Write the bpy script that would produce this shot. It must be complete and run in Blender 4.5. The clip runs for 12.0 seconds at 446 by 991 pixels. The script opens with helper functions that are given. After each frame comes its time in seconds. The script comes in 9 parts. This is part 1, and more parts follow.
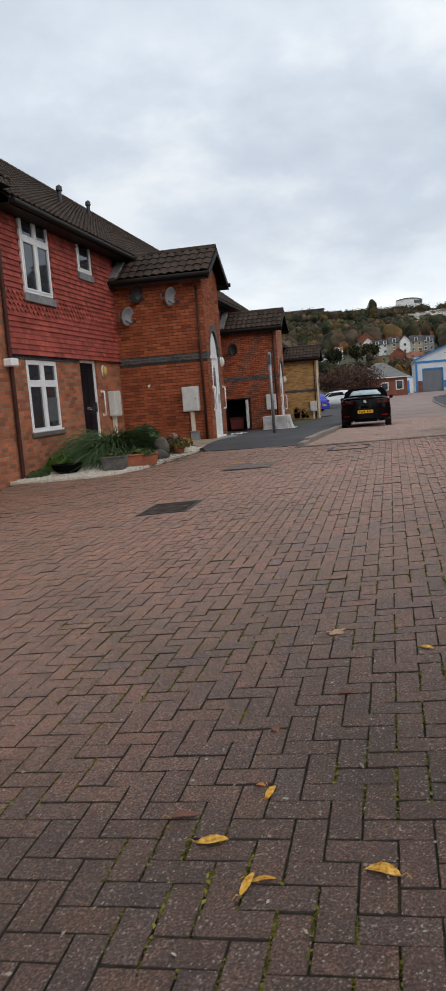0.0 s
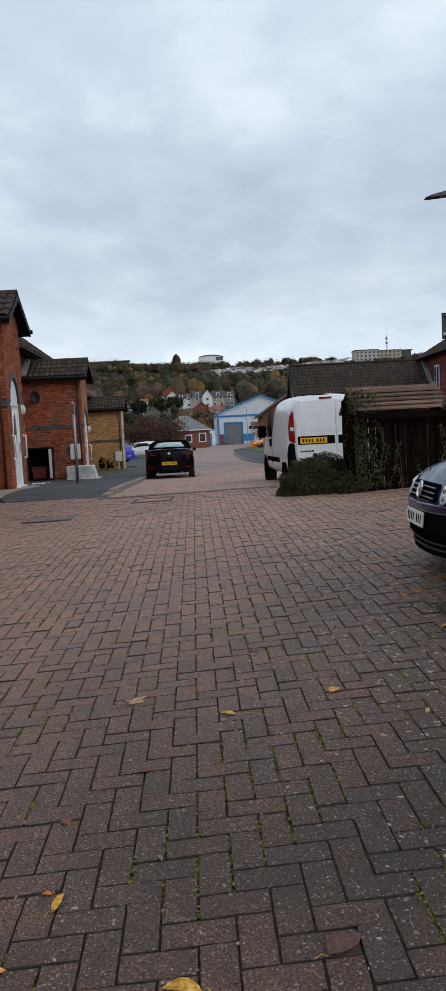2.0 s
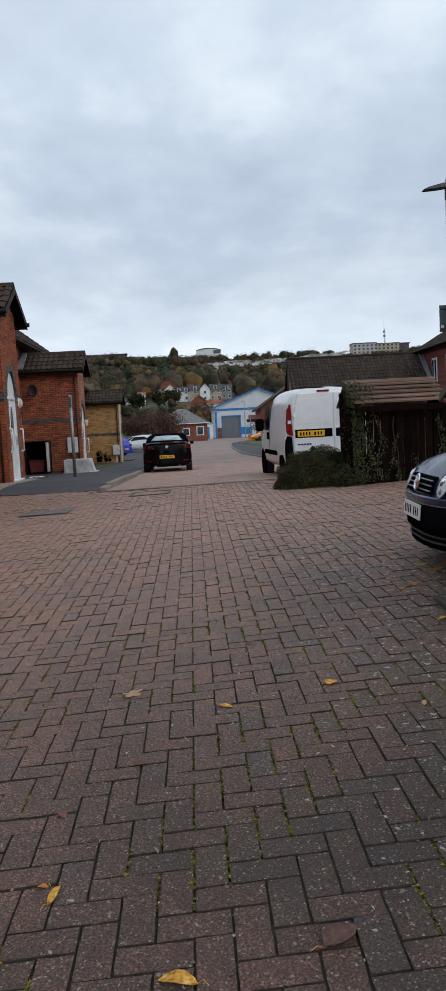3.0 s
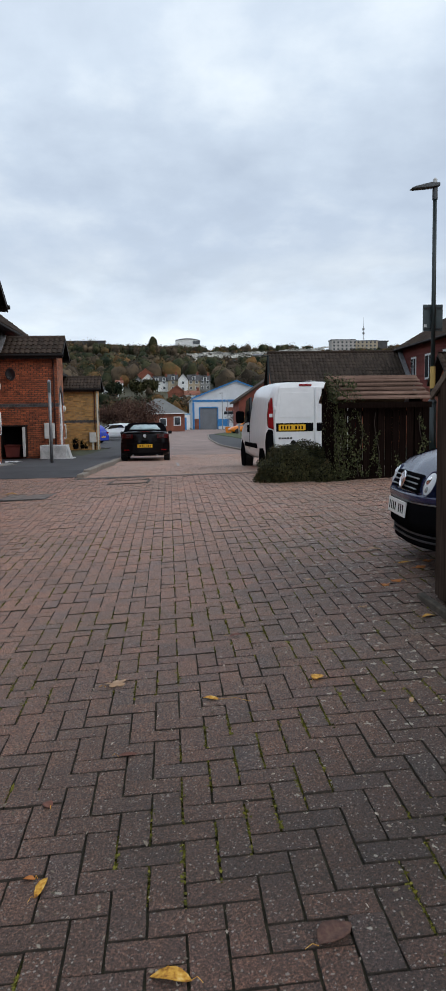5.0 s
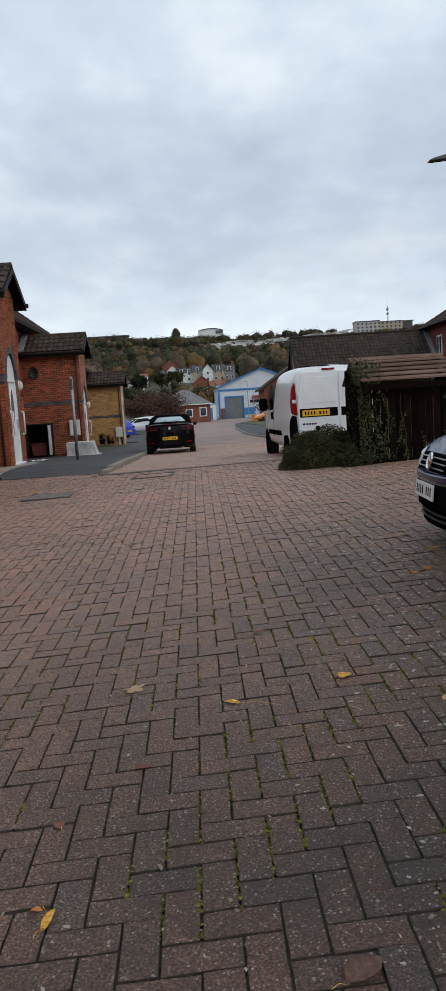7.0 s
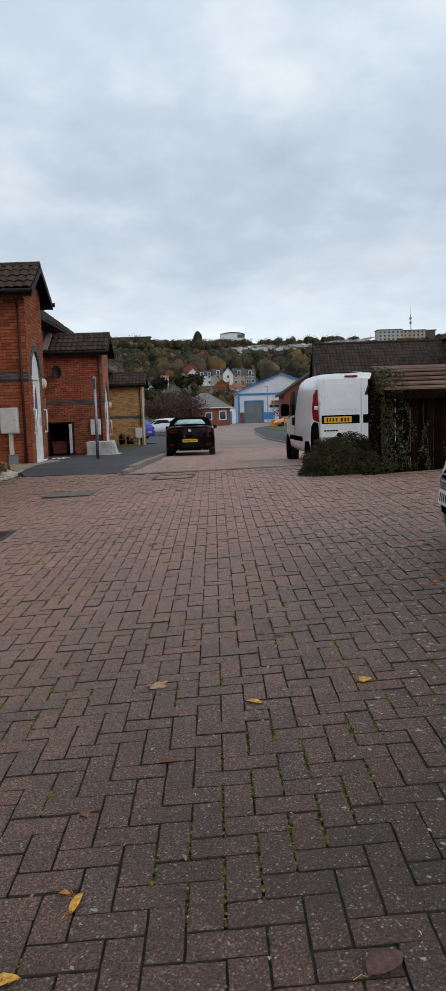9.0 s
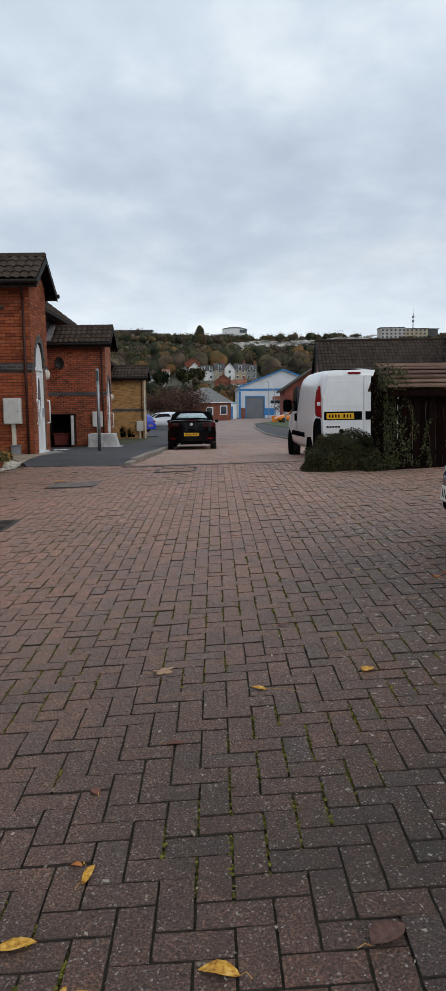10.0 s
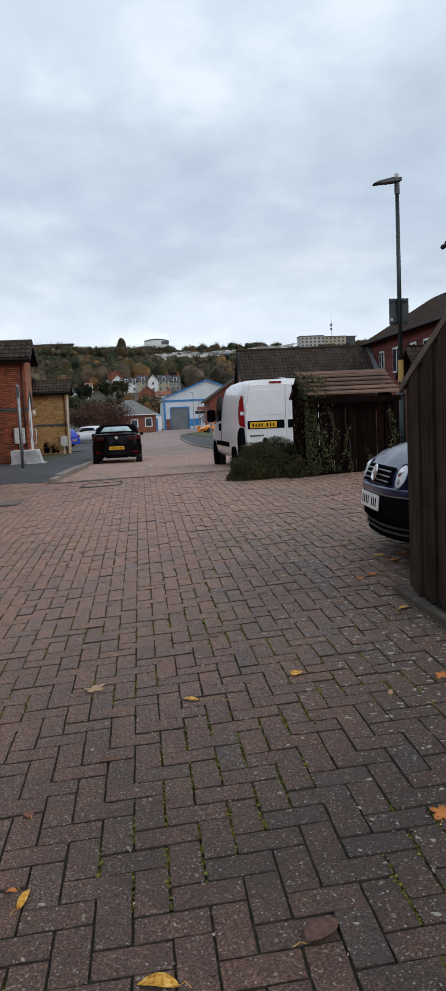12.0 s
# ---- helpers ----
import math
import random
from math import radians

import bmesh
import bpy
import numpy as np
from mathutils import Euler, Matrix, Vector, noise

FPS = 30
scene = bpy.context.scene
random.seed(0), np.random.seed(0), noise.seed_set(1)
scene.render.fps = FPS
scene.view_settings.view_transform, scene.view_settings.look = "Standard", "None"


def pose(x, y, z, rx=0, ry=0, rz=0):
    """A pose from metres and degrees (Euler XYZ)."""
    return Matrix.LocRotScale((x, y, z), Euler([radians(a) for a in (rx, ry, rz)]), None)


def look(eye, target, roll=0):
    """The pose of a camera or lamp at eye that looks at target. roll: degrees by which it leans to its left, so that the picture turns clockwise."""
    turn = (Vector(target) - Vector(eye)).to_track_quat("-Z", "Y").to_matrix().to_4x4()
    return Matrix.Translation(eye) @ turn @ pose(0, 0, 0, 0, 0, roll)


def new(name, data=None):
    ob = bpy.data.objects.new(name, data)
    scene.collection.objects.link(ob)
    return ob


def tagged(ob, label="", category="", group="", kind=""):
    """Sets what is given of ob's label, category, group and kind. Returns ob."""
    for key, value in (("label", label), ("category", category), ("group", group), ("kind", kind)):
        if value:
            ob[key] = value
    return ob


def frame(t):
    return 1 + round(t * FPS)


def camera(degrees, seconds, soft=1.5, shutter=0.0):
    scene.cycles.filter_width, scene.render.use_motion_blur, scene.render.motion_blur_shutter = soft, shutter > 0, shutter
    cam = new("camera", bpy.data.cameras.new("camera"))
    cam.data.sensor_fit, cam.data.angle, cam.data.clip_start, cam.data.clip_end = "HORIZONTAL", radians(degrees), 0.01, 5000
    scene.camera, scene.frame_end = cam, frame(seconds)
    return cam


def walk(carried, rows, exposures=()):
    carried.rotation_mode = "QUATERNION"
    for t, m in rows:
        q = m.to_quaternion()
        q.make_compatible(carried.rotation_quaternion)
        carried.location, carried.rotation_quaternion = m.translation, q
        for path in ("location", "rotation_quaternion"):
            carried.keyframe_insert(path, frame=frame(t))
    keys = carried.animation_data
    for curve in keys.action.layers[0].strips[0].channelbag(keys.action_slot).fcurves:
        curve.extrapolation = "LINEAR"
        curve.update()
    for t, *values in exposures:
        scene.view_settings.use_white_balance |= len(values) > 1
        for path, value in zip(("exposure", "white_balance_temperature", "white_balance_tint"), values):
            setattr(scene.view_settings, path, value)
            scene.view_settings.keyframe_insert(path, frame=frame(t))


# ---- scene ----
cam = camera(32.9, 12.0, soft=1.05, shutter=0.25)
PATH = [
    (0, 0.038, -2.1041, 1.2565, 82.574, 4.38, 12.428),
    (0.5, 0.1128, -1.9914, 1.2565, 83.626, 5.02, 9.124),
    (1, 0.1063, -1.9255, 1.2597, 83.939, 4.126, 2.054),
    (1.5, 0.0605, -1.9203, 1.2826, 85.934, 3.605, -1.199),
    (2, 0.057, -1.9183, 1.2823, 85.413, 2.875, -2.172),
    (2.5, 0.071, -1.9292, 1.285, 85.612, 3.25, -1.673),
    (3, 0.063, -1.9082, 1.2772, 84.906, 2.922, -2.345),
    (3.2, 0.0565, -1.9067, 1.279, 85.096, 2.554, -2.992),
    (4.8, -0.0065, -1.8665, 1.2721, 85.199, 0.949, -4.498),
    (5, -0.0175, -1.8647, 1.2711, 84.225, 0.846, -4.101),
    (5.5, -0.0615, -1.834, 1.2449, 82.554, 0.306, -4.675),
    (6, -0.0131, -1.7699, 1.2503, 81.249, 1.994, -4.025),
    (6.5, 0.0404, -1.7039, 1.2599, 82.612, 3.036, -2.555),
    (7, 0.0686, -1.6926, 1.2686, 83.477, 3.621, -2.106),
    (7.2, 0.0611, -1.7032, 1.2751, 83.039, 3.452, -0.663),
    (8.8, 0.0129, -1.7452, 1.2706, 83.521, 1.88, -0.6),
    (9, 0.013, -1.7482, 1.2704, 83.829, 1.853, -0.663),
    (9.5, -0.0124, -1.7871, 1.2676, 82.686, 0.706, -0.269),
    (10, -0.0314, -1.8141, 1.2574, 83.454, 0.778, -0.612),
    (10.5, -0.0303, -1.8121, 1.2565, 83.775, 1.191, -1.342),
    (11, -0.0303, -1.7967, 1.2511, 83.345, 1.241, -1.533),
    (11.5, -0.0223, -1.7834, 1.239, 83.407, 1.589, -4.788),
    (12, -0.0102, -1.8494, 1.2692, 84.093, 2.612, -6.253),
]
EXPOSE = [(0.0, 0.14, 7050, 12), (0.5, -0.05, 6900, 12), (1.0, -0.09, 6850, 12), (2.0, 0.0, 6550, 10), (3.0, 0.0, 6550, 10), (5.0, 0.10, 6600, 10), (5.5, 0.14, 6600, 10), (6.0, 0.14, 6700, 10), (7.0, 0.03, 6680, 10), (9.0, 0.0, 6700, 10), (10.5, 0.0, 6750, 10), (11.0, 0.04, 6720, 10), (12.0, 0.09, 6620, 10)]
walk(cam, [(t, pose(x, y, z, rx, ry, rz)) for t, x, y, z, rx, ry, rz in PATH], EXPOSE)

# ---- world, sun ----
world = bpy.data.worlds.new("overcast_sky")
scene.world = world
world.use_nodes = True
SUN_EL, SUN_ROT = radians(32), radians(130)


def build_sky():
    nt = world.node_tree
    n = nt.nodes
    n.clear()
    out = n.new("ShaderNodeOutputWorld")
    bg = n.new("ShaderNodeBackground")
    bg.inputs["Strength"].default_value = 1.0
    sky = n.new("ShaderNodeTexSky")
    sky.sky_type = "NISHITA"
    sky.sun_disc = False
    sky.sun_elevation, sky.sun_rotation = SUN_EL, SUN_ROT
    geo = n.new("ShaderNodeTexCoord")
    sep = n.new("ShaderNodeSeparateXYZ")
    nt.links.new(geo.outputs["Generated"], sep.inputs[0])
    # cloud deck: the direction met with a flat layer overhead
    up = n.new("ShaderNodeMath"); up.operation = "ADD"; up.inputs[1].default_value = 0.30
    mx = n.new("ShaderNodeMath"); mx.operation = "MAXIMUM"; mx.inputs[1].default_value = 0.05
    nt.links.new(sep.outputs["Z"], up.inputs[0]); nt.links.new(up.outputs[0], mx.inputs[0])
    dx = n.new("ShaderNodeMath"); dx.operation = "DIVIDE"
    dy = n.new("ShaderNodeMath"); dy.operation = "DIVIDE"
    nt.links.new(sep.outputs["X"], dx.inputs[0]); nt.links.new(mx.outputs[0], dx.inputs[1])
    nt.links.new(sep.outputs["Y"], dy.inputs[0]); nt.links.new(mx.outputs[0], dy.inputs[1])
    comb = n.new("ShaderNodeCombineXYZ")
    nt.links.new(dx.outputs[0], comb.inputs["X"]); nt.links.new(dy.outputs[0], comb.inputs["Y"])
    drift = n.new("ShaderNodeVectorMath"); drift.operation = "ADD"; drift.inputs[1].default_value = (-0.24, 0.0, 0.0)
    nt.links.new(comb.outputs[0], drift.inputs[0])
    n1 = n.new("ShaderNodeTexNoise")
    n1.inputs["Scale"].default_value, n1.inputs["Detail"].default_value, n1.inputs["Roughness"].default_value = 1.45, 7, 0.5
    n1.inputs["Distortion"].default_value = 0.25
    nt.links.new(drift.outputs[0], n1.inputs["Vector"])
    ramp = n.new("ShaderNodeValToRGB")
    e = ramp.color_ramp.elements
    e[0].position, e[0].color = 0.385, (0.54, 0.635, 0.765, 1)
    e[1].position, e[1].color = 0.62, (0.83, 0.92, 1.0, 1)
    m = e.new(0.5); m.color = (0.63, 0.735, 0.865, 1)
    n2 = n.new("ShaderNodeTexNoise")
    n2.inputs["Scale"].default_value, n2.inputs["Detail"].default_value, n2.inputs["Roughness"].default_value = 5.0, 6, 0.55
    nt.links.new(drift.outputs[0], n2.inputs["Vector"])
    puff = n.new("ShaderNodeMix")
    puff.inputs["Factor"].default_value = 0.25
    nt.links.new(n1.outputs["Fac"], puff.inputs["A"])
    nt.links.new(n2.outputs["Fac"], puff.inputs["B"])
    nt.links.new(puff.outputs["Result"], ramp.inputs[0])
    # thinner, brighter cloud low over the hills, and pale overhead
    hz = n.new("ShaderNodeValToRGB")
    h = hz.color_ramp.elements
    h[0].position, h[0].color = 0.05, (1.24, 1.21, 1.165, 1)
    h[1].position, h[1].color = 0.6, (1.17, 1.155, 1.145, 1)
    for p, c in ((0.115, (1.24, 1.21, 1.165)), (0.15, (1.07, 1.06, 1.05)), (0.178, (0.91, 0.915, 0.93)), (0.23, (0.87, 0.885, 0.92)), (0.30, (0.93, 0.94, 0.96)), (0.40, (1.06, 1.06, 1.06))):
        k = h.new(p); k.color = (*c, 1)
    # ragged edges of the cloud layers
    rag = n.new("ShaderNodeMath"); rag.operation = "MULTIPLY_ADD"; rag.inputs[1].default_value, rag.inputs[2].default_value = 0.17, -0.085
    nt.links.new(n2.outputs["Fac"], rag.inputs[0])
    lift = n.new("ShaderNodeMath"); lift.operation = "ADD"
    nt.links.new(sep.outputs["Z"], lift.inputs[0]); nt.links.new(rag.outputs[0], lift.inputs[1])
    nt.links.new(lift.outputs[0], hz.inputs[0])
    mul = n.new("ShaderNodeMix"); mul.data_type = "RGBA"; mul.blend_type = "MULTIPLY"; mul.inputs["Factor"].default_value = 1
    nt.links.new(ramp.outputs[0], mul.inputs["A"]); nt.links.new(hz.outputs[0], mul.inputs["B"])
    dim = n.new("ShaderNodeMix"); dim.data_type = "RGBA"; dim.blend_type = "MULTIPLY"; dim.inputs["Factor"].default_value = 1
    dim.inputs["B"].default_value = (0.08, 0.08, 0.08, 1)
    nt.links.new(sky.outputs[0], dim.inputs["A"])
    mix = n.new("ShaderNodeMix"); mix.data_type = "RGBA"; mix.inputs["Factor"].default_value = 0.93
    nt.links.new(dim.outputs["Result"], mix.inputs["A"]); nt.links.new(mul.outputs["Result"], mix.inputs["B"])
    nt.links.new(mix.outputs["Result"], bg.inputs["Color"])
    nt.links.new(bg.outputs[0], out.inputs[0])


build_sky()
sun_data = bpy.data.lights.new("sun", "SUN")
sun_data.energy, sun_data.angle, sun_data.color = 0.8, radians(45), (1.0, 0.96, 0.9)
sun = new("sun", sun_data)
sun.matrix_world = look((30, -25, 24), (0, 0, 0))

# ---- the ground's shape ----
PROF_Y = [-60, 0, 12, 16, 20, 26, 44, 80, 150, 260]
PROF_Z = [-1.2, 0, 0.24, 0.17, 0.02, -0.20, -0.40, -0.5, -0.7, -0.9]


def smooth(a, b, v):
    k = np.clip((np.asarray(v, float) - a) / (b - a), 0, 1)
    return k * k * (3 - 2 * k)


def ground_z(x, y):
    """Height of the carriageway and forecourt: a cross fall near the camera that dies out along the road."""
    x, y = np.asarray(x, float), np.asarray(y, float)
    return np.interp(y, PROF_Y, PROF_Z) + 0.053 * np.clip(x, -3.5, 7) * (1 - smooth(8, 15.5, y))


# ---- materials ----
def mat_base(name, rough=0.8, metal=0.0):
    m = bpy.data.materials.new(name)
    m.use_nodes = True
    b = m.node_tree.nodes["Principled BSDF"]
    b.inputs["Roughness"].default_value, b.inputs["Metallic"].default_value = rough, metal
    return m, m.node_tree, b


def ramp_of(nt, fac, stops):
    r = nt.nodes.new("ShaderNodeValToRGB")
    e = r.color_ramp.elements
    e[0].position, e[0].color = stops[0][0], (*stops[0][1], 1)
    e[1].position, e[1].color = stops[-1][0], (*stops[-1][1], 1)
    for p, c in stops[1:-1]:
        k = e.new(p)
        k.color = (*c, 1)
    nt.links.new(fac, r.inputs[0])
    return r.outputs[0]


def noise_of(nt, vec, scale, detail=4, rough=0.6):
    n = nt.nodes.new("ShaderNodeTexNoise")
    n.inputs["Scale"].default_value, n.inputs["Detail"].default_value, n.inputs["Roughness"].default_value = scale, detail, rough
    nt.links.new(vec, n.inputs["Vector"])
    return n.outputs["Fac"]


def blend(nt, a, b, fac, mode="MIX"):
    m = nt.nodes.new("ShaderNodeMix")
    m.data_type, m.blend_type = "RGBA", mode
    for v, s in ((fac, "Factor"), (a, "A"), (b, "B")):
        if isinstance(v, (int, float)):
            m.inputs[s].default_value = v
        elif isinstance(v, tuple):
            m.inputs[s].default_value = (*v, 1)
        else:
            nt.links.new(v, m.inputs[s])
    return m.outputs["Result"]


def maths(nt, op, a, b=None):
    m = nt.nodes.new("ShaderNodeMath")
    m.operation = op
    for i, v in enumerate((a, b)):
        if isinstance(v, (int, float)):
            m.inputs[i].default_value = v
        elif v is not None:
            nt.links.new(v, m.inputs[i])
    return m.outputs[0]


def bump(nt, b, height, dist=0.003, strength=0.6):
    n = nt.nodes.new("ShaderNodeBump")
    n.inputs["Distance"].default_value, n.inputs["Strength"].default_value = dist, strength
    nt.links.new(height, n.inputs["Height"])
    nt.links.new(n.outputs[0], b.inputs["Normal"])


def world_pos(nt):
    return nt.nodes.new("ShaderNodeNewGeometry").outputs["Position"]


def plain(name, col, rough=0.6, metal=0.0, vary=0.12, scale=6.0, grain=0.0, spec=None):
    """A painted or moulded surface with slight uneven tone at two scales."""
    m, nt, b = mat_base(name, rough, metal)
    pos = world_pos(nt)
    big, fine = noise_of(nt, pos, scale), noise_of(nt, pos, scale * 9, 3)
    dark = tuple(c * (1 - 2 * vary) for c in col)
    light = tuple(min(1, c * (1 + vary)) for c in col)
    c = ramp_of(nt, big, [(0.3, dark), (0.7, light)])
    c = blend(nt, c, ramp_of(nt, fine, [(0.3, (1 - vary,) * 3), (0.7, (1, 1, 1))]), 1.0, "MULTIPLY")
    nt.links.new(c, b.inputs["Base Color"])
    if grain:
        bump(nt, b, fine, grain)
    if spec is not None:
        b.inputs["Specular IOR Level"].default_value = spec
    return m


def paving(name, per_object, gain=(1.0, 1.0, 1.0), far=True):
    """Worn brown-grey concrete block: each piece its own tone, speckled grit, moss and leaf stains."""
    m, nt, b = mat_base(name, 0.62)
    pos = world_pos(nt)
    if per_object:
        rnd = nt.nodes.new("ShaderNodeObjectInfo").outputs["Random"]
    else:
        rnd = nt.nodes.new("ShaderNodeNewGeometry").outputs["Random Per Island"]
    tones = ((0.0, (0.099, 0.067, 0.055)), (0.2, (0.115, 0.074, 0.058)), (0.5, (0.124, 0.078, 0.060)), (0.8, (0.137, 0.082, 0.061)), (0.9, (0.118, 0.078, 0.063)), (1.0, (0.105, 0.076, 0.067)))
    tone = ramp_of(nt, rnd, [(p, tuple(k * g for k, g in zip(c, gain))) for p, c in tones])
    # broad patches of warmer and of greyer tone
    patch = noise_of(nt, pos, 0.8, 4)
    tone = blend(nt, tone, ramp_of(nt, patch, [(0.35, (0.88, 0.905, 0.88)), (0.5, (1.0, 0.99, 0.98)), (0.65, (1.13, 1.03, 1.01))]), 1.0, "MULTIPLY")
    # darker on the near, right-hand part; lighter red-brown towards the houses and the road
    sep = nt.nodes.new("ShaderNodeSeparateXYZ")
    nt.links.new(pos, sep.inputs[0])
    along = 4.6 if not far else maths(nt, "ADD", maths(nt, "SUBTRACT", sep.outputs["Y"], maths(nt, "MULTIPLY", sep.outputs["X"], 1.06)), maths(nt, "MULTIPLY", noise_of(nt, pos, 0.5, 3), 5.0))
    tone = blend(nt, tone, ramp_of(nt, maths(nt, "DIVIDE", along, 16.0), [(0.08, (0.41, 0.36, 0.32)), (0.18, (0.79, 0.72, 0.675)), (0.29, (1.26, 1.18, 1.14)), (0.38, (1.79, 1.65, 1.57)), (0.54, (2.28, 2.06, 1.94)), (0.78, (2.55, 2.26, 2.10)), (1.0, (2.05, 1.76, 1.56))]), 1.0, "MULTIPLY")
    grit = noise_of(nt, pos, 135, 4, 0.8)
    tone = blend(nt, tone, ramp_of(nt, grit, [(0.40, (0.30, 0.29, 0.28)), (0.5, (0.95, 0.95, 0.95)), (0.58, (1.7, 1.66, 1.62)), (0.66, (3.0, 2.9, 2.8))]), 1.0, "MULTIPLY")
    blot = noise_of(nt, pos, 9, 5, 0.65)
    tone = blend(nt, tone, ramp_of(nt, blot, [(0.32, (0.7, 0.7, 0.7)), (0.5, (1, 1, 1)), (0.72, (1.3, 1.27, 1.22))]), 1.0, "MULTIPLY")
    vor = nt.nodes.new("ShaderNodeTexVoronoi")
    vor.inputs["Scale"].default_value = 85
    nt.links.new(pos, vor.inputs["Vector"])
    pick = maths(nt, "MULTIPLY", maths(nt, "LESS_THAN", vor.outputs["Distance"], 0.34), maths(nt, "GREATER_THAN", noise_of(nt, pos, 75, 2), 0.565))
    tone = blend(nt, tone, (0.30, 0.27, 0.235), maths(nt, "MULTIPLY", pick, 0.75))
    chip = nt.nodes.new("ShaderNodeTexVoronoi")
    chip.inputs["Scale"].default_value = 42
    nt.links.new(pos, chip.inputs["Vector"])
    chips = maths(nt, "MULTIPLY", maths(nt, "LESS_THAN", chip.outputs["Distance"], 0.15), maths(nt, "GREATER_THAN", noise_of(nt, pos, 31, 2), 0.48))
    tone = blend(nt, tone, (0.36, 0.325, 0.285), maths(nt, "MULTIPLY", chips, 0.8))
    pit = maths(nt, "LESS_THAN", noise_of(nt, pos, 160, 2), 0.40)
    tone = blend(nt, tone, (0.020, 0.016, 0.014), maths(nt, "MULTIPLY", pit, 0.55))
    moss = noise_of(nt, pos, 26, 4, 0.7)
    tone = blend(nt, tone, (0.075, 0.075, 0.03), ramp_of(nt, moss, [(0.64, (0, 0, 0)), (0.74, (0.6, 0.6, 0.6))]))
    lichen = maths(nt, "ADD", noise_of(nt, pos, 14, 6, 0.75), maths(nt, "MULTIPLY", sep.outputs["X"], 0.032))
    tone = blend(nt, tone, (0.26, 0.24, 0.19), ramp_of(nt, lichen, [(0.72, (0, 0, 0)), (0.80, (0.30, 0.30, 0.30))]))
    # pale crusts of lichen where few cars turn
    crust = maths(nt, "MINIMUM", maths(nt, "MAXIMUM", maths(nt, "MULTIPLY", maths(nt, "SUBTRACT", sep.outputs["X"], 0.2), 0.12), 0.0), 0.121)
    spot = maths(nt, "ADD", noise_of(nt, pos, 27, 2, 0.5), crust)
    tone = blend(nt, tone, (0.44, 0.405, 0.33), ramp_of(nt, spot, [(0.748, (0, 0, 0)), (0.765, (0.8, 0.8, 0.8))]))
    # tannin left by rotting leaves
    stain = noise_of(nt, pos, 3.1, 3, 0.6)
    tone = blend(nt, tone, (0.20, 0.085, 0.04), ramp_of(nt, stain, [(0.70, (0, 0, 0)), (0.80, (0.35, 0.35, 0.35))]))
    nt.links.new(tone, b.inputs["Base Color"])
    rr = ramp_of(nt, blot, [(0.3, (0.5,) * 3), (0.7, (0.74,) * 3)])
    nt.links.new(rr, b.inputs["Roughness"])
    bump(nt, b, maths(nt, "ADD", grit, noise_of(nt, pos, 60, 4)), 0.007, 1.0)
    return m


def brickwork(name, cols, mortar=(0.22, 0.2, 0.18), bw=0.225, bh=0.075):
    m, nt, b = mat_base(name, 0.85)
    pos = world_pos(nt)
    sep = nt.nodes.new("ShaderNodeSeparateXYZ")
    nt.links.new(pos, sep.inputs[0])
    u = maths(nt, "ADD", sep.outputs["X"], sep.outputs["Y"])
    cv = nt.nodes.new("ShaderNodeCombineXYZ")
    nt.links.new(u, cv.inputs["X"]); nt.links.new(sep.outputs["Z"], cv.inputs["Y"])
    bt = nt.nodes.new("ShaderNodeTexBrick")
    bt.inputs["Scale"].default_value = 1.0
    bt.inputs["Brick Width"].default_value, bt.inputs["Row Height"].default_value = bw, bh
    bt.inputs["Mortar Size"].default_value, bt.inputs["Mortar Smooth"].default_value = 0.011, 0.25
    bt.inputs["Color1"].default_value, bt.inputs["Color2"].default_value = (*cols[0], 1), (*cols[1], 1)
    bt.inputs["Mortar"].default_value = (*mortar, 1)
    nt.links.new(cv.outputs[0], bt.inputs["Vector"])
    big, fine = noise_of(nt, pos, 1.3, 4), noise_of(nt, pos, 60, 3)
    per = nt.nodes.new("ShaderNodeTexWhiteNoise"); per.noise_dimensions = "2D"
    row = maths(nt, "FLOOR", maths(nt, "DIVIDE", sep.outputs["Z"], bh))
    half = maths(nt, "MULTIPLY", maths(nt, "MODULO", maths(nt, "ABSOLUTE", row), 2.0), bw / 2)
    colm = maths(nt, "FLOOR", maths(nt, "DIVIDE", maths(nt, "ADD", u, half), bw))
    pv = nt.nodes.new("ShaderNodeCombineXYZ")
    nt.links.new(row, pv.inputs["X"]); nt.links.new(colm, pv.inputs["Y"]); nt.links.new(pv.outputs[0], per.inputs["Vector"])
    c = blend(nt, bt.outputs["Color"], ramp_of(nt, per.outputs["Value"], [(0, (0.62,) * 3), (0.5, (1, 1, 1)), (1, (1.25, 1.2, 1.15))]), 1.0, "MULTIPLY")
    c = blend(nt, c, ramp_of(nt, big, [(0.3, (0.8,) * 3), (0.7, (1.12,) * 3)]), 1.0, "MULTIPLY")
    c = blend(nt, c, ramp_of(nt, fine, [(0.3, (0.8,) * 3), (0.7, (1.1,) * 3)]), 1.0, "MULTIPLY")
    nt.links.new(c, b.inputs["Base Color"])
    h = maths(nt, "ADD", maths(nt, "MULTIPLY", bt.outputs["Fac"], -1.0), maths(nt, "MULTIPLY", fine, 0.4))
    bump(nt, b, h, 0.006, 0.7)
    return m


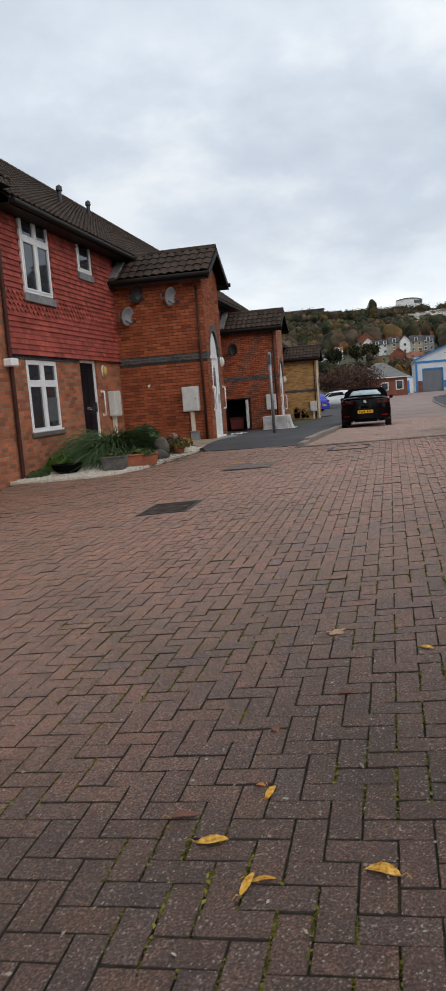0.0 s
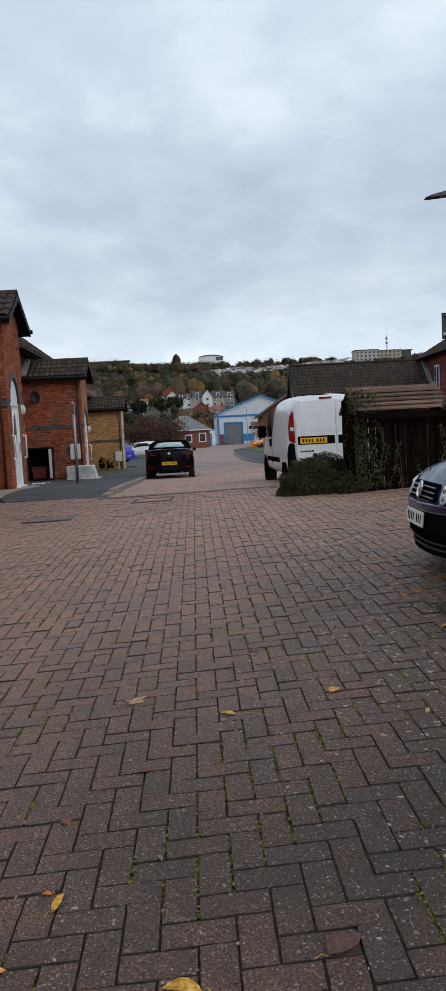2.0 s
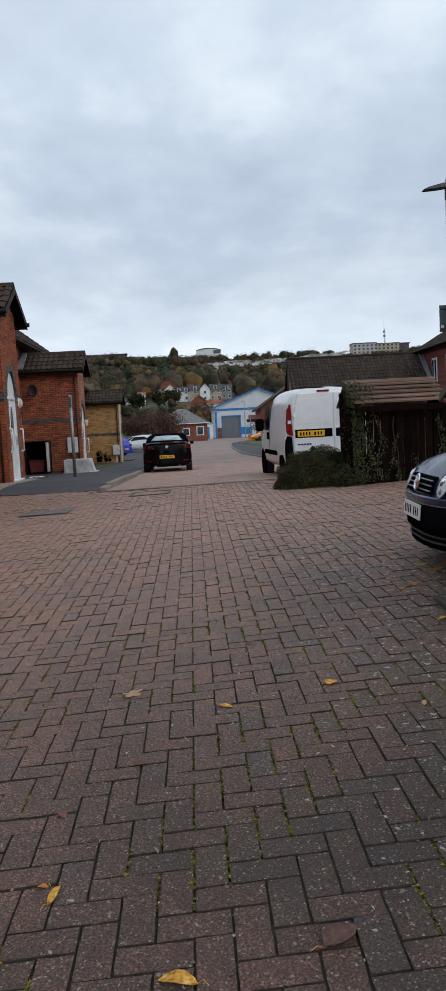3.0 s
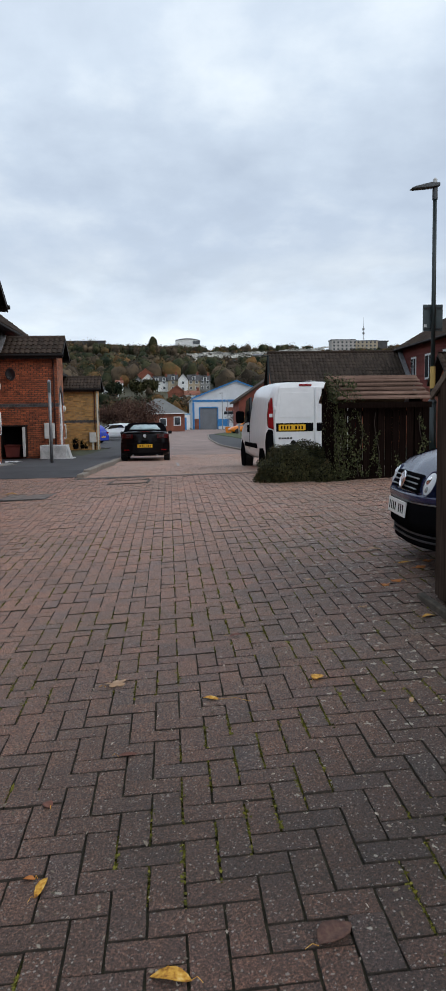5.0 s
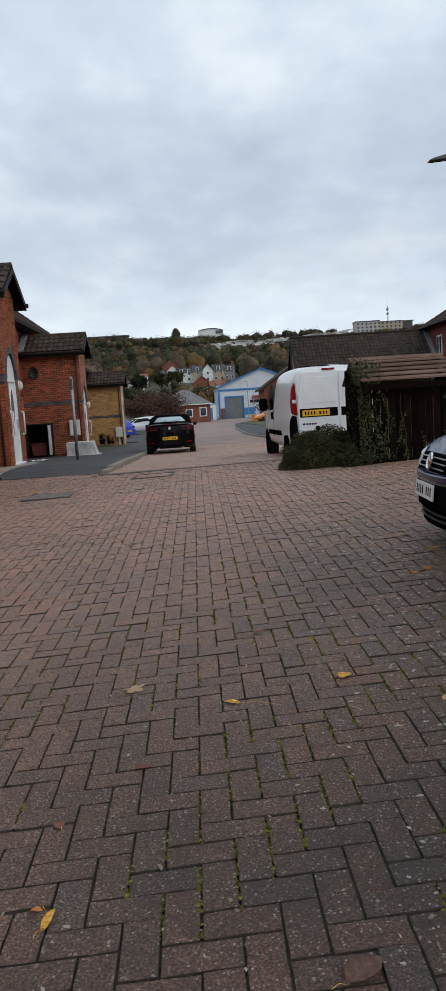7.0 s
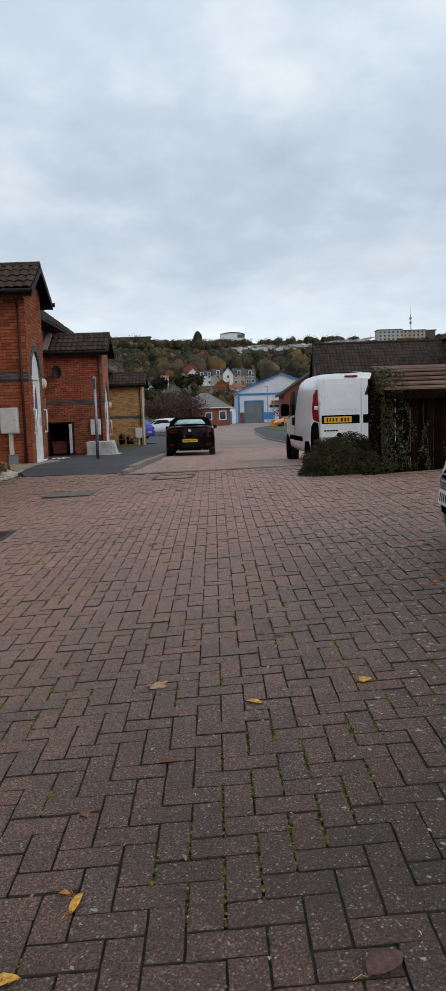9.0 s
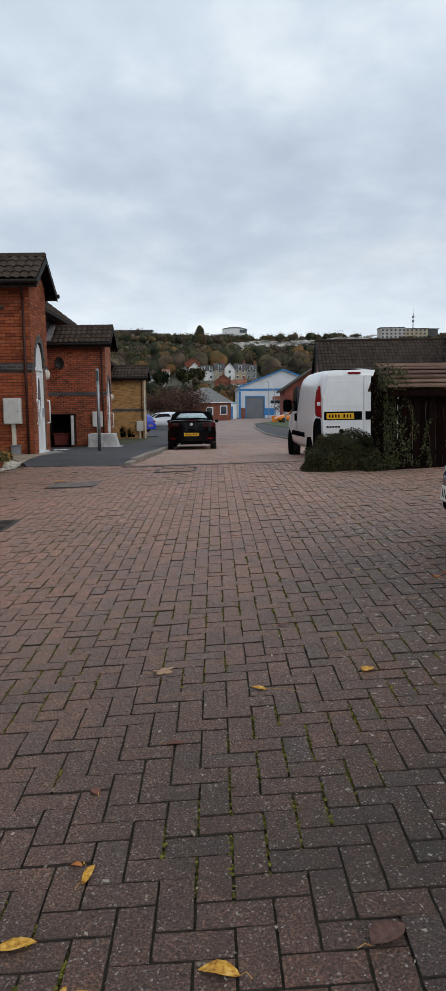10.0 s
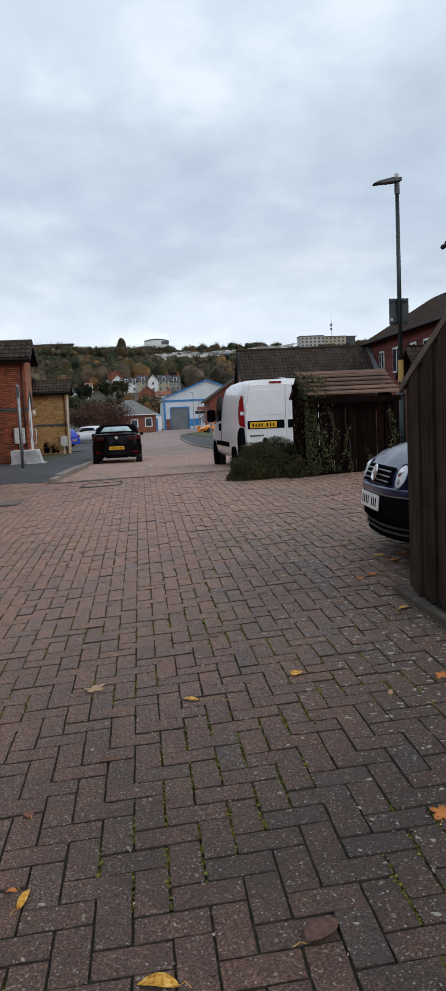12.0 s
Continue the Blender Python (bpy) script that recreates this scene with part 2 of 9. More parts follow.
def timber(name, col, axis="Z", rough=0.75):
    m, nt, b = mat_base(name, rough)
    pos = world_pos(nt)
    mp = nt.nodes.new("ShaderNodeMapping")
    mp.inputs["Scale"].default_value = (60, 60, 2.5) if axis == "Z" else (2.5, 60, 60)
    nt.links.new(pos, mp.inputs["Vector"])
    g, big = noise_of(nt, mp.outputs[0], 1.0, 4), noise_of(nt, pos, 3, 4)
    rnd = nt.nodes.new("ShaderNodeObjectInfo").outputs["Random"]
    c = ramp_of(nt, g, [(0.3, tuple(k * 0.6 for k in col)), (0.7, tuple(k * 1.35 for k in col))])
    c = blend(nt, c, ramp_of(nt, big, [(0.3, (0.75,) * 3), (0.7, (1.2,) * 3)]), 1.0, "MULTIPLY")
    c = blend(nt, c, ramp_of(nt, rnd, [(0, (0.75,) * 3), (1, (1.25,) * 3)]), 1.0, "MULTIPLY")
    nt.links.new(c, b.inputs["Base Color"])
    bump(nt, b, g, 0.002, 0.6)
    b.inputs["Specular IOR Level"].default_value = 0.0
    return m


def foliage(name, stops, scale=1.2, rough=0.6, each=0.28, light=(0.65, 1.25)):
    """Leaves whose hue drifts from clump to clump and leaf to leaf."""
    m, nt, b = mat_base(name, rough)
    pos = world_pos(nt)
    n = noise_of(nt, pos, scale, 3)
    rnd = nt.nodes.new("ShaderNodeNewGeometry").outputs["Random Per Island"]
    mixv = maths(nt, "ADD", maths(nt, "MULTIPLY", n, 1 - each), maths(nt, "MULTIPLY", rnd, each))
    c = ramp_of(nt, mixv, stops)
    c = blend(nt, c, ramp_of(nt, rnd, [(0, (light[0],) * 3), (1, (light[1],) * 3)]), 1.0, "MULTIPLY")
    nt.links.new(c, b.inputs["Base Color"])
    b.inputs["Specular IOR Level"].default_value = 0.12
    return m


def woodland(name, stops):
    """Far crowns: each tree its own hue, mottled by clumps of leaf and gaps between them."""
    m, nt, b = mat_base(name, 0.95)
    pos = world_pos(nt)
    rnd = nt.nodes.new("ShaderNodeNewGeometry").outputs["Random Per Island"]
    big = noise_of(nt, pos, 0.02, 2)
    mixv = maths(nt, "ADD", maths(nt, "MULTIPLY", rnd, 0.7), maths(nt, "MULTIPLY", big, 0.3))
    c = ramp_of(nt, mixv, stops)
    clump = noise_of(nt, pos, 0.55, 5, 0.7)
    c = blend(nt, c, ramp_of(nt, clump, [(0.34, (0.35,) * 3), (0.5, (0.95,) * 3), (0.66, (1.6, 1.5, 1.35))]), 1.0, "MULTIPLY")
    nt.links.new(c, b.inputs["Base Color"])
    b.inputs["Specular IOR Level"].default_value = 0.05
    bump(nt, b, clump, 0.8, 0.8)
    return m


def glass(name, col=(0.02, 0.025, 0.03), rough=0.05):
    m, nt, b = mat_base(name, rough)
    b.inputs["Specular IOR Level"].default_value = 0.8
    pos = world_pos(nt)
    c = ramp_of(nt, noise_of(nt, pos, 4, 2), [(0.3, col), (0.7, tuple(k * 1.8 for k in col))])
    nt.links.new(c, b.inputs["Base Color"])
    return m


def car_paint(name, col, rough=0.3, coat=0.8, spec=0.5):
    m, nt, b = mat_base(name, rough)
    pos = world_pos(nt)
    n = noise_of(nt, pos, 5, 4)
    nt.links.new(ramp_of(nt, n, [(0.3, tuple(k * 0.94 for k in col)), (0.7, tuple(min(1, k * 1.04) for k in col))]), b.inputs["Base Color"])
    b.inputs["Specular IOR Level"].default_value = spec
    b.inputs["Coat Weight"].default_value, b.inputs["Coat Roughness"].default_value = coat, 0.12
    return m


def roofing(name, col):
    m, nt, b = mat_base(name, 0.85)
    pos = world_pos(nt)
    rnd = maths(nt, "FRACT", maths(nt, "ADD", nt.nodes.new("ShaderNodeObjectInfo").outputs["Random"], nt.nodes.new("ShaderNodeNewGeometry").outputs["Random Per Island"]))
    big, mid, fine = noise_of(nt, pos, 0.8, 3), noise_of(nt, pos, 7, 5), noise_of(nt, pos, 90, 3)
    c = ramp_of(nt, rnd, [(0, tuple(k * 0.75 for k in col)), (1, tuple(k * 1.3 for k in col))])
    c = blend(nt, c, ramp_of(nt, big, [(0.3, (0.8,) * 3), (0.7, (1.2, 1.15, 1.1))]), 1.0, "MULTIPLY")
    c = blend(nt, c, (0.07, 0.06, 0.032), ramp_of(nt, mid, [(0.56, (0, 0, 0)), (0.72, (0.55,) * 3)]))
    c = blend(nt, c, ramp_of(nt, fine, [(0.3, (0.75,) * 3), (0.7, (1.15,) * 3)]), 1.0, "MULTIPLY")
    nt.links.new(c, b.inputs["Base Color"])
    bump(nt, b, fine, 0.003, 0.6)
    b.inputs["Specular IOR Level"].default_value = 0.15
    return m


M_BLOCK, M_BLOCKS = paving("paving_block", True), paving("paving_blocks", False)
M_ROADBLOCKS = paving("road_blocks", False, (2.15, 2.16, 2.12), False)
M_AUTUMN = foliage("orange_autumn_leaf", [(0.2, (0.10, 0.05, 0.015)), (0.6, (0.26, 0.12, 0.03)), (0.9, (0.35, 0.2, 0.06))], 0.3)
M_EDGE = plain("dirty_block_edge", (0.060, 0.047, 0.036), 0.95, vary=0.3, scale=30)
M_JOINT = plain("joint_sand_and_moss", (0.054, 0.045, 0.025), 0.95, vary=0.3, scale=18, grain=0.004)
# M_BRICK's mortar is darkened for the shade on the porch side walls
M_BRICK = brickwork("red_brick", ((0.43, 0.115, 0.046), (0.30, 0.078, 0.034)), (0.070, 0.042, 0.030))
M_BRICK2 = brickwork("orange_brick", ((0.45, 0.135, 0.056), (0.35, 0.100, 0.044)), (0.25, 0.165, 0.115))
M_YBRICK = brickwork("yellow_brick", ((0.50, 0.27, 0.085), (0.42, 0.22, 0.07)), (0.3, 0.23, 0.14))
M_BLUEBRICK = brickwork("blue_grey_brick", ((0.075, 0.072, 0.08), (0.06, 0.057, 0.062)), (0.12, 0.115, 0.11))
M_REDTILE = roofing("red_clay_tile", (0.31, 0.070, 0.056))
M_DULLTILE = roofing("dull_red_clay_tile", (0.20, 0.062, 0.055))
M_TILE = roofing("brown_concrete_tile", (0.046, 0.032, 0.025))
M_BTILE = roofing("weathered_brown_tile", (0.046, 0.035, 0.029))
M_GTILE = roofing("grey_slate_tile", (0.15, 0.155, 0.155))
M_FASCIA = plain("dark_brown_fascia", (0.014, 0.010, 0.009), 0.6, spec=0.2)
M_PIPE = plain("brown_plastic_pipe", (0.055, 0.020, 0.015), 0.5, spec=0.2)
M_WHITE = plain("white_upvc", (0.78, 0.79, 0.80), 0.35, vary=0.05)
M_CREAM = plain("cream_paint", (0.66, 0.62, 0.52), 0.5, vary=0.08)
M_BOX = plain("grey_white_box", (0.60, 0.60, 0.58), 0.5, vary=0.07)
M_CONC = plain("concrete", (0.27, 0.26, 0.24), 0.9, vary=0.2, scale=4, grain=0.003)
M_BED = plain("dirty_mortar", (0.10, 0.082, 0.07), 0.9, vary=0.25, scale=14, grain=0.004)
M_EDGING = plain("mossy_timber_edging", (0.085, 0.068, 0.05), 0.9, vary=0.3, scale=18, grain=0.004)
M_PATH = plain("buff_concrete_path", (0.30, 0.235, 0.17), 0.9, vary=0.2, scale=2, grain=0.003)
M_RENDER = plain("white_painted_render", (0.62, 0.62, 0.62), 0.8, vary=0.2, scale=3)
M_LEAD = plain("lead_flashing", (0.25, 0.25, 0.26), 0.5, vary=0.2, scale=5)
M_TARMAC = plain("old_tarmac", (0.052, 0.050, 0.055), 0.85, vary=0.2, scale=1.2, grain=0.006)
M_STEPSHADOW = plain("step_shadow_tone", (0.11, 0.088, 0.078), 0.9, vary=0.3, scale=5, grain=0.006)
M_ROAD = plain("worn_road", (0.30, 0.213, 0.185), 0.85, vary=0.15, scale=0.8, grain=0.006)
M_KERB = plain("weathered_kerb", (0.28, 0.24, 0.20), 0.9, vary=0.2, scale=6, grain=0.003)
M_GLASS, M_DGLASS = glass("window_glass"), glass("car_glass", (0.012, 0.014, 0.016), 0.03)
M_LEADED = glass("leaded_door_glass", (0.09, 0.10, 0.11), 0.12)
M_SILL = plain("stone_sill", (0.14, 0.115, 0.1), 0.85, vary=0.2)
M_DOOR = plain("black_door", (0.006, 0.007, 0.011), 0.45, spec=0.12)
M_STEEL = plain("galvanised_steel", (0.33, 0.34, 0.35), 0.45, 0.7, vary=0.15, scale=8)
M_DISH = plain("grey_dish", (0.24, 0.25, 0.27), 0.5)
M_DARK = plain("dark_dish", (0.03, 0.03, 0.033), 0.5)
M_LANTERN = plain("dull_grey_lantern", (0.085, 0.09, 0.095), 0.5, 0.3)
M_POLE = plain("dark_green_pole", (0.008, 0.018, 0.019), 0.4)
M_FENCE = timber("dark_stained_timber", (0.0098, 0.0060, 0.0050))
M_SHED = timber("brown_stained_timber", (0.050, 0.036, 0.029))
M_BARGE = timber("weathered_grey_brown_board", (0.13, 0.105, 0.085), "X")
M_ROOFBOARD = timber("weathered_red_brown_boards", (0.17, 0.108, 0.084), "X")
M_BLACK = plain("black_plastic_and_shade", (0.006, 0.006, 0.007), 0.6, spec=0.0)
M_RUBBER = plain("tyre_rubber", (0.014, 0.014, 0.014), 0.85)
M_ALLOY = plain("wheel_alloy", (0.42, 0.43, 0.45), 0.35, 0.8)
M_YPLATE = plain("yellow_plate", (0.85, 0.47, 0.02), 0.4, vary=0.04)
M_WPLATE = plain("white_plate", (0.72, 0.72, 0.70), 0.4, vary=0.04)
M_REDL = plain("red_lens", (0.24, 0.005, 0.007), 0.25, spec=0.25)
M_DARKRED = plain("smoked_red_lens", (0.075, 0.006, 0.007), 0.25, spec=0.3)
M_CLEARL = plain("clear_lens", (0.74, 0.77, 0.80), 0.06)
M_CHROME = plain("chrome", (0.7, 0.7, 0.72), 0.15, 1.0, vary=0.04)
M_WVAN = car_paint("white_van_paint", (0.84, 0.85, 0.86), 0.35, 0.5)
M_BCAR = car_paint("black_car_paint", (0.003, 0.0022, 0.003), 0.22, 0.0, 0.2)
M_NAVY = car_paint("dark_blue_grey_paint", (0.013, 0.019, 0.058), 0.26, 0.25, 0.30)
M_BLUECAR = car_paint("blue_car_paint", (0.008, 0.035, 0.42), 0.3, 0.15, 0.25)
M_WCAR = car_paint("white_car_paint", (0.65, 0.66, 0.68))
M_ORANGE = car_paint("orange_car_paint", (0.72, 0.20, 0.01))
M_SOFTTOP = plain("black_fabric_roof", (0.005, 0.005, 0.006), 0.95, spec=0.0)
# pale base colour holds the sky's reflection in the rear window
M_REARGLASS = glass("sky_toned_rear_glass", (0.22, 0.30, 0.31), 0.08)
M_LEAF = foliage("shrub_leaf", [(0.25, (0.011, 0.012, 0.006)), (0.45, (0.029, 0.031, 0.012)), (0.65, (0.062, 0.056, 0.021)), (0.85, (0.13, 0.060, 0.028))], 4.0)
M_IVY = foliage("ivy_leaf", [(0.2, (0.013, 0.017, 0.007)), (0.5, (0.042, 0.048, 0.018)), (0.75, (0.075, 0.078, 0.034)), (0.92, (0.14, 0.13, 0.07))], 6.0, 0.6, 0.5)
M_STRAP = foliage("strappy_leaf", [(0.2, (0.028, 0.050, 0.022)), (0.6, (0.065, 0.11, 0.045)), (0.9, (0.15, 0.19, 0.085))], 4.0)
M_LIME = foliage("lime_green_leaf", [(0.2, (0.03, 0.07, 0.012)), (0.8, (0.10, 0.17, 0.03))], 5.0)
M_MIXLEAF = foliage("mixed_leaf", [(0.2, (0.03, 0.05, 0.015)), (0.6, (0.07, 0.10, 0.03)), (0.9, (0.2, 0.12, 0.05))], 5.0)
M_HEATHER = foliage("dusty_pink_heather", [(0.25, (0.06, 0.05, 0.03)), (0.5, (0.17, 0.10, 0.08)), (0.75, (0.30, 0.19, 0.16))], 9.0)
M_MOSSLEAF = foliage("dry_olive_leaf", [(0.2, (0.045, 0.04, 0.014)), (0.6, (0.11, 0.085, 0.03)), (0.9, (0.20, 0.14, 0.05))], 9.0)
M_POTLEAF = foliage("straw_and_orange_leaf", [(0.3, (0.05, 0.05, 0.02)), (0.5, (0.14, 0.09, 0.035)), (0.7, (0.40, 0.18, 0.04))], 9.0)
M_FALLEN = foliage("fallen_yellow_leaf", [(0.34, (0.22, 0.09, 0.02)), (0.44, (0.46, 0.22, 0.035)), (0.55, (0.60, 0.33, 0.06)), (0.66, (0.66, 0.44, 0.15))], 55.0, each=0.05)
M_RUSTLEAF = foliage("fallen_rust_leaf", [(0.2, (0.30, 0.10, 0.03)), (0.6, (0.46, 0.17, 0.05)), (0.9, (0.55, 0.27, 0.10))], 20.0)
M_ROTLEAF = foliage("rotted_brown_leaf", [(0.35, (0.060, 0.036, 0.030)), (0.5, (0.095, 0.050, 0.040)), (0.65, (0.13, 0.075, 0.055))], 60.0)
M_PALELEAF = foliage("fallen_pale_leaf", [(0.2, (0.25, 0.15, 0.09)), (0.6, (0.40, 0.26, 0.16)), (0.9, (0.5, 0.36, 0.24))], 20.0)
M_BROWNLEAF = foliage("fallen_brown_leaf", [(0.2, (0.10, 0.045, 0.035)), (0.6, (0.17, 0.075, 0.055)), (0.9, (0.26, 0.15, 0.10))], 20.0)
M_WOOD = foliage("hillside_leaf", [(0.38, (0.055, 0.051, 0.023)), (0.45, (0.082, 0.063, 0.028)), (0.52, (0.113, 0.070, 0.030)), (0.59, (0.139, 0.072, 0.030)), (0.66, (0.160, 0.102, 0.042))], 0.11, 0.95, 0.12, (0.75, 1.25))
M_WOODGREEN = foliage("dark_green_hillside_leaf", [(0.38, (0.015, 0.022, 0.013)), (0.46, (0.029, 0.036, 0.019)), (0.54, (0.049, 0.049, 0.026)), (0.62, (0.076, 0.070, 0.035))], 0.11, 0.95, 0.12, (0.75, 1.25))
M_WOODBROWN = foliage("brown_hillside_twigs", [(0.38, (0.039, 0.031, 0.022)), (0.46, (0.060, 0.046, 0.032)), (0.54, (0.088, 0.065, 0.044)), (0.62, (0.122, 0.089, 0.057))], 0.11, 0.95, 0.12, (0.75, 1.25))
M_CROWN = woodland("inner_crowns", [(0.0, (0.020, 0.024, 0.013)), (0.5, (0.042, 0.035, 0.019)), (1.0, (0.075, 0.050, 0.024))])
M_BARETREE = foliage("purple_brown_twigs", [(0.2, (0.055, 0.030, 0.024)), (0.8, (0.12, 0.066, 0.048))], 0.5, 0.9)
M_BARK = plain("bark", (0.06, 0.045, 0.035), 0.95, vary=0.3, scale=4, grain=0.01)
M_TERRA = plain("terracotta", (0.34, 0.10, 0.05), 0.8, vary=0.2)
M_STONEPOT = plain("grey_stone_trough", (0.13, 0.125, 0.115), 0.9, vary=0.25, scale=9, grain=0.004)
M_GRAVEL = plain("pale_gravel", (0.68, 0.63, 0.54), 0.9, vary=0.3, scale=30, grain=0.006)
M_SOIL = plain("grass_and_soil", (0.055, 0.062, 0.025), 0.95, vary=0.3, scale=2, grain=0.01)
M_GRASS = plain("rough_grass", (0.075, 0.10, 0.03), 0.95, vary=0.3, scale=0.8, grain=0.02)
M_HILL = plain("hillside", (0.075, 0.07, 0.038), 0.95, vary=0.35, scale=0.03)
M_CHALK = plain("chalk_face", (0.50, 0.48, 0.43), 0.95, vary=0.46, scale=0.16, grain=0.1)
M_CLAD = plain("pale_cladding", (0.60, 0.62, 0.65), 0.5, vary=0.06, scale=0.5)
M_BLUE = plain("blue_trim", (0.025, 0.19, 0.46), 0.5, vary=0.08, scale=0.8)
M_PBLUE = plain("pale_blue_sheet", (0.22, 0.42, 0.60), 0.5, vary=0.12, scale=1.0)
M_SHUTTER = plain("grey_shutter", (0.17, 0.18, 0.20), 0.5, vary=0.08, scale=1.0)
M_WALLW = plain("white_far_wall", (0.80, 0.80, 0.78), 0.8, vary=0.12, scale=0.5)
M_WALLP = plain("pale_pinkish_far_wall", (0.50, 0.46, 0.43), 0.8, vary=0.15, scale=0.5)
M_WALLC = plain("cream_far_wall", (0.46, 0.38, 0.27), 0.8, vary=0.15, scale=0.5)
M_WALLG = plain("grey_far_wall", (0.30, 0.30, 0.29), 0.8, vary=0.15, scale=0.3)
M_REDFAR = plain("red_far_brick", (0.26, 0.085, 0.05), 0.85, vary=0.2, scale=1.0)
M_DEEPRED = plain("deep_red_far_brick", (0.22, 0.055, 0.035), 0.85, vary=0.2, scale=1.0)
M_ROOFFAR = plain("far_roof", (0.085, 0.082, 0.085), 0.85, vary=0.2, scale=0.4)
M_REDROOF = plain("far_red_roof", (0.27, 0.10, 0.06), 0.85, vary=0.2, scale=0.4)
M_SIGNBACK = plain("sign_back_grey", (0.085, 0.105, 0.108), 0.5, 0.3)
M_YELLOW = plain("yellow_band", (0.55, 0.36, 0.10), 0.6)
M_REDBIN = plain("dark_red_bin", (0.16, 0.028, 0.022), 0.6)


# ---- mesh building ----
class Geo:
    """Collects solid pieces into one mesh."""

    def __init__(self):
        self.v, self.f = [], []

    def add(self, verts, faces):
        n = len(self.v)
        self.v += [tuple(p) for p in verts]
        self.f += [tuple(i + n for i in q) for q in faces]
        return self

    def box(self, x0, x1, y0, y1, z0, z1, c=0.0):
        """A box; c is the chamfer of its edges."""
        if c <= 0:
            p = [(x, y, z) for x in (x0, x1) for y in (y0, y1) for z in (z0, z1)]
            return self.add(p, [(0, 1, 3, 2), (4, 6, 7, 5), (0, 4, 5, 1), (2, 3, 7, 6), (0, 2, 6, 4), (1, 5, 7, 3)])
        bm = bmesh.new()
        m = Matrix.LocRotScale(((x0 + x1) / 2, (y0 + y1) / 2, (z0 + z1) / 2), None, (x1 - x0, y1 - y0, z1 - z0))
        bmesh.ops.create_cube(bm, size=1, matrix=m)
        bmesh.ops.bevel(bm, geom=bm.edges[:], offset=c, segments=1, affect="EDGES")
        self.add([v.co for v in bm.verts], [[v.index for v in f.verts] for f in bm.faces])
        bm.free()
        return self

    def prism(self, poly, axis, a, b):
        """A polygon pushed from a to b along an axis. The polygon's plane is the other two axes in order."""
        n = len(poly)
        put = {"x": lambda p, k: (k, p[0], p[1]), "y": lambda p, k: (p[0], k, p[1]), "z": lambda p, k: (p[0], p[1], k)}[axis]
        vs = [put(p, a) for p in poly] + [put(p, b) for p in poly]
        fs = [tuple(range(n)), tuple(range(2 * n - 1, n - 1, -1))] + [(i, n + i, n + (i + 1) % n, (i + 1) % n) for i in range(n)]
        return self.add(vs, fs)

    def tube(self, p, q, r0, r1=None, n=10):
        p, q = Vector(p), Vector(q)
        r1 = r0 if r1 is None else r1
        d = (q - p).normalized()
        a = d.orthogonal().normalized()
        b = d.cross(a)
        ring = [a * math.cos(t) + b * math.sin(t) for t in (2 * math.pi * k / n for k in range(n))]
        vs = [p + r * r0 for r in ring] + [q + r * r1 for r in ring]
        fs = [(i, (i + 1) % n, n + (i + 1) % n, n + i) for i in range(n)] + [tuple(range(n))[::-1], tuple(range(n, 2 * n))]
        return self.add(vs, fs)

    def path(self, pts, r, n=8):
        for a, b in zip(pts, pts[1:]):
            self.tube(a, b, r, r, n)
        return self

    def lathe(self, prof, axis_m=None, n=20):
        """A profile of (radius, height) turned about z, then placed by a matrix."""
        m = axis_m or Matrix()
        vs, fs = [], []
        for r, z in prof:
            vs += [m @ Vector((r * math.cos(2 * math.pi * k / n), r * math.sin(2 * math.pi * k / n), z)) for k in range(n)]
        for i in range(len(prof) - 1):
            fs += [(i * n + k, i * n + (k + 1) % n, (i + 1) * n + (k + 1) % n, (i + 1) * n + k) for k in range(n)]
        fs += [tuple(range(n))[::-1], tuple(range((len(prof) - 1) * n, len(prof) * n))]
        return self.add(vs, fs)

    def mesh(self, name, mat, smooth_faces=False):
        me = bpy.data.meshes.new(name)
        me.from_pydata(self.v, [], self.f)
        me.materials.append(mat)
        bm = bmesh.new()
        bm.from_mesh(me)
        bmesh.ops.recalc_face_normals(bm, faces=bm.faces[:])
        bm.to_mesh(me)
        bm.free()
        if smooth_faces:
            me.polygons.foreach_set("use_smooth", [True] * len(me.polygons))
        return me


def thing(name, label, category, loc=(0, 0, 0), rz=0.0, group="", kind=""):
    ob = new(name)
    ob.empty_display_size = 0.1
    ob.matrix_world = pose(*loc, 0, 0, rz)
    return tagged(ob, label, category, group, kind)


def part(name, geo, mat, parent, label="", sm=False, bev=0.0, sub=0):
    ob = new(name, geo.mesh(name, mat, sm))
    ob.parent = parent
    if bev:
        b = ob.modifiers.new("edges", "BEVEL")
        b.width, b.segments, b.limit_method = bev, 2, "ANGLE"
    if sub:
        s = ob.modifiers.new("round", "SUBSURF")
        s.levels = s.render_levels = sub
    if label:
        ob["label"] = label
    return ob


def solid(name, geo, mat, label, category="", kind="", group="", sm=False, bev=0.0):
    """A thing that is one mesh, its vertices in world places."""
    ob = new(name, geo.mesh(name, mat, sm))
    if bev:
        b = ob.modifiers.new("edges", "BEVEL")
        b.width, b.segments, b.limit_method = bev, 2, "ANGLE"
    return tagged(ob, label, category, group, kind)


def bare_mesh(name, verts, faces, mat, sm=False):
    """A large mesh straight from arrays, with no checks."""
    me = bpy.data.meshes.new(name)
    me.from_pydata(np.asarray(verts).tolist(), [], np.asarray(faces).tolist() if not isinstance(faces, list) else faces)
    me.materials.append(mat)
    if sm:
        me.polygons.foreach_set("use_smooth", [True] * len(me.polygons))
    return me


# ---- ground: one sheet out to the horizon, rising to the hillside ----
HILL_Y = [-400, 200, 260, 380, 560, 654, 668, 740, 800, 1100, 2600]
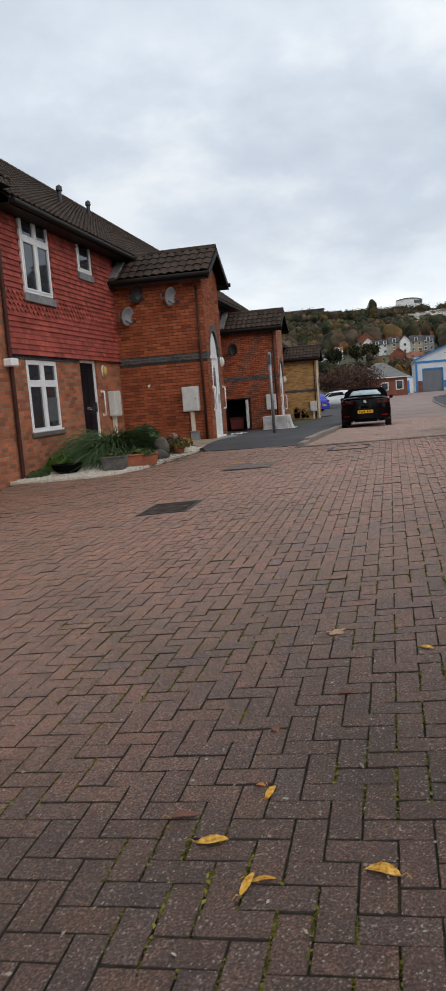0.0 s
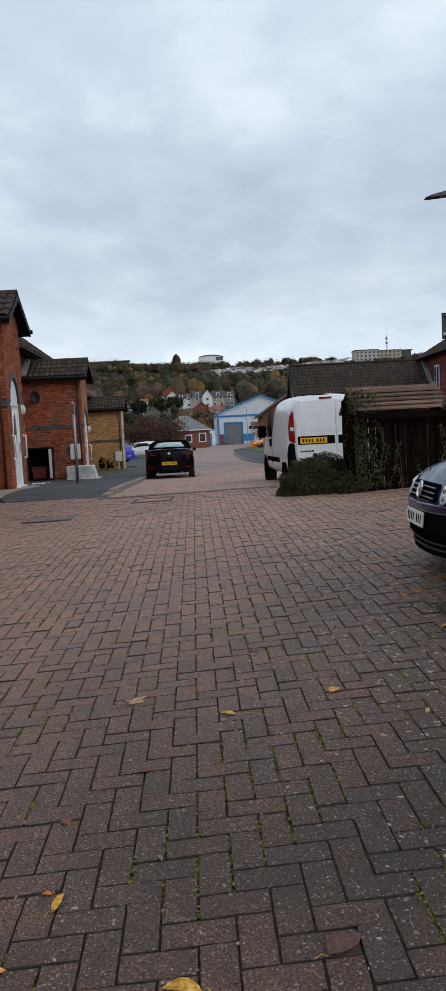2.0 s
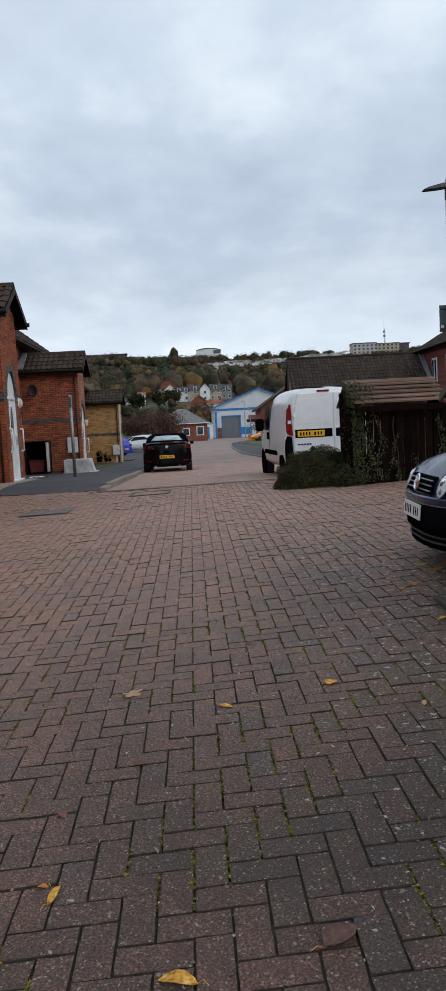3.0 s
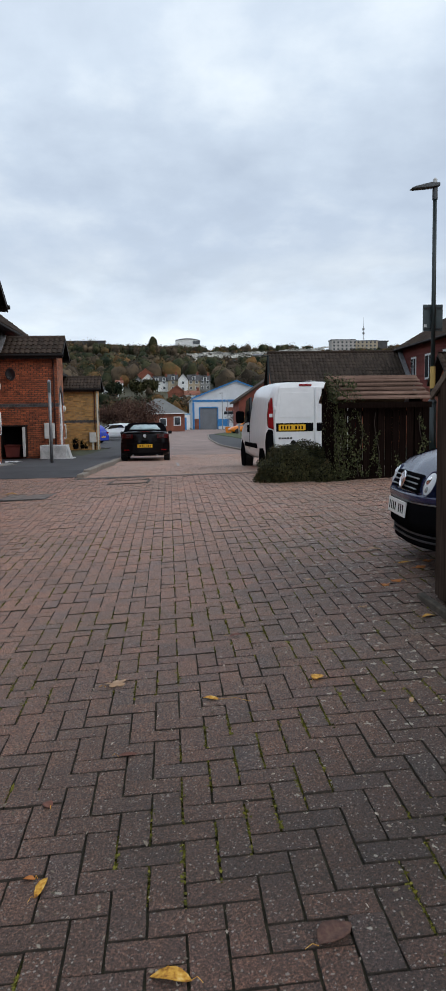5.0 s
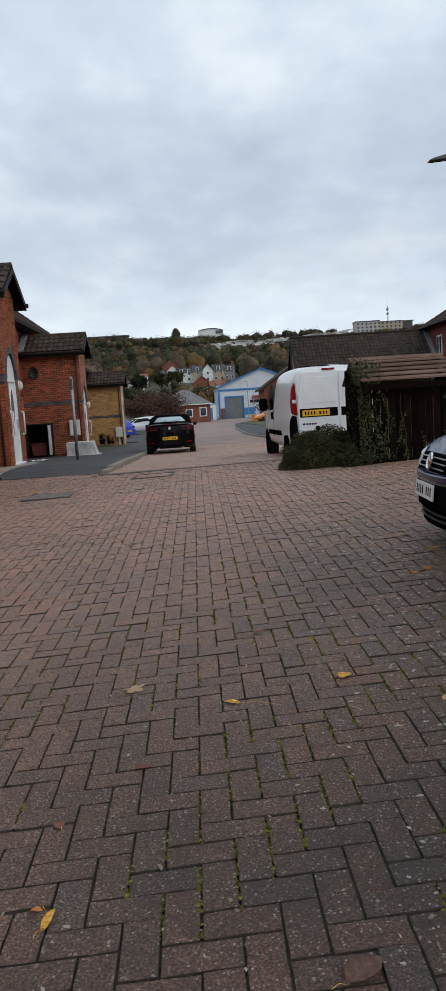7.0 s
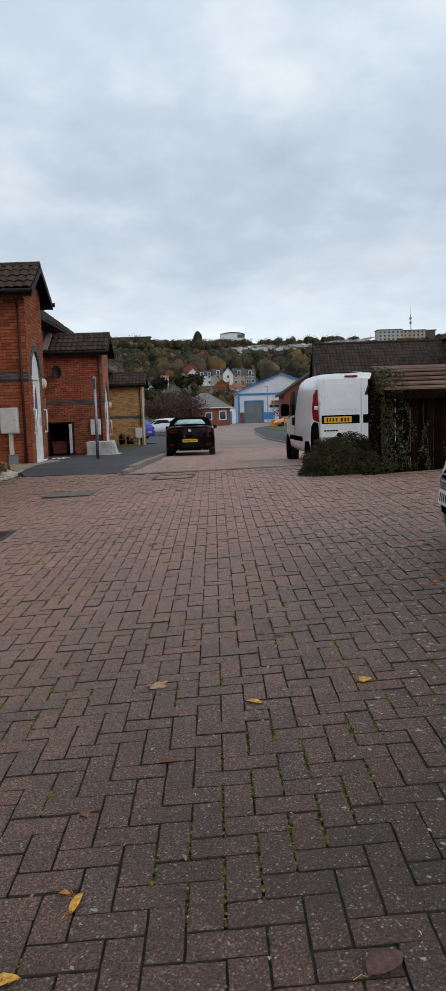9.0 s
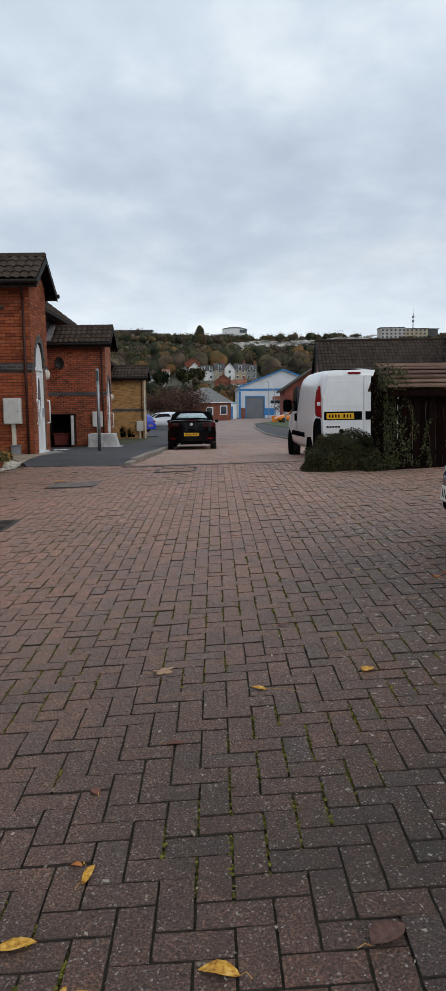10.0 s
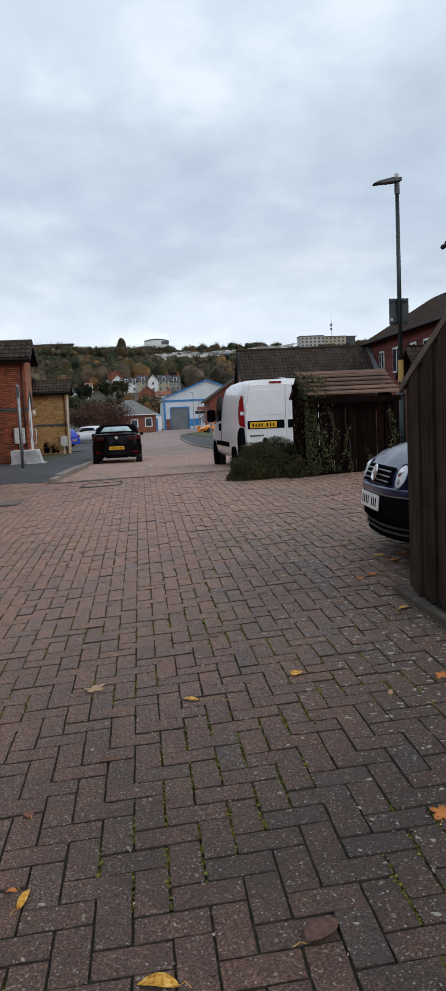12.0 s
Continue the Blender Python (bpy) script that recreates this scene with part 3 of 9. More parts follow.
HILL_Z = [0, 0, 4, 18.5, 38, 46, 57, 65, 67, 62, 46]


def land_z(x, y):
    hill = np.interp(y, HILL_Y, HILL_Z) * (1 + 0.07 * np.clip(-np.asarray(x) / 90.0, -0.3, 1.2) * np.clip(np.asarray(y) / 500.0 - 0.7, 0, 0.8))
    return ground_z(x, y) + hill


def build_ground():
    xs = np.concatenate([np.linspace(-2200, -60, 40), np.linspace(-50, -9, 14), np.linspace(-8, 12, 61), np.linspace(14, 60, 14), np.linspace(80, 2200, 40)])
    ys = np.concatenate([np.linspace(-400, -20, 8), np.linspace(-12, 60, 109), np.linspace(64, 300, 60), np.linspace(310, 820, 80), np.linspace(900, 2600, 12)])
    X, Y = np.meshgrid(xs, ys)
    Z = land_z(X, Y) - 0.055
    v = np.stack([X.ravel(), Y.ravel(), Z.ravel()], 1)
    nx, ny = len(xs), len(ys)
    i = np.arange(nx * ny).reshape(ny, nx)
    f = np.stack([i[:-1, :-1], i[:-1, 1:], i[1:, 1:], i[1:, :-1]], -1).reshape(-1, 4)
    me = bare_mesh("ground", v, f, M_SOIL, True)
    me.materials.append(M_HILL)
    cy = Y[:-1, :-1].ravel()
    me.polygons.foreach_set("material_index", (cy > 200).astype(int))
    tagged(new("ground", me), "Grassy ground sloping up to a wooded hillside", "ground", kind="structure")


build_ground()


def sheet(name, poly, lift, mat, label, kind="structure", step=0.7, thick=0.12, category=""):
    """A level-following slab with the outline poly, cut into small squares so that it lies on the ground."""
    bm = bmesh.new()
    vs = [bm.verts.new((x, y, 0)) for x, y in poly]
    bm.faces.new(vs)
    xs, ys = [p[0] for p in poly], [p[1] for p in poly]
    for axis, lo, hi in ((0, min(xs), max(xs)), (1, min(ys), max(ys))):
        k = lo + step
        while k < hi:
            co, no = ((k, 0, 0), (1, 0, 0)) if axis == 0 else ((0, k, 0), (0, 1, 0))
            bmesh.ops.bisect_plane(bm, geom=bm.verts[:] + bm.edges[:] + bm.faces[:], plane_co=co, plane_no=no)
            k += step
    r = bmesh.ops.extrude_face_region(bm, geom=bm.faces[:])
    low = {v for v in r["geom"] if isinstance(v, bmesh.types.BMVert)}
    for v in bm.verts:
        up = lift(v.co.x, v.co.y) if callable(lift) else lift
        v.co.z = float(ground_z(v.co.x, v.co.y)) + up - (thick if v in low else 0)
    bmesh.ops.recalc_face_normals(bm, faces=bm.faces[:])
    me = bpy.data.meshes.new(name)
    bm.to_mesh(me)
    bm.free()
    me.materials.append(mat)
    return tagged(new(name, me), label, category or name, kind=kind)


ROAD_POLY = [(-1.72, 13.4), (-1.72, 30), (-1.6, 60), (-1.5, 110), (0.5, 146), (14, 146), (9.5, 110), (4.4, 85), (3.4, 63), (3.2, 48), (3.7, 35), (5.0, 27), (5.2, 12.45), (-1.85, 12.45)]
sheet("road", ROAD_POLY, -0.012, M_ROAD, "Worn pinkish-grey side road leading to the works unit", step=2.0)
PAVE_POLY = [(-6.5, 17.9), (-3.95, 17.9), (-3.95, 13.6), (-3.75, 13.05), (-1.80, 12.78), (-1.67, 13.9), (-1.61, 16), (-1.66, 19), (-1.85, 23.2), (-1.88, 60), (-2.6, 60), (-3.3, 46), (-3.6, 30), (-6.5, 30)]
sheet("pavement_left", PAVE_POLY, lambda x, y: 0.004 + 0.085 * float(smooth(12.9, 14.4, y)), M_TARMAC, "Grey tarmac pavement in front of the terraced houses", step=1.2, category="pavement")
sheet("pavement_right", [(4.55, 85), (9.6, 110), (14, 110), (8.5, 70), (5.4, 52), (5.2, 36), (3.85, 35), (3.35, 48), (3.55, 63)], 0.06, M_TARMAC, "Grey tarmac pavement curving beside the road", step=4.0, category="pavement")
sheet("verge", [(5.2, 84), (9.0, 104), (12, 104), (9.5, 62), (6.2, 58)], 0.10, M_GRASS, "Mown grass verge behind the pavement", step=4.0)
sheet("car_park", [(-2.0, 60), (-1.55, 62), (-1.5, 108), (-25, 108), (-25, 46), (-3.4, 46)], 0.0, M_TARMAC, "Tarmac car park beside the houses", step=6.0)
sheet("path", [(-6.5, 15.1), (-5.2, 14.9), (-4.35, 14.2), (-3.95, 13.6), (-3.95, 17.9), (-6.5, 17.9)], lambda x, y: 0.012 + 0.085 * float(smooth(13.0, 14.6, y)), M_PATH, "Buff concrete path beside the brick porch", step=0.9)


def kerbs(pts, lift, label, n_max):
    """A row of kerb stones along a line, each its own piece."""
    holder = thing("kerb", label, "kerb", kind="structure")
    k = 0
    for (xa, ya), (xb, yb) in zip(pts, pts[1:]):
        d = Vector((xb - xa, yb - ya))
        n = max(1, round(d.length / 0.915))
        for i in range(n):
            if k >= n_max:
                return
            p, q = Vector((xa, ya)) + d * (i / n), Vector((xa, ya)) + d * ((i + 1) / n)
            c = (p + q) / 2
            g = Geo().box(-0.065, 0.065, -d.length / n / 2 + 0.005, d.length / n / 2 - 0.005, -0.15, 0, 0.014)
            ob = part("kerb_stone", g, M_KERB, holder)
            za, zb = float(ground_z(p.x, p.y)), float(ground_z(q.x, q.y))
            f = min(1.0, (k + 1.3) / 2) if lift > 0 else 1
            ob.matrix_basis = pose(c.x, c.y, (za + zb) / 2 + abs(lift) * f, math.degrees(math.atan2(zb - za, d.length / n)), 0, math.degrees(math.atan2(-d.x, d.y)))
            k += 1


kerbs([(-1.71, 12.52), (-1.61, 13.9), (-1.55, 16), (-1.60, 19), (-1.79, 23.2), (-1.82, 44)], 0.115, "Weathered concrete kerb stones along the pavement", 40)
kerbs([(3.75, 35), (3.25, 48), (3.45, 63), (4.45, 85)], -0.08, "Concrete kerb stones on the bend of the road", 60)
# flat dark strip painted in for the shadow of the small step
sheet("step_shadow_strip", [(-1.74, 12.20), (0.5, 12.08), (2.05, 12.14), (2.05, 12.40), (0.5, 12.36), (-1.74, 12.48)], 0.006, M_STEPSHADOW, "Dark strip painting the small step's shadow between forecourt and road", step=0.5, category="road joint")


# ---- houses ----
def wall_y(g, x0, x1, y0, y1, z0, z1, holes=()):
    """A wall along y with rectangular holes (ya, yb, za, zb)."""
    ys = sorted({y0, y1, *[h[0] for h in holes], *[h[1] for h in holes]})
    for a, b in zip(ys, ys[1:]):
        cuts = [(h[2], h[3]) for h in holes if h[0] <= a + 1e-6 and h[1] >= b - 1e-6]
        lo = z0
        for za, zb in sorted(cuts):
            if za > lo:
                g.box(x0, x1, a, b, lo, za)
            lo = zb
        g.box(x0, x1, a, b, lo, z1)
    return g


def tile_mesh(name, w, l, mat):
    """One interlocking concrete tile with a bold roll: w across, l down the slope; x across, y up the slope."""
    xs = np.linspace(0, w, 9)
    zs = 0.036 * np.clip(np.sin(np.pi * (xs / w) ** 0.85), 0, 1) ** 1.3
    g = Geo()
    top = [(x - w / 2, y, z + 0.028 * (1 - y / l)) for y in (0, l) for x, z in zip(xs, zs)]
    bot = [(x - w / 2, y, z - 0.014 + 0.028 * (1 - y / l)) for y in (0, l) for x, z in zip(xs, zs)]
    n = len(xs)
    f = [(i, i + 1, n + i + 1, n + i) for i in range(n - 1)]
    f += [(i + 2 * n, i + 3 * n, i + 1 + 3 * n, i + 1 + 2 * n) for i in range(n - 1)]
    f += [(i, i + 2 * n, i + 1 + 2 * n, i + 1) for i in range(n - 1)]
    g.add(top + bot, f)
    return g.mesh(name, mat)


TILE = tile_mesh("roof_tile", 0.205, 0.40, M_TILE)


def tiles_as_parts(parent, m, across, up, rng):
    """Rows of separate tiles on a slope. m: the slope's lower left corner, x along the eaves, y up the slope."""
    nx, ny = max(1, round(across / 0.205)), max(1, round(up / 0.30))
    for j in range(ny):
        for i in range(nx):
            ob = new("roof_tile", TILE)
            ob.parent = parent
            ob.matrix_basis = m @ pose(0.1025 + i * across / nx + rng.uniform(-0.004, 0.004), j * up / ny, rng.uniform(0, 0.006), rng.uniform(-0.8, 0.8), rng.uniform(-0.6, 0.6), 0) @ Matrix.Diagonal((across / nx / 0.205, 1, 1, 1))


def tiles_joined(across, up, m, gauge=0.30, w=0.205):
    """The same tiles far off, as arrays."""
    nx, ny = max(1, round(across / w)), max(1, round(up / gauge))
    xs = np.linspace(0, w, 7)
    zs = 0.038 * np.clip(np.sin(np.pi * (xs / w) ** 0.85), 0, 1) ** 1.3
    prof = np.array([(x, y, z + 0.028 * (1 - y / 0.4)) for y in (0, 0.4) for x, z in zip(xs, zs)] + [(x, 0, z - 0.005) for x, z in zip(xs, zs)])
    n = len(xs)
    fl = [(i, i + 1, n + i + 1, n + i) for i in range(n - 1)] + [(2 * n + i, 2 * n + i + 1, i + 1, i) for i in range(n - 1)]
    vs, fs, k = [], [], 0
    for j in range(ny):
        for i in range(nx):
            q = prof + np.array([i * across / nx, j * up / ny, 0])
            vs.append(q)
            fs += [tuple(a + k for a in f) for f in fl]
            k += len(prof)
    v = np.concatenate(vs)
    M = np.array(m)
    v = v @ M[:3, :3].T + M[:3, 3]
    return v, fs


def slope(origin, along, up):
    """A matrix with x along the eaves, y up the slope, z out of it."""
    a, u = Vector(along).normalized(), Vector(up).normalized()
    n = a.cross(u).normalized()
    return Matrix(((a.x, u.x, n.x, origin[0]), (a.y, u.y, n.y, origin[1]), (a.z, u.z, n.z, origin[2]), (0, 0, 0, 1)))


def window_y(parent, x, ya, yb, za, zb, sill=True, split=0.32, name="window"):
    """A white framed casement in a wall that faces +x, with top lights and two lower panes."""
    w = part(name, Geo().box(x - 0.07, x - 0.06, ya + 0.01, yb - 0.01, za + 0.01, zb - 0.01), M_BLACK, parent)
    g = Geo()
    t = 0.055
    g.box(x - 0.05, x + 0.015, ya, ya + t, za, zb).box(x - 0.05, x + 0.015, yb - t, yb, za, zb)
    g.box(x - 0.05, x + 0.015, ya + t, yb - t, za, za + t).box(x - 0.05, x + 0.015, ya + t, yb - t, zb - t, zb)
    mid = (ya + yb) / 2
    zt = zb - (zb - za) * split
    two = yb - ya > 0.8
    if two:
        g.box(x - 0.05, x + 0.018, mid - 0.04, mid + 0.04, za + t, zb - t)
        g.box(x - 0.05, x + 0.017, ya + t, mid - 0.04, zt - 0.035, zt + 0.035).box(x - 0.05, x + 0.017, mid + 0.04, yb - t, zt - 0.035, zt + 0.035)
        panes = [(ya + t, mid - 0.04, za + t, zt - 0.035), (mid + 0.04, yb - t, za + t, zt - 0.035), (ya + t, mid - 0.04, zt + 0.035, zb - t), (mid + 0.04, yb - t, zt + 0.035, zb - t)]
    else:
        panes = [(ya + t, yb - t, za + t, zb - t)]
    part("window_frame", g, M_WHITE, w, bev=0.004)
    for a, b, c, d in panes:
        s = 0.028
        fr = Geo().box(x - 0.03, x + 0.026, a, a + s, c, d).box(x - 0.03, x + 0.026, b - s, b, c, d).box(x - 0.03, x + 0.026, a + s, b - s, c, c + s).box(x - 0.03, x + 0.026, a + s, b - s, d - s, d)
        part("casement", fr, M_WHITE, w)
        part("pane", Geo().box(x - 0.012, x - 0.004, a + s, b - s, c + s, d - s), M_GLASS, w)
    if sill:
        part("window_sill", Geo().box(x - 0.05, x + 0.07, ya - 0.06, yb + 0.06, za - 0.09, za - 0.005, 0.01), M_SILL, w)
        part("drip_sill", Geo().box(x - 0.04, x + 0.05, ya - 0.02, yb + 0.02, za - 0.005, za + 0.03, 0.006), M_WHITE, w)
    return w


def door_leaf(parent, x, ya, yb, za, zb, mat, frame_mat, face):
    """A panelled front door in its frame, the leaf facing +x."""
    d = part("front_door", Geo().box(x - 0.06, x - 0.015, ya + 0.06, yb - 0.06, za + 0.03, zb - 0.06, 0.004), mat, parent, face)
    fr = Geo().box(x - 0.08, x + 0.02, ya, ya + 0.06, za, zb).box(x - 0.08, x + 0.02, yb - 0.06, yb, za, zb).box(x - 0.08, x + 0.02, ya + 0.06, yb - 0.06, zb - 0.06, zb)
    part("door_frame", fr, frame_mat, d, bev=0.004)
    part("threshold", Geo().box(x - 0.08, x + 0.10, ya - 0.04, yb + 0.04, za - 0.05, za + 0.03, 0.008), frame_mat, d)
    h, w = zb - za, yb - ya - 0.12
    for pa, pb, qa, qb in ((0.12, 0.45, 0.08, 0.40), (0.55, 0.88, 0.08, 0.40), (0.12, 0.45, 0.50, 0.9), (0.55, 0.88, 0.50, 0.9)):
        y0, y1, z0, z1 = ya + 0.06 + w * pa, ya + 0.06 + w * pb, za + h * qa, za + h * qb
        part("door_panel", Geo().box(x - 0.02, x - 0.006, y0, y1, z0, z1, 0.006), mat, d)
    if mat is M_WHITE:
        ym, zc, ry, rz_ = (ya + yb) / 2, za + h * 0.66, w * 0.22, h * 0.24
        oval = [(ym + ry * math.cos(k * math.pi / 10), zc + rz_ * math.sin(k * math.pi / 10)) for k in range(20)]
        part("door_glass", Geo().prism(oval, "x", x - 0.02, x + 0.002), M_LEADED, d, "grey leaded oval glass")
        part("glass_bead", Geo().path([(x + 0.002, *p) for p in oval + oval[:1]], 0.012, 6), M_WHITE, d)
    part("letter_plate", Geo().box(x - 0.012, x, (ya + yb) / 2 - 0.13, (ya + yb) / 2 + 0.13, za + h * 0.45, za + h * 0.48, 0.003), M_CHROME, d)
    part("door_handle", Geo().box(x - 0.02, x + 0.045, yb - 0.14, yb - 0.11, za + h * 0.42, za + h * 0.53, 0.006), M_CHROME, d)
    return d


def gutter(parent, p, q, mat):
    """A half-round gutter between two points."""
    p, q = Vector(p), Vector(q)
    part("gutter", Geo().tube(p, q, 0.055, 0.055, 10), mat, parent, sm=False)


def meter_box(parent_loc, side, h, name="meter_box"):
    """A white meter cupboard on a wall with a pipe cover to the ground. side: 'y' faces -y, 'x' faces +x."""
    t = thing(name, "White meter cupboard fixed to the brick wall", "meter box", parent_loc, 0 if side == "y" else 90, "meter cupboards")
    part("cabinet", Geo().box(-0.2, 0.2, -0.17, 0.0, 0, 0.6, 0.012), M_BOX, t)
    part("cabinet_door", Geo().box(-0.18, 0.18, -0.186, -0.17, 0.025, 0.575, 0.006), M_BOX, t)
    part("lock", Geo().tube((0.14, -0.19, 0.3), (0.14, -0.183, 0.3), 0.012), M_BLACK, t)
    part("pipe_cover", Geo().box(-0.045, 0.045, -0.09, 0, -h, 0, 0.008), M_CREAM, t)
    return t


def sat_dish(loc, turn, tilt, r, mat, label):
    t = thing("satellite_dish", label, "satellite dish", loc, turn, "satellite dishes")
    m = pose(0, -0.22, 0.0, 90 + tilt, 0, 0)
    prof = [(0.001, 0.0), (r * 0.4, 0.012), (r * 0.75, 0.045), (r, 0.085), (r * 1.01, 0.08), (r * 0.74, 0.035), (r * 0.4, 0.0), (0.001, -0.012)]
    g = Geo().lathe(prof, m @ Matrix.Diagonal((0.82, 1, 1, 1)), 24)
    part("reflector", g, mat, t, sm=True)
    part("wall_bracket", Geo().box(-0.04, 0.04, -0.012, 0, -0.12, 0.12, 0.004).tube((0, 0, -0.02), (0, -0.2, -0.02), 0.018), M_STEEL, t)
    part("feed_arm", Geo().path([(0, -0.2, -0.1), (0.0, -0.40, -r * 0.95), (0.0, -0.58, -r * 0.75)], 0.012), M_DARK, t)
    part("receiver", Geo().tube((0, -0.56, -r * 0.78), (0, -0.50, -r * 0.55), 0.028, 0.036), M_DARK, t)
    return t


def wall_lamp(loc, turn, cover_mat=None):
    t = thing("wall_lamp", "Oval bulkhead lamp with a pale cover beside a door", "wall lamp", loc, turn, "door lamps")
    part("lamp_base", Geo().lathe([(0.09, 0), (0.09, 0.02), (0.07, 0.03)], pose(0, 0, 0, 0, 90, 0) @ Matrix.Diagonal((1.45, 1, 1, 1)), 16), M_WHITE, t)
    part("lamp_cover", Geo().lathe([(0.08, 0.02), (0.078, 0.06), (0.05, 0.09), (0.005, 0.1)], pose(0, 0, 0, 0, 90, 0) @ Matrix.Diagonal((1.45, 1, 1, 1)), 16), cover_mat or M_CREAM, t, sm=True)
    return t


def grab_rail(loc, turn):
    t = thing("grab_rail", "White tubular grab rail beside a front door", "grab rail", loc, turn, "grab rails")
    part("rail", Geo().path([(0, 0, 0), (0.07, 0, 0), (0.07, 0, 0.55), (0, 0, 0.55)], 0.017), M_WHITE, t, sm=True)
    for z in (0, 0.55):
        part("flange", Geo().tube((0, 0, z), (0.012, 0, z), 0.035), M_WHITE, t)
    return t


def brick_piece(name, l, mat):
    """One stretcher, x along, y out of the wall, z up, with softened arrises: only the face that shows."""
    h, d, c = 0.065, 0.012, 0.004
    vs = [(-l / 2, 0, 0), (l / 2, 0, 0), (l / 2, 0, h), (-l / 2, 0, h), (-l / 2, -d + c, 0), (l / 2, -d + c, 0), (l / 2, -d + c, h), (-l / 2, -d + c, h),
          (-l / 2 + c, -d, c), (l / 2 - c, -d, c), (l / 2 - c, -d, h - c), (-l / 2 + c, -d, h - c)]
    fs = [(8, 9, 10, 11)]
    for a in (0, 4):
        fs += [(a + i, a + (i + 1) % 4, a + 4 + (i + 1) % 4, a + 4 + i) for i in range(4)]
    return np.array(vs), fs, bare_mesh(name, vs, fs, mat)


def brick_skin(parent, m, length, z0, z1, holes, mats, singles):
    """Courses of bricks proud of a wall; m takes x along the wall, -y out of it, z up. The lowest courses are pieces of their own, up to the count given."""
    rng = random.Random(7)
    pieces = {}
    vs, fs, n, made = [], [], 0, 0
    row, z = 0, z0
    M = np.array(m)
    while z + 0.065 < z1:
        x = -0.1125 if row % 2 else 0.0
        while x < length - 0.02:
            a, b = max(0.0, x), min(length, x + 0.215)
            x += 0.225
            cuts = sorted((h0, h1) for h0, h1, za, zb in holes if za < z + 0.06 and zb > z)
            for h0, h1 in cuts:
                if a < h0 < b:
                    b = h0
                elif a < h1 < b:
                    a = h1
                elif h0 <= a and b <= h1:
                    b = a
            w = round(b - a, 3)
            if w < 0.03:
                continue
            if w not in pieces:
                pieces[w] = brick_piece("brick", w, mats[0])
            P, F, me = pieces[w]
            dy = rng.uniform(-0.0015, 0.0015)
            if made < singles:
                ob = new("brick", me)
                ob.parent = parent
                ob.matrix_basis = m @ pose((a + b) / 2, dy, z, 0, 0, rng.uniform(-0.3, 0.3))
                made += 1
            else:
                q = P + np.array(((a + b) / 2, dy, z))
                vs.append(q @ M[:3, :3].T + M[:3, 3])
                fs += [tuple(i + n for i in f) for f in F]
                n += len(P)
        z += 0.075
        row += 1
    if vs:
        ob = new("bricks", bare_mesh("bricks", np.concatenate(vs), fs, mats[1]))
        ob.parent = parent
        ob["kind"] = "stuff"


def single_brick(name, cols, per_object):
    """Fired clay brick: each its own tone, sand-faced and smoked."""
    m, nt, b = mat_base(name, 0.88)
    pos = world_pos(nt)
    rnd = nt.nodes.new("ShaderNodeObjectInfo").outputs["Random"] if per_object else nt.nodes.new("ShaderNodeNewGeometry").outputs["Random Per Island"]
    c = ramp_of(nt, rnd, [(i / (len(cols) - 1), k) for i, k in enumerate(cols)])
    c = blend(nt, c, ramp_of(nt, noise_of(nt, pos, 1.2, 3), [(0.3, (0.82,) * 3), (0.7, (1.12,) * 3)]), 1.0, "MULTIPLY")
    fine = noise_of(nt, pos, 55, 4, 0.7)
    c = blend(nt, c, ramp_of(nt, fine, [(0.3, (0.72,) * 3), (0.7, (1.18,) * 3)]), 1.0, "MULTIPLY")
    nt.links.new(c, b.inputs["Base Color"])
    bump(nt, b, fine, 0.003, 0.7)
    b.inputs["Specular IOR Level"].default_value = 0.15
    return m


RED_TONES = ((0.19, 0.054, 0.027), (0.27, 0.073, 0.034), (0.33, 0.090, 0.040), (0.38, 0.110, 0.049), (0.29, 0.077, 0.037), (0.40, 0.125, 0.058), (0.23, 0.063, 0.034))
ORANGE_TONES = tuple(tuple(v * k for v, k in zip(c, (0.92, 1.02, 1.10))) for c in RED_TONES)
M_ONE_RED, M_MANY_RED = single_brick("single_red_brick", RED_TONES, True), single_brick("joined_red_bricks", RED_TONES, False)
M_ONE_ORANGE, M_MANY_ORANGE = single_brick("single_orange_brick", ORANGE_TONES, True), single_brick("joined_orange_bricks", ORANGE_TONES, False)
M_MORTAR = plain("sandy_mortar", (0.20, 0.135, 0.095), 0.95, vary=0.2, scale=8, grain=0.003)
# the same mortar, its tone darkened for the shaded side wall
M_SHADEMORTAR = plain("shaded_side_mortar", (0.060, 0.038, 0.028), 0.95, vary=0.2, scale=8, grain=0.003)


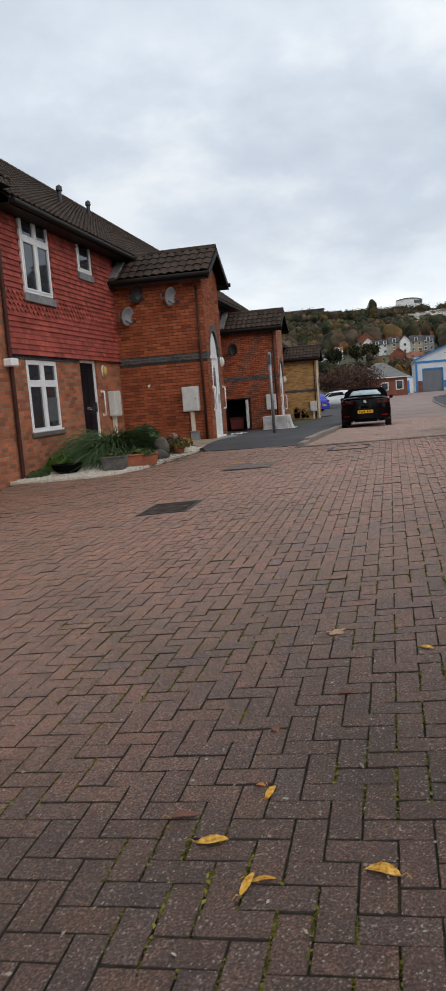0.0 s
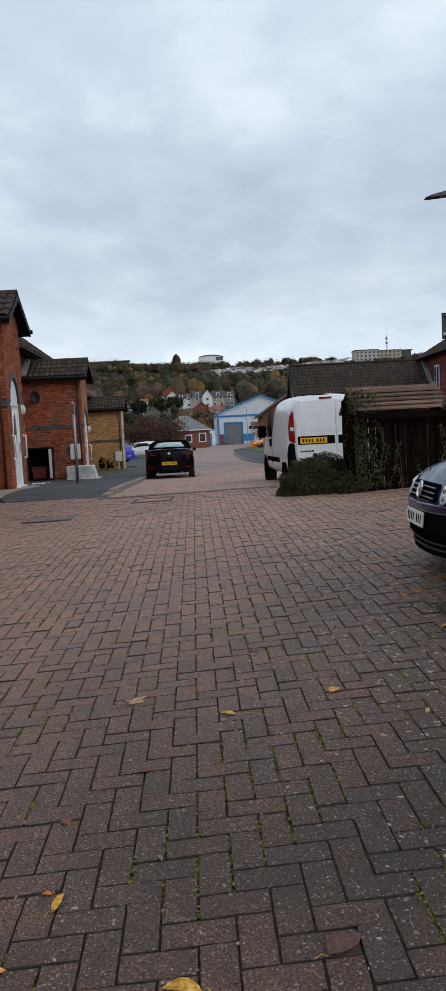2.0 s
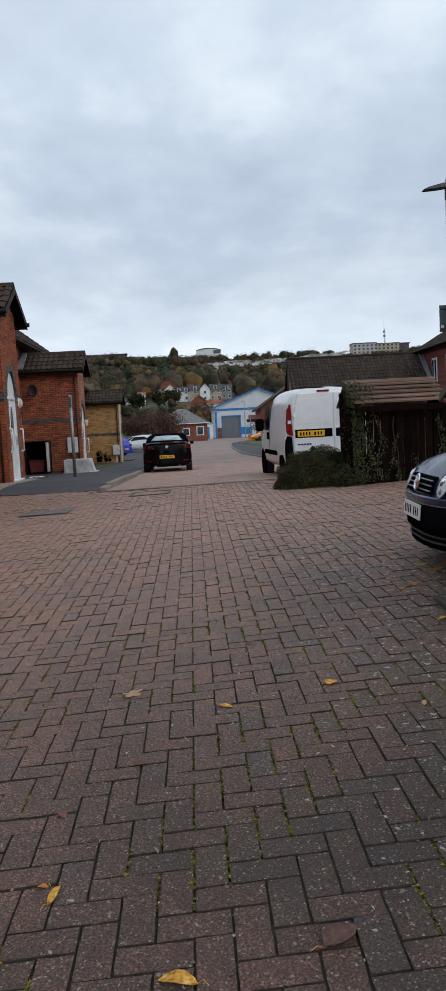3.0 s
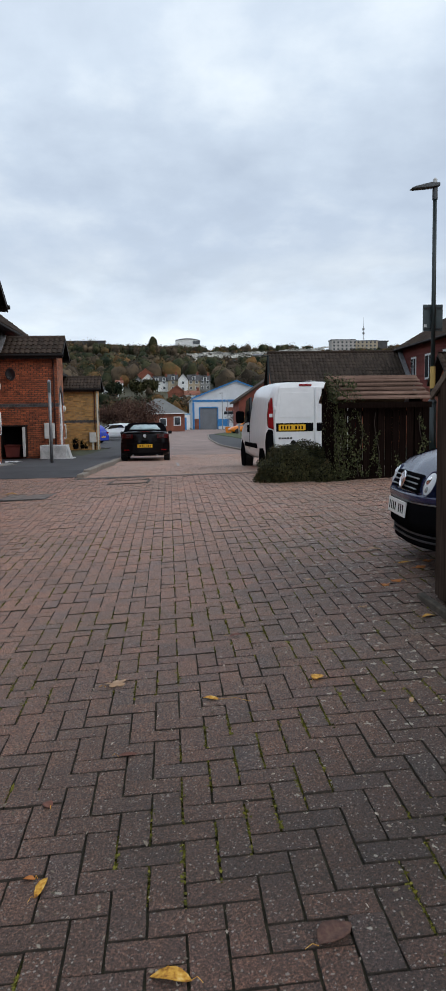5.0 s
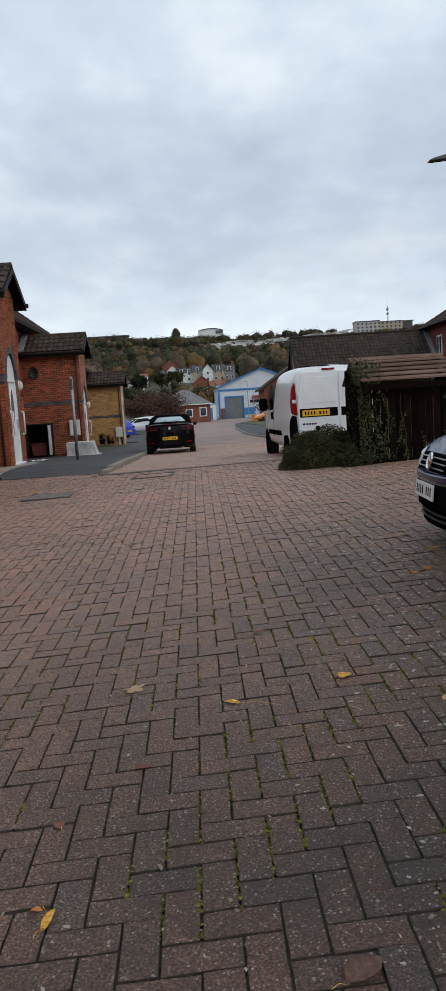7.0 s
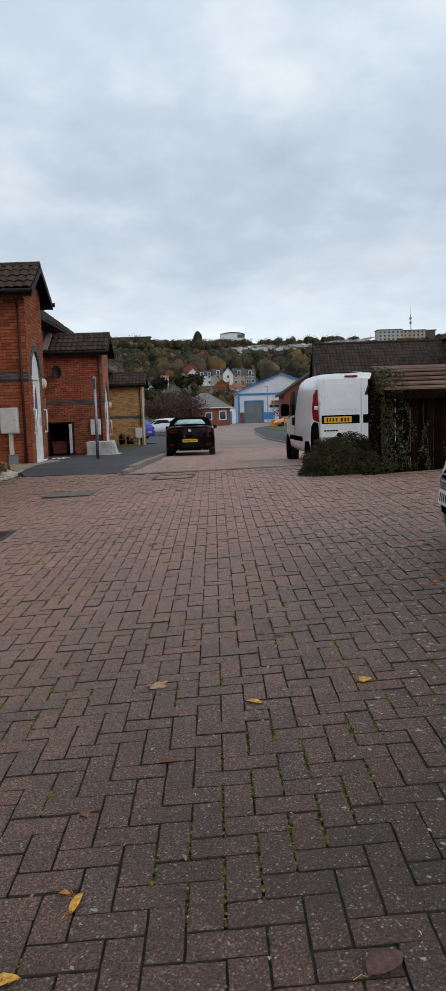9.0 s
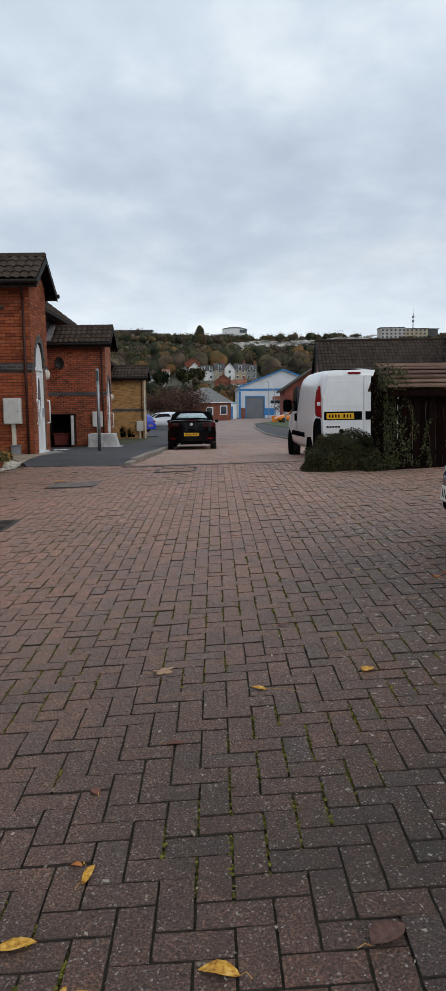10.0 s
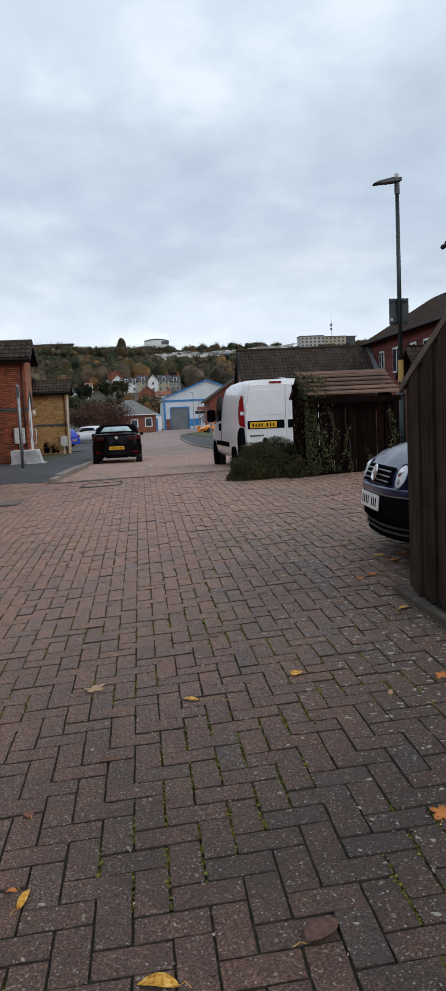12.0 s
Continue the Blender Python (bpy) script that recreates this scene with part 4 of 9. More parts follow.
def porch_wing(parent, y0, zb, brick, front_brick, rng, detailed):
    """The narrow gabled entrance block that stands out from the terrace. Local x = 0 is the main wall."""
    D, W, E = 2.25, 1.66, 4.15          # depth, width, eaves over the base
    y1 = y0 + W
    side = part("side_wall", Geo().box(0, D, y0, y0 + 0.11, zb - 0.6, zb + E), M_SHADEMORTAR if detailed else brick, parent)
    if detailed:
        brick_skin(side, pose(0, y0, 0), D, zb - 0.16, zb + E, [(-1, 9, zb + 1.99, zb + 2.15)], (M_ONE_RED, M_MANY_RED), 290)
    part("side_wall", Geo().box(0, D, y1 - 0.11, y1, zb - 0.6, zb + E), brick, parent)
    # front wall with an arched doorway
    da, db, dh = y0 + 0.42, y0 + 1.34, zb + 2.08
    r = (db - da) / 2
    k = 12
    ym, zr = (y0 + y1) / 2, zb + E + 0.53
    arch = [(ym - r * math.cos(math.pi * i / k), dh + 0.62 * math.sin(math.pi * i / k)) for i in range(k + 1)]
    outline = [(y0 + 0.11, zb - 0.6), (da, zb - 0.6)] + arch + [(db, zb - 0.6), (y1 - 0.11, zb - 0.6), (y1 - 0.11, zb + E), (y0 + 0.11, zb + E)]
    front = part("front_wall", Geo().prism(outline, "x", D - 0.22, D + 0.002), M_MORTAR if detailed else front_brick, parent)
    if detailed:
        arc = [(da - y0 + r - (r + 0.13) * math.sqrt(max(0.0, 1 - (q / 0.78) ** 2)), da - y0 + r + (r + 0.13) * math.sqrt(max(0.0, 1 - (q / 0.78) ** 2)), dh + q - 0.02, dh + q + 0.055) for q in (0.0, 0.075, 0.15, 0.225, 0.30, 0.375, 0.45, 0.525, 0.60, 0.675, 0.75)]
        brick_skin(front, pose(D + 0.002, y0, 0, 0, 0, 90), W, zb - 0.16, zb + E, [(da - y0 - 0.005, db - y0 + 0.005, zb - 1, dh + 0.02), (-1, da - y0 - 0.13, zb + 1.99, zb + 2.15), (db - y0 + 0.13, 9, zb + 1.99, zb + 2.15)] + arc, (M_ONE_ORANGE, M_MANY_ORANGE), 200)
    part("gable_wall", Geo().prism([(y0, zb + E), (y1, zb + E), (ym, zr)], "x", D - 0.11, D + 0.002), front_brick, parent)
    # grey brick arch ring and string course
    for i in range(k):
        t0, t1 = math.pi * i / k, math.pi * (i + 1) / k
        q = [(ym - math.cos(t) * rr, dh + math.sin(t) * (0.62 * rr / r if rr == r else 0.62 + 0.14)) for t, rr in ((t0, r), (t1, r), (t1, r + 0.13), (t0, r + 0.13))]
        part("arch_brick", Geo().prism(q, "x", D - 0.05, D + 0.018), M_BLUEBRICK, parent, "grey arch brick over the door")
    for xa, xb, ya, yb in ((0, D, y0 - 0.016, y0), (D + 0.002, D + 0.018, y0 - 0.016, da - 0.13), (D + 0.002, D + 0.018, db + 0.13, y1)):
        part("string_course", Geo().box(xa, xb, ya, yb, zb + 2.0, zb + 2.15), M_BLUEBRICK, parent, "grey brick band")
    # white door and arched light over it
    door_leaf(parent, D - 0.05, da, db, zb + 0.04, dh, M_WHITE, M_WHITE, "white panelled front door")
    fan = Geo()
    for i in range(k):
        a, b = da + (db - da) * i / k, da + (db - da) * (i + 1) / k
        za, zc = (dh + 0.60 / r * math.sqrt(max(0, r * r - (v - ym) ** 2)) for v in (a, b))
        fan.prism([(a, dh), (b, dh), (b, zc + 0.001), (a, za + 0.001)], "x", D - 0.09, D - 0.04)
    part("fanlight", fan, M_WHITE, parent, "white arched panel over the door")
    part("door_step", Geo().box(D, D + 0.34, da - 0.12, db + 0.12, zb - 0.5, zb + 0.03, 0.01), M_CONC, parent)
    # roof
    ov, fo = 0.30, 0.25
    rise = zr - (zb + E)
    run = W / 2
    pitch = math.atan2(rise, run)
    ze = zb + E - ov * math.tan(pitch)
    L = (run + ov) / math.cos(pitch)
    lift = 0.05
    for sgn in (1, -1):
        yo = ym - sgn * (run + ov)
        poly = [(yo, ze), (ym, zr), (ym, zr), (yo, ze)]
        rf = part("roof", Geo().prism(poly, "x", -0.15, D + fo), M_FASCIA, parent, "brown concrete tiled roof")
        m = slope((-0.15, yo, ze + lift + 0.004) if sgn > 0 else (D + fo, yo, ze + lift + 0.004), (sgn, 0, 0), (0, sgn * math.cos(pitch), math.sin(pitch)))
        if detailed:
            tiles_as_parts(rf, m, D + fo + 0.15, L - 0.05, rng)
        else:
            v, f = tiles_joined(D + fo + 0.15, L - 0.05, m)
            tagged(part("roof_tiles", Geo().add(v, f), M_TILE, rf), kind="stuff")
        # barge board at the front
        bb = [(yo - sgn * 0.02, ze - 0.14), (ym, zr - 0.13), (ym, zr + 0.02), (yo - sgn * 0.02, ze + 0.02)]
        part("barge_board", Geo().prism(bb, "x", D + fo - 0.01, D + fo + 0.02), M_FASCIA, parent)
        part("eaves_board", Geo().box(0.0, D + fo - 0.01, min(yo, yo + sgn * 0.02), max(yo, yo + sgn * 0.02), ze - 0.13, ze + 0.02), M_FASCIA, parent)
        gutter(parent, (-0.1, yo - sgn * 0.05, ze + 0.0), (D + fo + 0.06, yo - sgn * 0.05, ze - 0.01), M_FASCIA)
    for i in range(6):
        a = -0.15 + (D + fo + 0.15) * i / 6
        rt = Geo().prism([(ym - 0.13, zr + 0.02), (ym - 0.08, zr + 0.10), (ym, zr + 0.13), (ym + 0.08, zr + 0.10), (ym + 0.13, zr + 0.02), (ym, zr + 0.06)], "x", a + 0.004, a + (D + fo + 0.15) / 6 - 0.004)
        part("ridge_tile", rt, M_TILE, parent)
    part("lead_flashing", Geo().prism([(y0 - 0.30, ze + 0.07), (ym, zr + 0.09), (ym, zr + 0.16), (y0 - 0.30, ze + 0.14)], "x", 0.0, 0.22), M_LEAD, parent, "grey lead flashing")
    px = D - 0.12
    part("downpipe", Geo().path([(px, y0 - 0.30, ze), (px, y0 - 0.08, ze - 0.35), (px, y0 - 0.06, zb - 0.1)], 0.031, 10), M_PIPE, parent, "brown plastic downpipe", sm=True)
    return da, db


RNG = random.Random(5)


def left_house(name, label, ya, yb, zb, wing_y, brick, tilehung, detailed, z_roof=0.0):
    """A two-storey terraced house with its entrance wing. Local origin on the face of the main wall."""
    h = thing(name, label, "house", (-6.53, 0, 0), 0, "terraced houses")
    porch_wing(h, wing_y, zb, brick, M_BRICK2 if brick is M_BRICK else brick, RNG, detailed)
    E = 4.88 + z_roof
    holes = []
    if detailed:
        holes = [(10.98, 12.3, 0.86, 2.22), (13.5, 14.46, 0.30, 2.30), (11.2, 12.4, 3.47, 4.93), (13.85, 14.62, 4.22, 4.96)]
    low = [q for q in holes if q[3] < 2.4]
    part("ground_wall", wall_y(Geo(), -0.3, 0, ya, yb, -1.0, 2.32 + z_roof, low), M_BRICK2 if brick is M_BRICK else brick, h)
    up = [q for q in holes if q[2] > 2.4]
    part("upper_wall", wall_y(Geo(), -0.3, 0.0, ya, yb, 2.32 + z_roof, E + 0.1, up), M_BRICK if not tilehung else M_FASCIA, h)
    part("back_wall", Geo().box(-8.1, -7.8, ya, yb, -1.0, E + 0.1), brick, h)
    for y in (ya, yb - 0.2):
        part("party_wall", Geo().box(-7.8, -0.3, y, y + 0.2, -1.0, E + 0.1).prism([(-7.8, E + 0.1), (-0.3, E + 0.1), (-4.05, E + 3.0)], "y", y, y + 0.2), brick, h)
    part("upper_floor", Geo().box(-7.8, -0.3, ya + 0.2, yb - 0.2, 2.45 + z_roof, 2.6 + z_roof), M_CONC, h)
    if detailed:
        for q in holes:
            if q[0] == 13.5:
                door_leaf(h, -0.06, *q, M_DOOR, M_WHITE, "black panelled front door")
            else:
                window_y(h, 0.03 if q[2] > 2.4 else -0.02, *q, sill=q[2] < 2.4)
        for ya_, yb_, za_ in ((11.15, 12.45, 3.47), (13.83, 14.64, 4.22)):
            part("lead_apron", Geo().box(0.03, 0.085, ya_, yb_, za_ - 0.17, za_ - 0.02, 0.01), M_LEAD, h, "grey lead apron under the window")
        part("lintel_band", Geo().box(0, 0.006, ya, 13.5, 2.22, 2.32), M_BLUEBRICK, h)
    if tilehung:
        # courses of hanging tiles, the foot kicked out
        vs, fs = [], []
        rng = random.Random(3)
        z, row = 2.30 + z_roof, 0
        while z < E:
            kick = 0.05 * max(0, 1 - (z - 2.3) / 0.4)
            y = ya - (0.0825 if row % 2 else 0)
            club = 3.05 < z - z_roof < 3.45
            while y < yb:
                a, b = max(ya, y + 0.002), min(yb, y + 0.163)
                y += 0.165
                if b - a < 0.02 or wing_y - 0.0 < (a + b) / 2 < wing_y + 1.66 and z < zb + 5:
                    continue
                if any(q[0] - 0.03 < (a + b) / 2 < q[1] + 0.03 and q[2] - 0.06 < z + 0.05 < q[3] + 0.02 for q in up):
                    continue
                o, t = 0.028 + kick + rng.uniform(0, 0.004), 0.016
                n = len(vs)
                c = 0.035 if club else 0.0
                ym_ = (a + b) / 2
                foot = [(o + t, a, z + c), (o + t, ym_, z - c * 0.6), (o + t, b, z + c)]
                vs += foot + [(0.012 + kick * 0.7, b, z + 0.14), (0.012 + kick * 0.7, a, z + 0.14)] + [(o, p[1], p[2]) for p in foot]
                fs += [(n, n + 1, n + 2, n + 3, n + 4), (n, n + 5, n + 6, n + 1), (n + 1, n + 6, n + 7, n + 2), (n, n + 4, n + 5), (n + 2, n + 7, n + 3)]
            z += 0.10
            row += 1
        tagged(part("hanging_tiles", Geo().add(vs, fs), M_REDTILE, h, "red clay hanging tiles"), kind="stuff")
    # main roof
    ex, rx, rz = 0.38, -4.05, E + 3.43
    pitch = math.atan2(rz - E, ex - rx)
    L = (ex - rx) / math.cos(pitch)
    rf = part("roof", Geo().prism([(ex, E), (rx, rz), (-8.5, E), (-8.5, E + 0.06), (rx, rz + 0.06), (ex, E + 0.06)], "y", ya, yb), M_FASCIA, h, "dark brown tiled roof")
    v, f = tiles_joined(yb - ya, L, slope((ex, ya, E + 0.065), (0, 1, 0), (-math.cos(pitch), 0, math.sin(pitch))))
    tagged(part("roof_tiles", Geo().add(v, f), M_TILE, rf), kind="stuff")
    part("ridge", Geo().tube((rx, ya, rz + 0.06), (rx, yb, rz + 0.06), 0.13, 0.13, 10), M_TILE, h)
    part("fascia_board", Geo().box(ex - 0.02, ex + 0.003, ya, yb, E - 0.09, E + 0.03), M_FASCIA, h)
    part("eaves_soffit", Geo().box(0, ex - 0.02, ya, yb, E - 0.08, E - 0.05), M_FASCIA, h)
    gutter(h, (ex + 0.05, ya, E - 0.02), (ex + 0.05, yb, E - 0.02), M_FASCIA)
    return h


H1 = left_house("terraced_house", "Red brick terraced house with red hanging tiles and white windows", 10.27, 21.5, 0.22, 16.0, M_BRICK, True, True)
H2 = left_house("terraced_house", "Red brick terraced house with a gabled entrance wing", 21.52, 36.5, -0.16, 28.0, M_BRICK, True, False)
H3 = left_house("terraced_house", "Yellow brick terraced house with a brown tiled gabled wing", 38.5, 46.0, -0.82, 43.9, M_YBRICK, False, False, -0.9)
part("corner_board", Geo().box(2.25, 2.33, 43.86, 43.98, -1.0, 2.9), M_CREAM, H3, "cream painted corner board")
# the neighbour that closes the near end of the row
hn = thing("terraced_house", "Brick end house with a dark downpipe at its corner", "house", (-6.45, 0, 0), 0, "terraced houses")
part("wall", Geo().box(-7.9, 0, 2.5, 10.25, -1.0, 5.1), M_BRICK2, hn)
v_, f_ = tiles_joined(7.7, 5.3, slope((0.38, 2.5, 5.12), (0, 1, 0), (-0.823, 0, 0.567)))
part("roof", Geo().prism([(0.38, 5.05), (-4.05, 8.1), (-8.4, 5.05)], "y", 2.5, 10.25), M_FASCIA, hn)
tagged(part("roof_tiles", Geo().add(v_, f_), M_TILE, hn), kind="stuff")
part("downpipe", Geo().tube((0.06, 10.15, 5.0), (0.06, 10.15, -0.1), 0.04), M_PIPE, hn)
part("security_light", Geo().box(0.0, 0.18, 9.98, 10.22, 2.06, 2.20, 0.02), M_WHITE, hn, "white security light")
# flue terminals on the roof
for fy, fx in ((18.2, -8.6), (22.6, -9.5)):
    zf = 4.93 + (-6.15 - fx) * 0.774
    fl = thing("roof_vent", "Small dark terminal with a cowl on the tiled roof", "roof vent", (fx, fy, zf + 0.1), 0, "roof vents")
    part("vent_pipe", Geo().tube((0, 0, -0.3), (0, 0, 0.26), 0.06), M_DARK, fl)
    part("cowl", Geo().lathe([(0.05, 0.26), (0.09, 0.28), (0.085, 0.39), (0.03, 0.44)]), M_DARK, fl)

meter_box((-4.735, 15.995, 0.97), "y", 0.75)
meter_box((-6.525, 15.2, 1.0), "x", 0.8)
meter_box((-4.62, 27.995, 0.62), "y", 0.7)
meter_box((-4.55, 43.895, 0.0), "y", 0.75)
sat_dish((-6.40, 16.0, 3.40), 60, 12, 0.23, M_DISH, "Grey oval satellite dish on the brick wall")
sat_dish((-6.12, 16.0, 3.90), 58, 15, 0.22, M_DARK, "Dark mesh satellite dish on the brick wall")
sat_dish((-5.28, 16.0, 3.76), 60, 12, 0.22, M_DISH, "Grey oval satellite dish on the brick wall")
sat_dish((-5.95, 28.0, 3.1), -8, 10, 0.24, M_DARK, "Dark mesh satellite dish on the brick wall")
wall_lamp((-6.53, 14.85, 2.08), 0, M_YELLOW)
for wy, wz in ((16.0, 0.22), (28.0, -0.16)):
    wall_lamp((-4.275, wy + 1.5, wz + 1.95), 0)
    grab_rail((-4.275, wy + 1.46, wz + 0.75), 0)
    grab_rail((-4.275, wy + 0.34, wz + 0.75), 0)
grab_rail((-6.53, 14.62, 1.05), 0)

# ---- bin cupboard, white plinth and signpost on the pavement ----
cup = thing("bin_cupboard", "Dark open bin cupboard with a white door beside the wall", "bin cupboard", (-5.95, 27.4, -0.06))
# back panel coloured black for the shade inside the recess
part("cupboard_back", Geo().box(-0.45, 0.47, 0.5, 0.56, 0, 1.16), M_BLACK, cup)
part("cupboard_side", Geo().box(-0.47, -0.41, 0, 0.5, 0, 1.2), M_FASCIA, cup)
part("cupboard_side", Geo().box(0.41, 0.47, 0, 0.5, 0, 1.2), M_FASCIA, cup)
part("cupboard_roof", Geo().box(-0.5, 0.5, -0.05, 0.58, 1.16, 1.22, 0.01), M_FASCIA, cup)
part("cupboard_door", Geo().box(0.45, 0.49, -0.42, 0.0, 0.02, 1.14, 0.008), M_RENDER, cup, "white open door")
rb = thing("refuse_bin", "Dark red plastic bin inside the cupboard", "bin", (-5.97, 27.6, -0.06))
part("bin_body", Geo().prism([(-0.25, 0), (0.25, 0), (0.3, 0.42), (-0.3, 0.42)], "y", -0.16, 0.22), M_REDBIN, rb, bev=0.02)
part("bin_lid", Geo().box(-0.32, 0.32, -0.2, 0.25, 0.42, 0.47, 0.015), M_REDBIN, rb)
pl = thing("plinth", "White painted low wall with a ramped end beside the porch", "low wall", (-4.3, 26.9, -0.14))
part("plinth_block", Geo().box(-0.55, 0.42, 0, 0.9, -0.2, 0.52, 0.012), M_RENDER, pl)
part("ramp", Geo().prism([(0.42, -0.2), (0.62, -0.2), (0.42, 0.50)], "y", 0.1, 0.8), M_RENDER, pl)
part("plinth_skirt", Geo().box(-0.6, 0.66, -0.03, 0.95, -0.3, 0.03, 0.01), M_RENDER, pl)
sp = thing("signpost", "Grey steel post with a narrow street plate standing on the pavement", "signpost", (-3.29, 19.5, float(ground_z(-3.29, 19.5)) + 0.07))
part("post", Geo().tube((0, 0, -0.2), (0, 0, 2.27), 0.045, 0.045, 12), M_STEEL, sp, sm=True)
part("post_cap", Geo().lathe([(0.05, 2.25), (0.05, 2.28), (0.02, 2.31)]), M_STEEL, sp)
part("plate", Geo().box(-0.04, 0.04, -0.065, -0.05, 1.96, 2.24, 0.005), M_SIGNBACK, sp)


# ---- bin stores ----
def bin_store_far():
    """Closed timber bin store with a boarded roof, its back of upright boards towards the forecourt."""
    t = thing("bin_store", "Dark timber bin store with a weathered board roof and ivy", "bin store", (2.47, 9.45, 0.335))
    x, rng, W = 0.0, random.Random(2), 1.42
    for px in (0.02, W / 2, W - 0.02):
        part("post", Geo().box(px - 0.045, px + 0.045, 0.03, 0.12, -0.15, 1.15), M_FENCE, t)
    for z in (0.2, 0.95):
        part("rail", Geo().box(0, W, 0.025, 0.07, z, z + 0.08), M_FENCE, t)
    while x < W - 0.02:
        w = 0.105
        part("board", Geo().box(x, x + w, 0 + rng.uniform(0, 0.008), 0.022 + rng.uniform(0, 0.006), 0.02 - rng.uniform(0, 0.03), 1.15, 0.003), M_FENCE, t)
        x += w + rng.choice([0.004, 0.006, 0.010, 0.018])
    for sx in (-0.02, W):
        for k in range(6):
            part("side_board", Geo().box(sx, sx + 0.022, 0.10 + k * 0.12, 0.212 + k * 0.12, 0, 1.15 + k * 0.05), M_FENCE, t)
    # lapped boards up the slope
    n, run, rise = 5, 0.80, 0.36
    for k in range(n):
        a, b = k / n, (k + 1) / n + 0.06
        ya, yb = -0.14 + run * a, -0.14 + run * b
        za, zb = 1.16 + rise * a, 1.16 + rise * b
        part("roof_board", Geo().prism([(ya, za + 0.063), (yb, zb + 0.013), (yb, zb - 0.007), (ya, za + 0.041)], "x", 0.03, W + 0.06 + rng.uniform(-0.01, 0.01)), M_ROOFBOARD, t, "weathered red-brown roof board")
    part("ridge_board", Geo().prism([(0.60, 1.54), (0.68, 1.595), (0.78, 1.56), (0.76, 1.53), (0.68, 1.56), (0.62, 1.52)], "x", 0.02, W + 0.07), M_ROOFBOARD, t)
    part("fascia", Geo().box(0.04, W + 0.04, -0.145, -0.12, 1.07, 1.155), M_FENCE, t)
    part("back_slope", Geo().prism([(0.68, 1.53), (1.3, 1.2), (1.3, 1.17), (0.68, 1.50)], "x", 0.03, W + 0.06), M_ROOFBOARD, t)
    part("base_board", Geo().box(0, W, -0.03, 0.0, -0.12, 0.04), M_FENCE, t)


bin_store_far()


def bin_store_near():
    """The near bin store: boarded gable end towards the forecourt, open side to the camera."""
    t = thing("bin_store", "Brown timber bin store with a tiled roof and open side", "bin store", (1.60, 2.65, 0.14))
    rng = random.Random(4)
    # gable boards from the far corner (local y = 0) towards the camera (negative y)
    for k in range(6):
        a, b = -k * 0.112 + (0.012 if k % 2 else 0), -(k + 1) * 0.112 - (0.012 if k % 2 else -0.004)
        part("board", Geo().prism([(a, 0.03), (b, 0.03), (b, 1.262 - 0.47 * b), (a, 1.262 - 0.47 * a)], "x", -0.006 if k % 2 else 0.014, 0.034), M_SHED, t)
    part("corner_post", Geo().box(0.034, 0.11, -0.10, 0.0, -0.1, 1.25, 0.004), M_SHED, t)
    part("front_post", Geo().box(0.036, 0.10, -0.66, -0.57, -0.1, 1.54, 0.004), M_SHED, t)
    for z in (0.25, 1.0):
        part("rail", Geo().box(0.034, 0.07, -0.675, -0.1, z, z + 0.08), M_SHED, t)
    part("ground_edging", Geo().box(-0.085, -0.035, -2.4, 0.05, -0.1, 0.030, 0.008), M_EDGING, t, "worn mortar ground edging")
    part("back_wall", Geo().box(0.034, 2.4, -0.02, 0.0, 0, 1.24), M_SHED, t)
    part("end_wall", Geo().box(2.4, 2.43, -0.66, 0.0, 0, 1.24), M_SHED, t)
    part("cross_wall", Geo().box(0.55, 0.58, -0.62, -0.02, 0, 1.24), M_SHED, t)
    # roof rising towards the camera
    ya, za, yb, zb = 0.045, 1.25, -0.67, 1.59
    part("roof_deck", Geo().prism([(ya, za), (yb, zb), (yb, zb + 0.02), (ya, za + 0.02)], "x", 0.004, 2.5), M_SHED, t)
    L = math.hypot(ya - yb, zb - za)
    u = ((yb - ya) / L, (zb - za) / L)
    m = slope((2.502, ya, za + 0.022), (-1, 0, 0), (0, u[0], u[1]))
    for j in range(4):
        for i in range(10):
            ob = part("roof_tile", Geo().box(-0.123, 0.123, -0.02, 0.24, 0, 0.016, 0.003), M_TILE, t)
            ob.matrix_basis = m @ pose(0.13 + i * 0.25, j * L / 4, 0.01, -2.2, rng.uniform(-0.8, 0.8), rng.uniform(-1, 1))
    part("barge_board", Geo().prism([(ya + 0.01, za - 0.02), (yb, zb - 0.02), (yb, zb + 0.026), (ya + 0.01, za + 0.026)], "x", -0.012, 0.004), M_BARGE, t, "weathered grey-brown barge board")
    part("front_fascia", Geo().box(-0.012, 2.5, yb - 0.03, yb - 0.005, zb - 0.04, zb + 0.05, 0.005), M_BOX, t, "pale capping board")
    part("stored_bin", Geo().box(0.12, 0.5, -0.6, -0.1, 0.05, 0.35, 0.02), M_REDBIN, t, "dark red bin")


bin_store_near()

# ---- street lamp and its sign ----
lz = float(ground_z(5.5, 14))
lz -= 0.04
lamp = thing("street_lamp", "Dark green lamp column with a flat grey lantern", "street lamp", (5.60, 14.0, lz))
part("base_column", Geo().tube((0, 0, -0.2), (0, 0, 1.35), 0.092, 0.088, 14), M_POLE, lamp, sm=True)
part("collar", Geo().lathe([(0.095, 1.35), (0.095, 1.38), (0.06, 1.44)]), M_POLE, lamp)
part("column", Geo().tube((0, 0, 1.35), (0, 0, 5.55), 0.051, 0.042, 14), M_POLE, lamp, sm=True)
part("yellow_band", Geo().tube((-0.001, -0.004, 1.66), (-0.001, -0.004, 2.12), 0.060, 0.059, 14), M_YELLOW, lamp, "faded yellow band")
